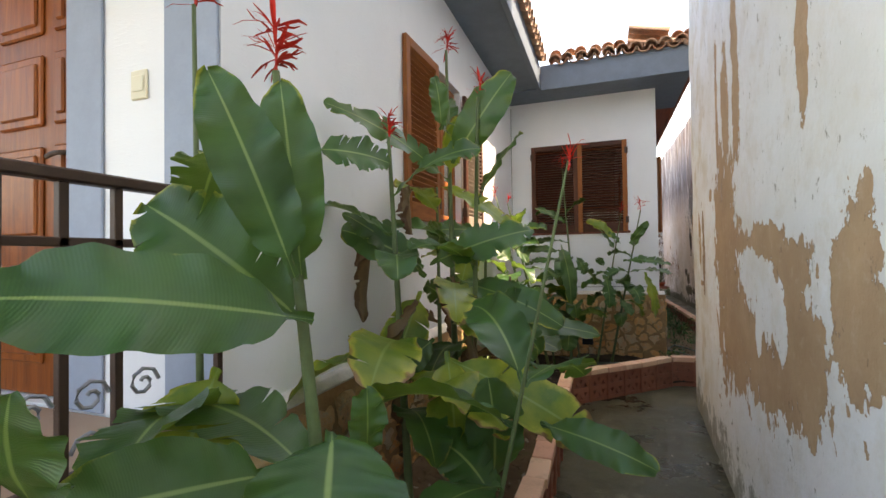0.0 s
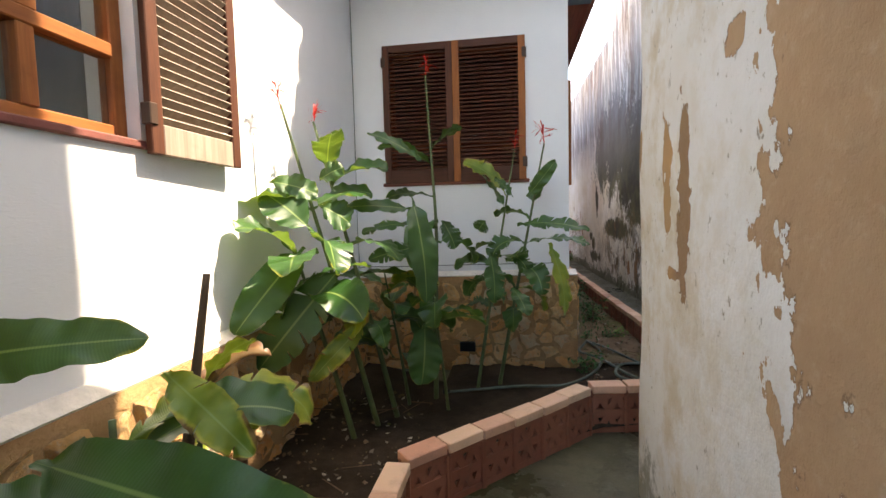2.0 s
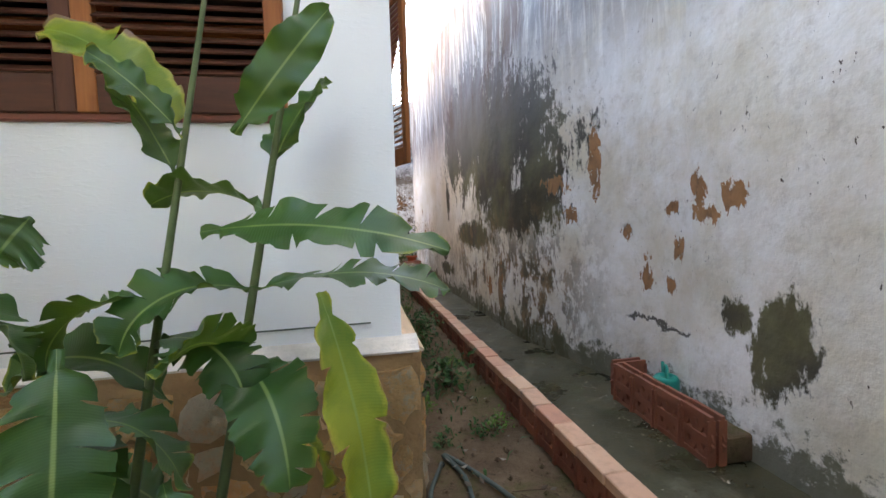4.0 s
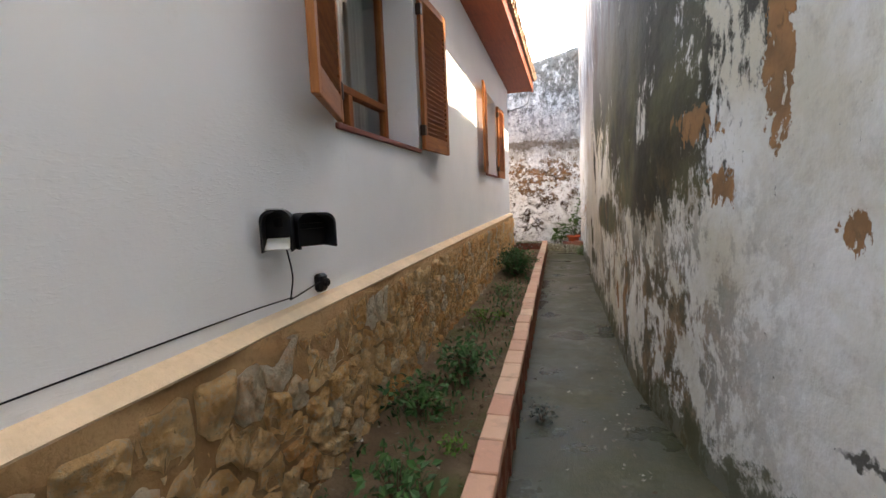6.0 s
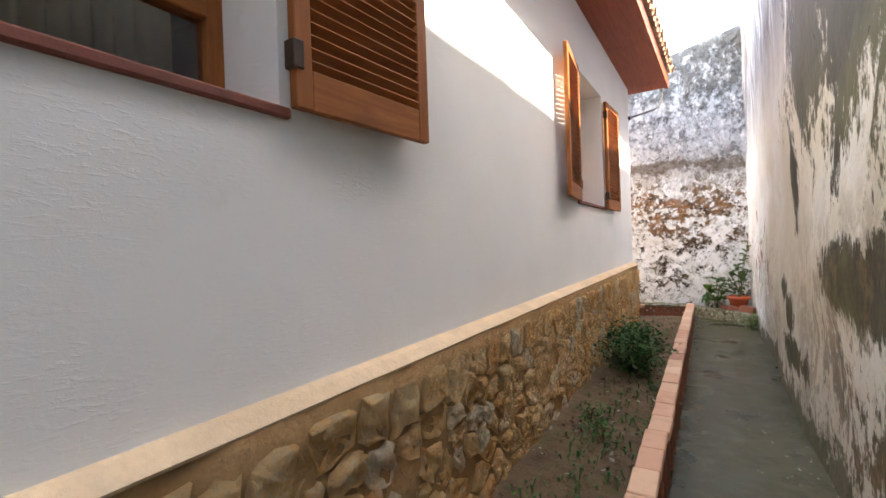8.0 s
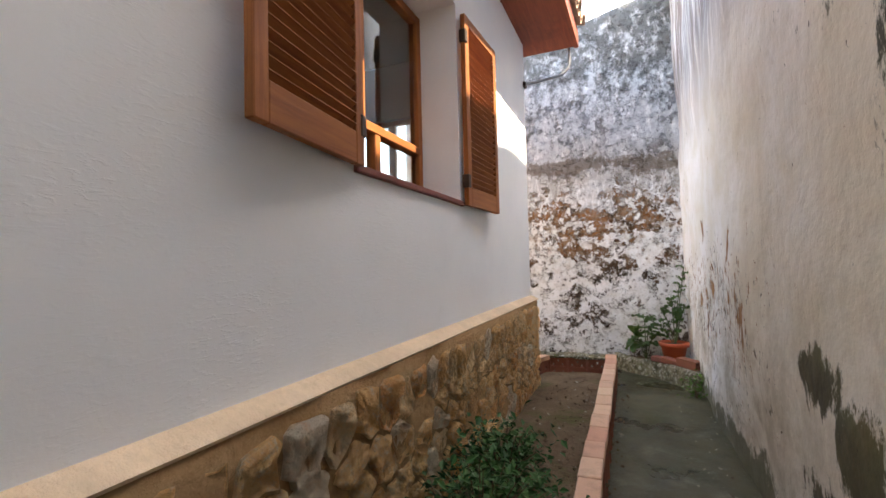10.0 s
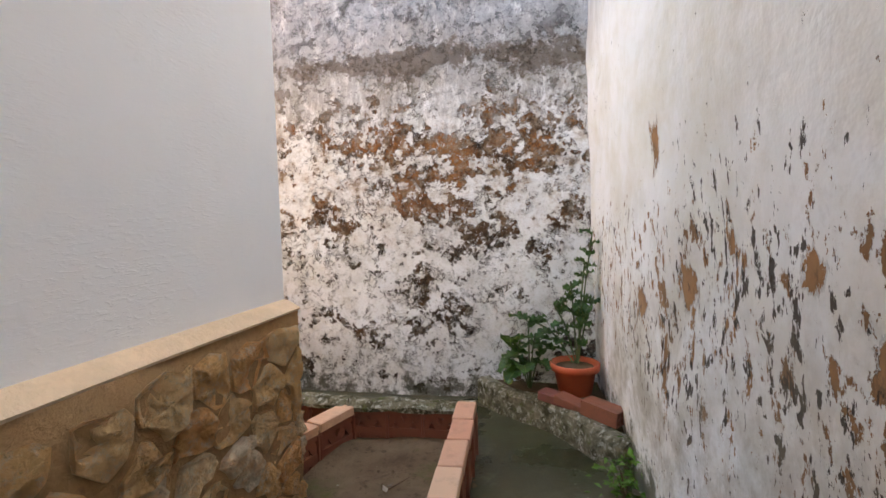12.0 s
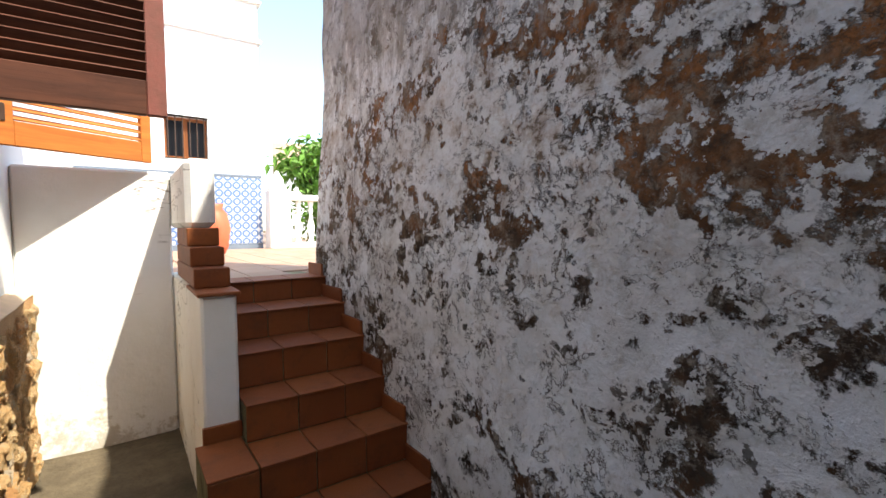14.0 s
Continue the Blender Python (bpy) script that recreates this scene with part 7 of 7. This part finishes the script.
def tree(label, at, height, spread, count, leaf, seed):
    """A trunk with limbs and a crown of single broad leaves."""
    rr = random.Random(seed)
    ob = thing("tree", label, "tree", Matrix.Translation(at))
    bm = bmesh.new()
    tube_into(bm, spline([(0, 0, -0.1), (0.06, 0.03, height * 0.3), (0, 0.05, height * 0.6)], 4), [0.09, 0.085, 0.08, 0.075, 0.07, 0.065, 0.06, 0.055, 0.05], 8)
    tips = []
    for i in range(16):
        a, d = rr.uniform(0, 6.28), spread * rr.uniform(0.35, 1.0)
        tip = Vector((math.cos(a) * d, math.sin(a) * d, height * rr.uniform(0.55, 1.0)))
        line = spline([(0, 0.03, height * rr.uniform(0.25, 0.55)), tip * 0.5 + Vector((0, 0, height * 0.35)), tip], 4)
        tube_into(bm, line, [0.03 * (1.1 - j / len(line)) for j in range(len(line))], 5)
        tips += line[3:]
    part("trunk", bm, DRYWOOD, ob)
    bm = bmesh.new()
    for i in range(count):
        p = tips[rr.randrange(len(tips))] + Vector((rr.gauss(0, 1), rr.gauss(0, 1), rr.gauss(0, 0.8))) * spread * 0.2
        q = Euler((rr.uniform(-0.8, 0.8), rr.uniform(-0.2, 1.1), rr.uniform(0, 6.28))).to_matrix()
        l = leaf * rr.uniform(0.6, 1.3)
        vs = [bm.verts.new(p + q @ Vector(v)) for v in ((0, 0, 0), (l * 0.45, l * 0.22, l * 0.06), (l * 1.1, 0, -l * 0.2), (l * 0.45, -l * 0.22, l * 0.06))]
        bm.faces.new((vs[0], vs[1], vs[2]))
        bm.faces.new((vs[0], vs[2], vs[3]))
    part("crown", bm, BUSHLIGHT, ob)
    return ob


tree("bright green broad-leaved tree behind the balustrade", (-8.6, 21.9, 0.0), 3.6, 1.0, 1500, 0.24, 61)
tree("bright green broad-leaved tree behind the balustrade", (-8.8, 23.9, 0.0), 3.7, 1.3, 1700, 0.24, 62)
tree("bright green broad-leaved tree behind the balustrade", (-9.2, 26.2, 0.0), 3.4, 1.4, 1500, 0.24, 63)
tree("leafy tree beyond the terrace", (-14.0, 34.0, 0.0), 5.0, 2.4, 2200, 0.3, 64)

bush("shrub", "green shrub behind the balustrade", (-7.6, 21.6, 0.9), 0.8, 1.4, 1400, BUSHLIGHT, 71, 0.12)
bush("shrub", "green shrub behind the balustrade", (-7.7, 23.2, 0.9), 0.9, 1.4, 1400, BUSHLIGHT, 72, 0.12)
bush("shrub", "green shrub behind the balustrade", (-7.8, 25.0, 0.9), 0.9, 1.3, 1200, BUSHLIGHT, 73, 0.12)
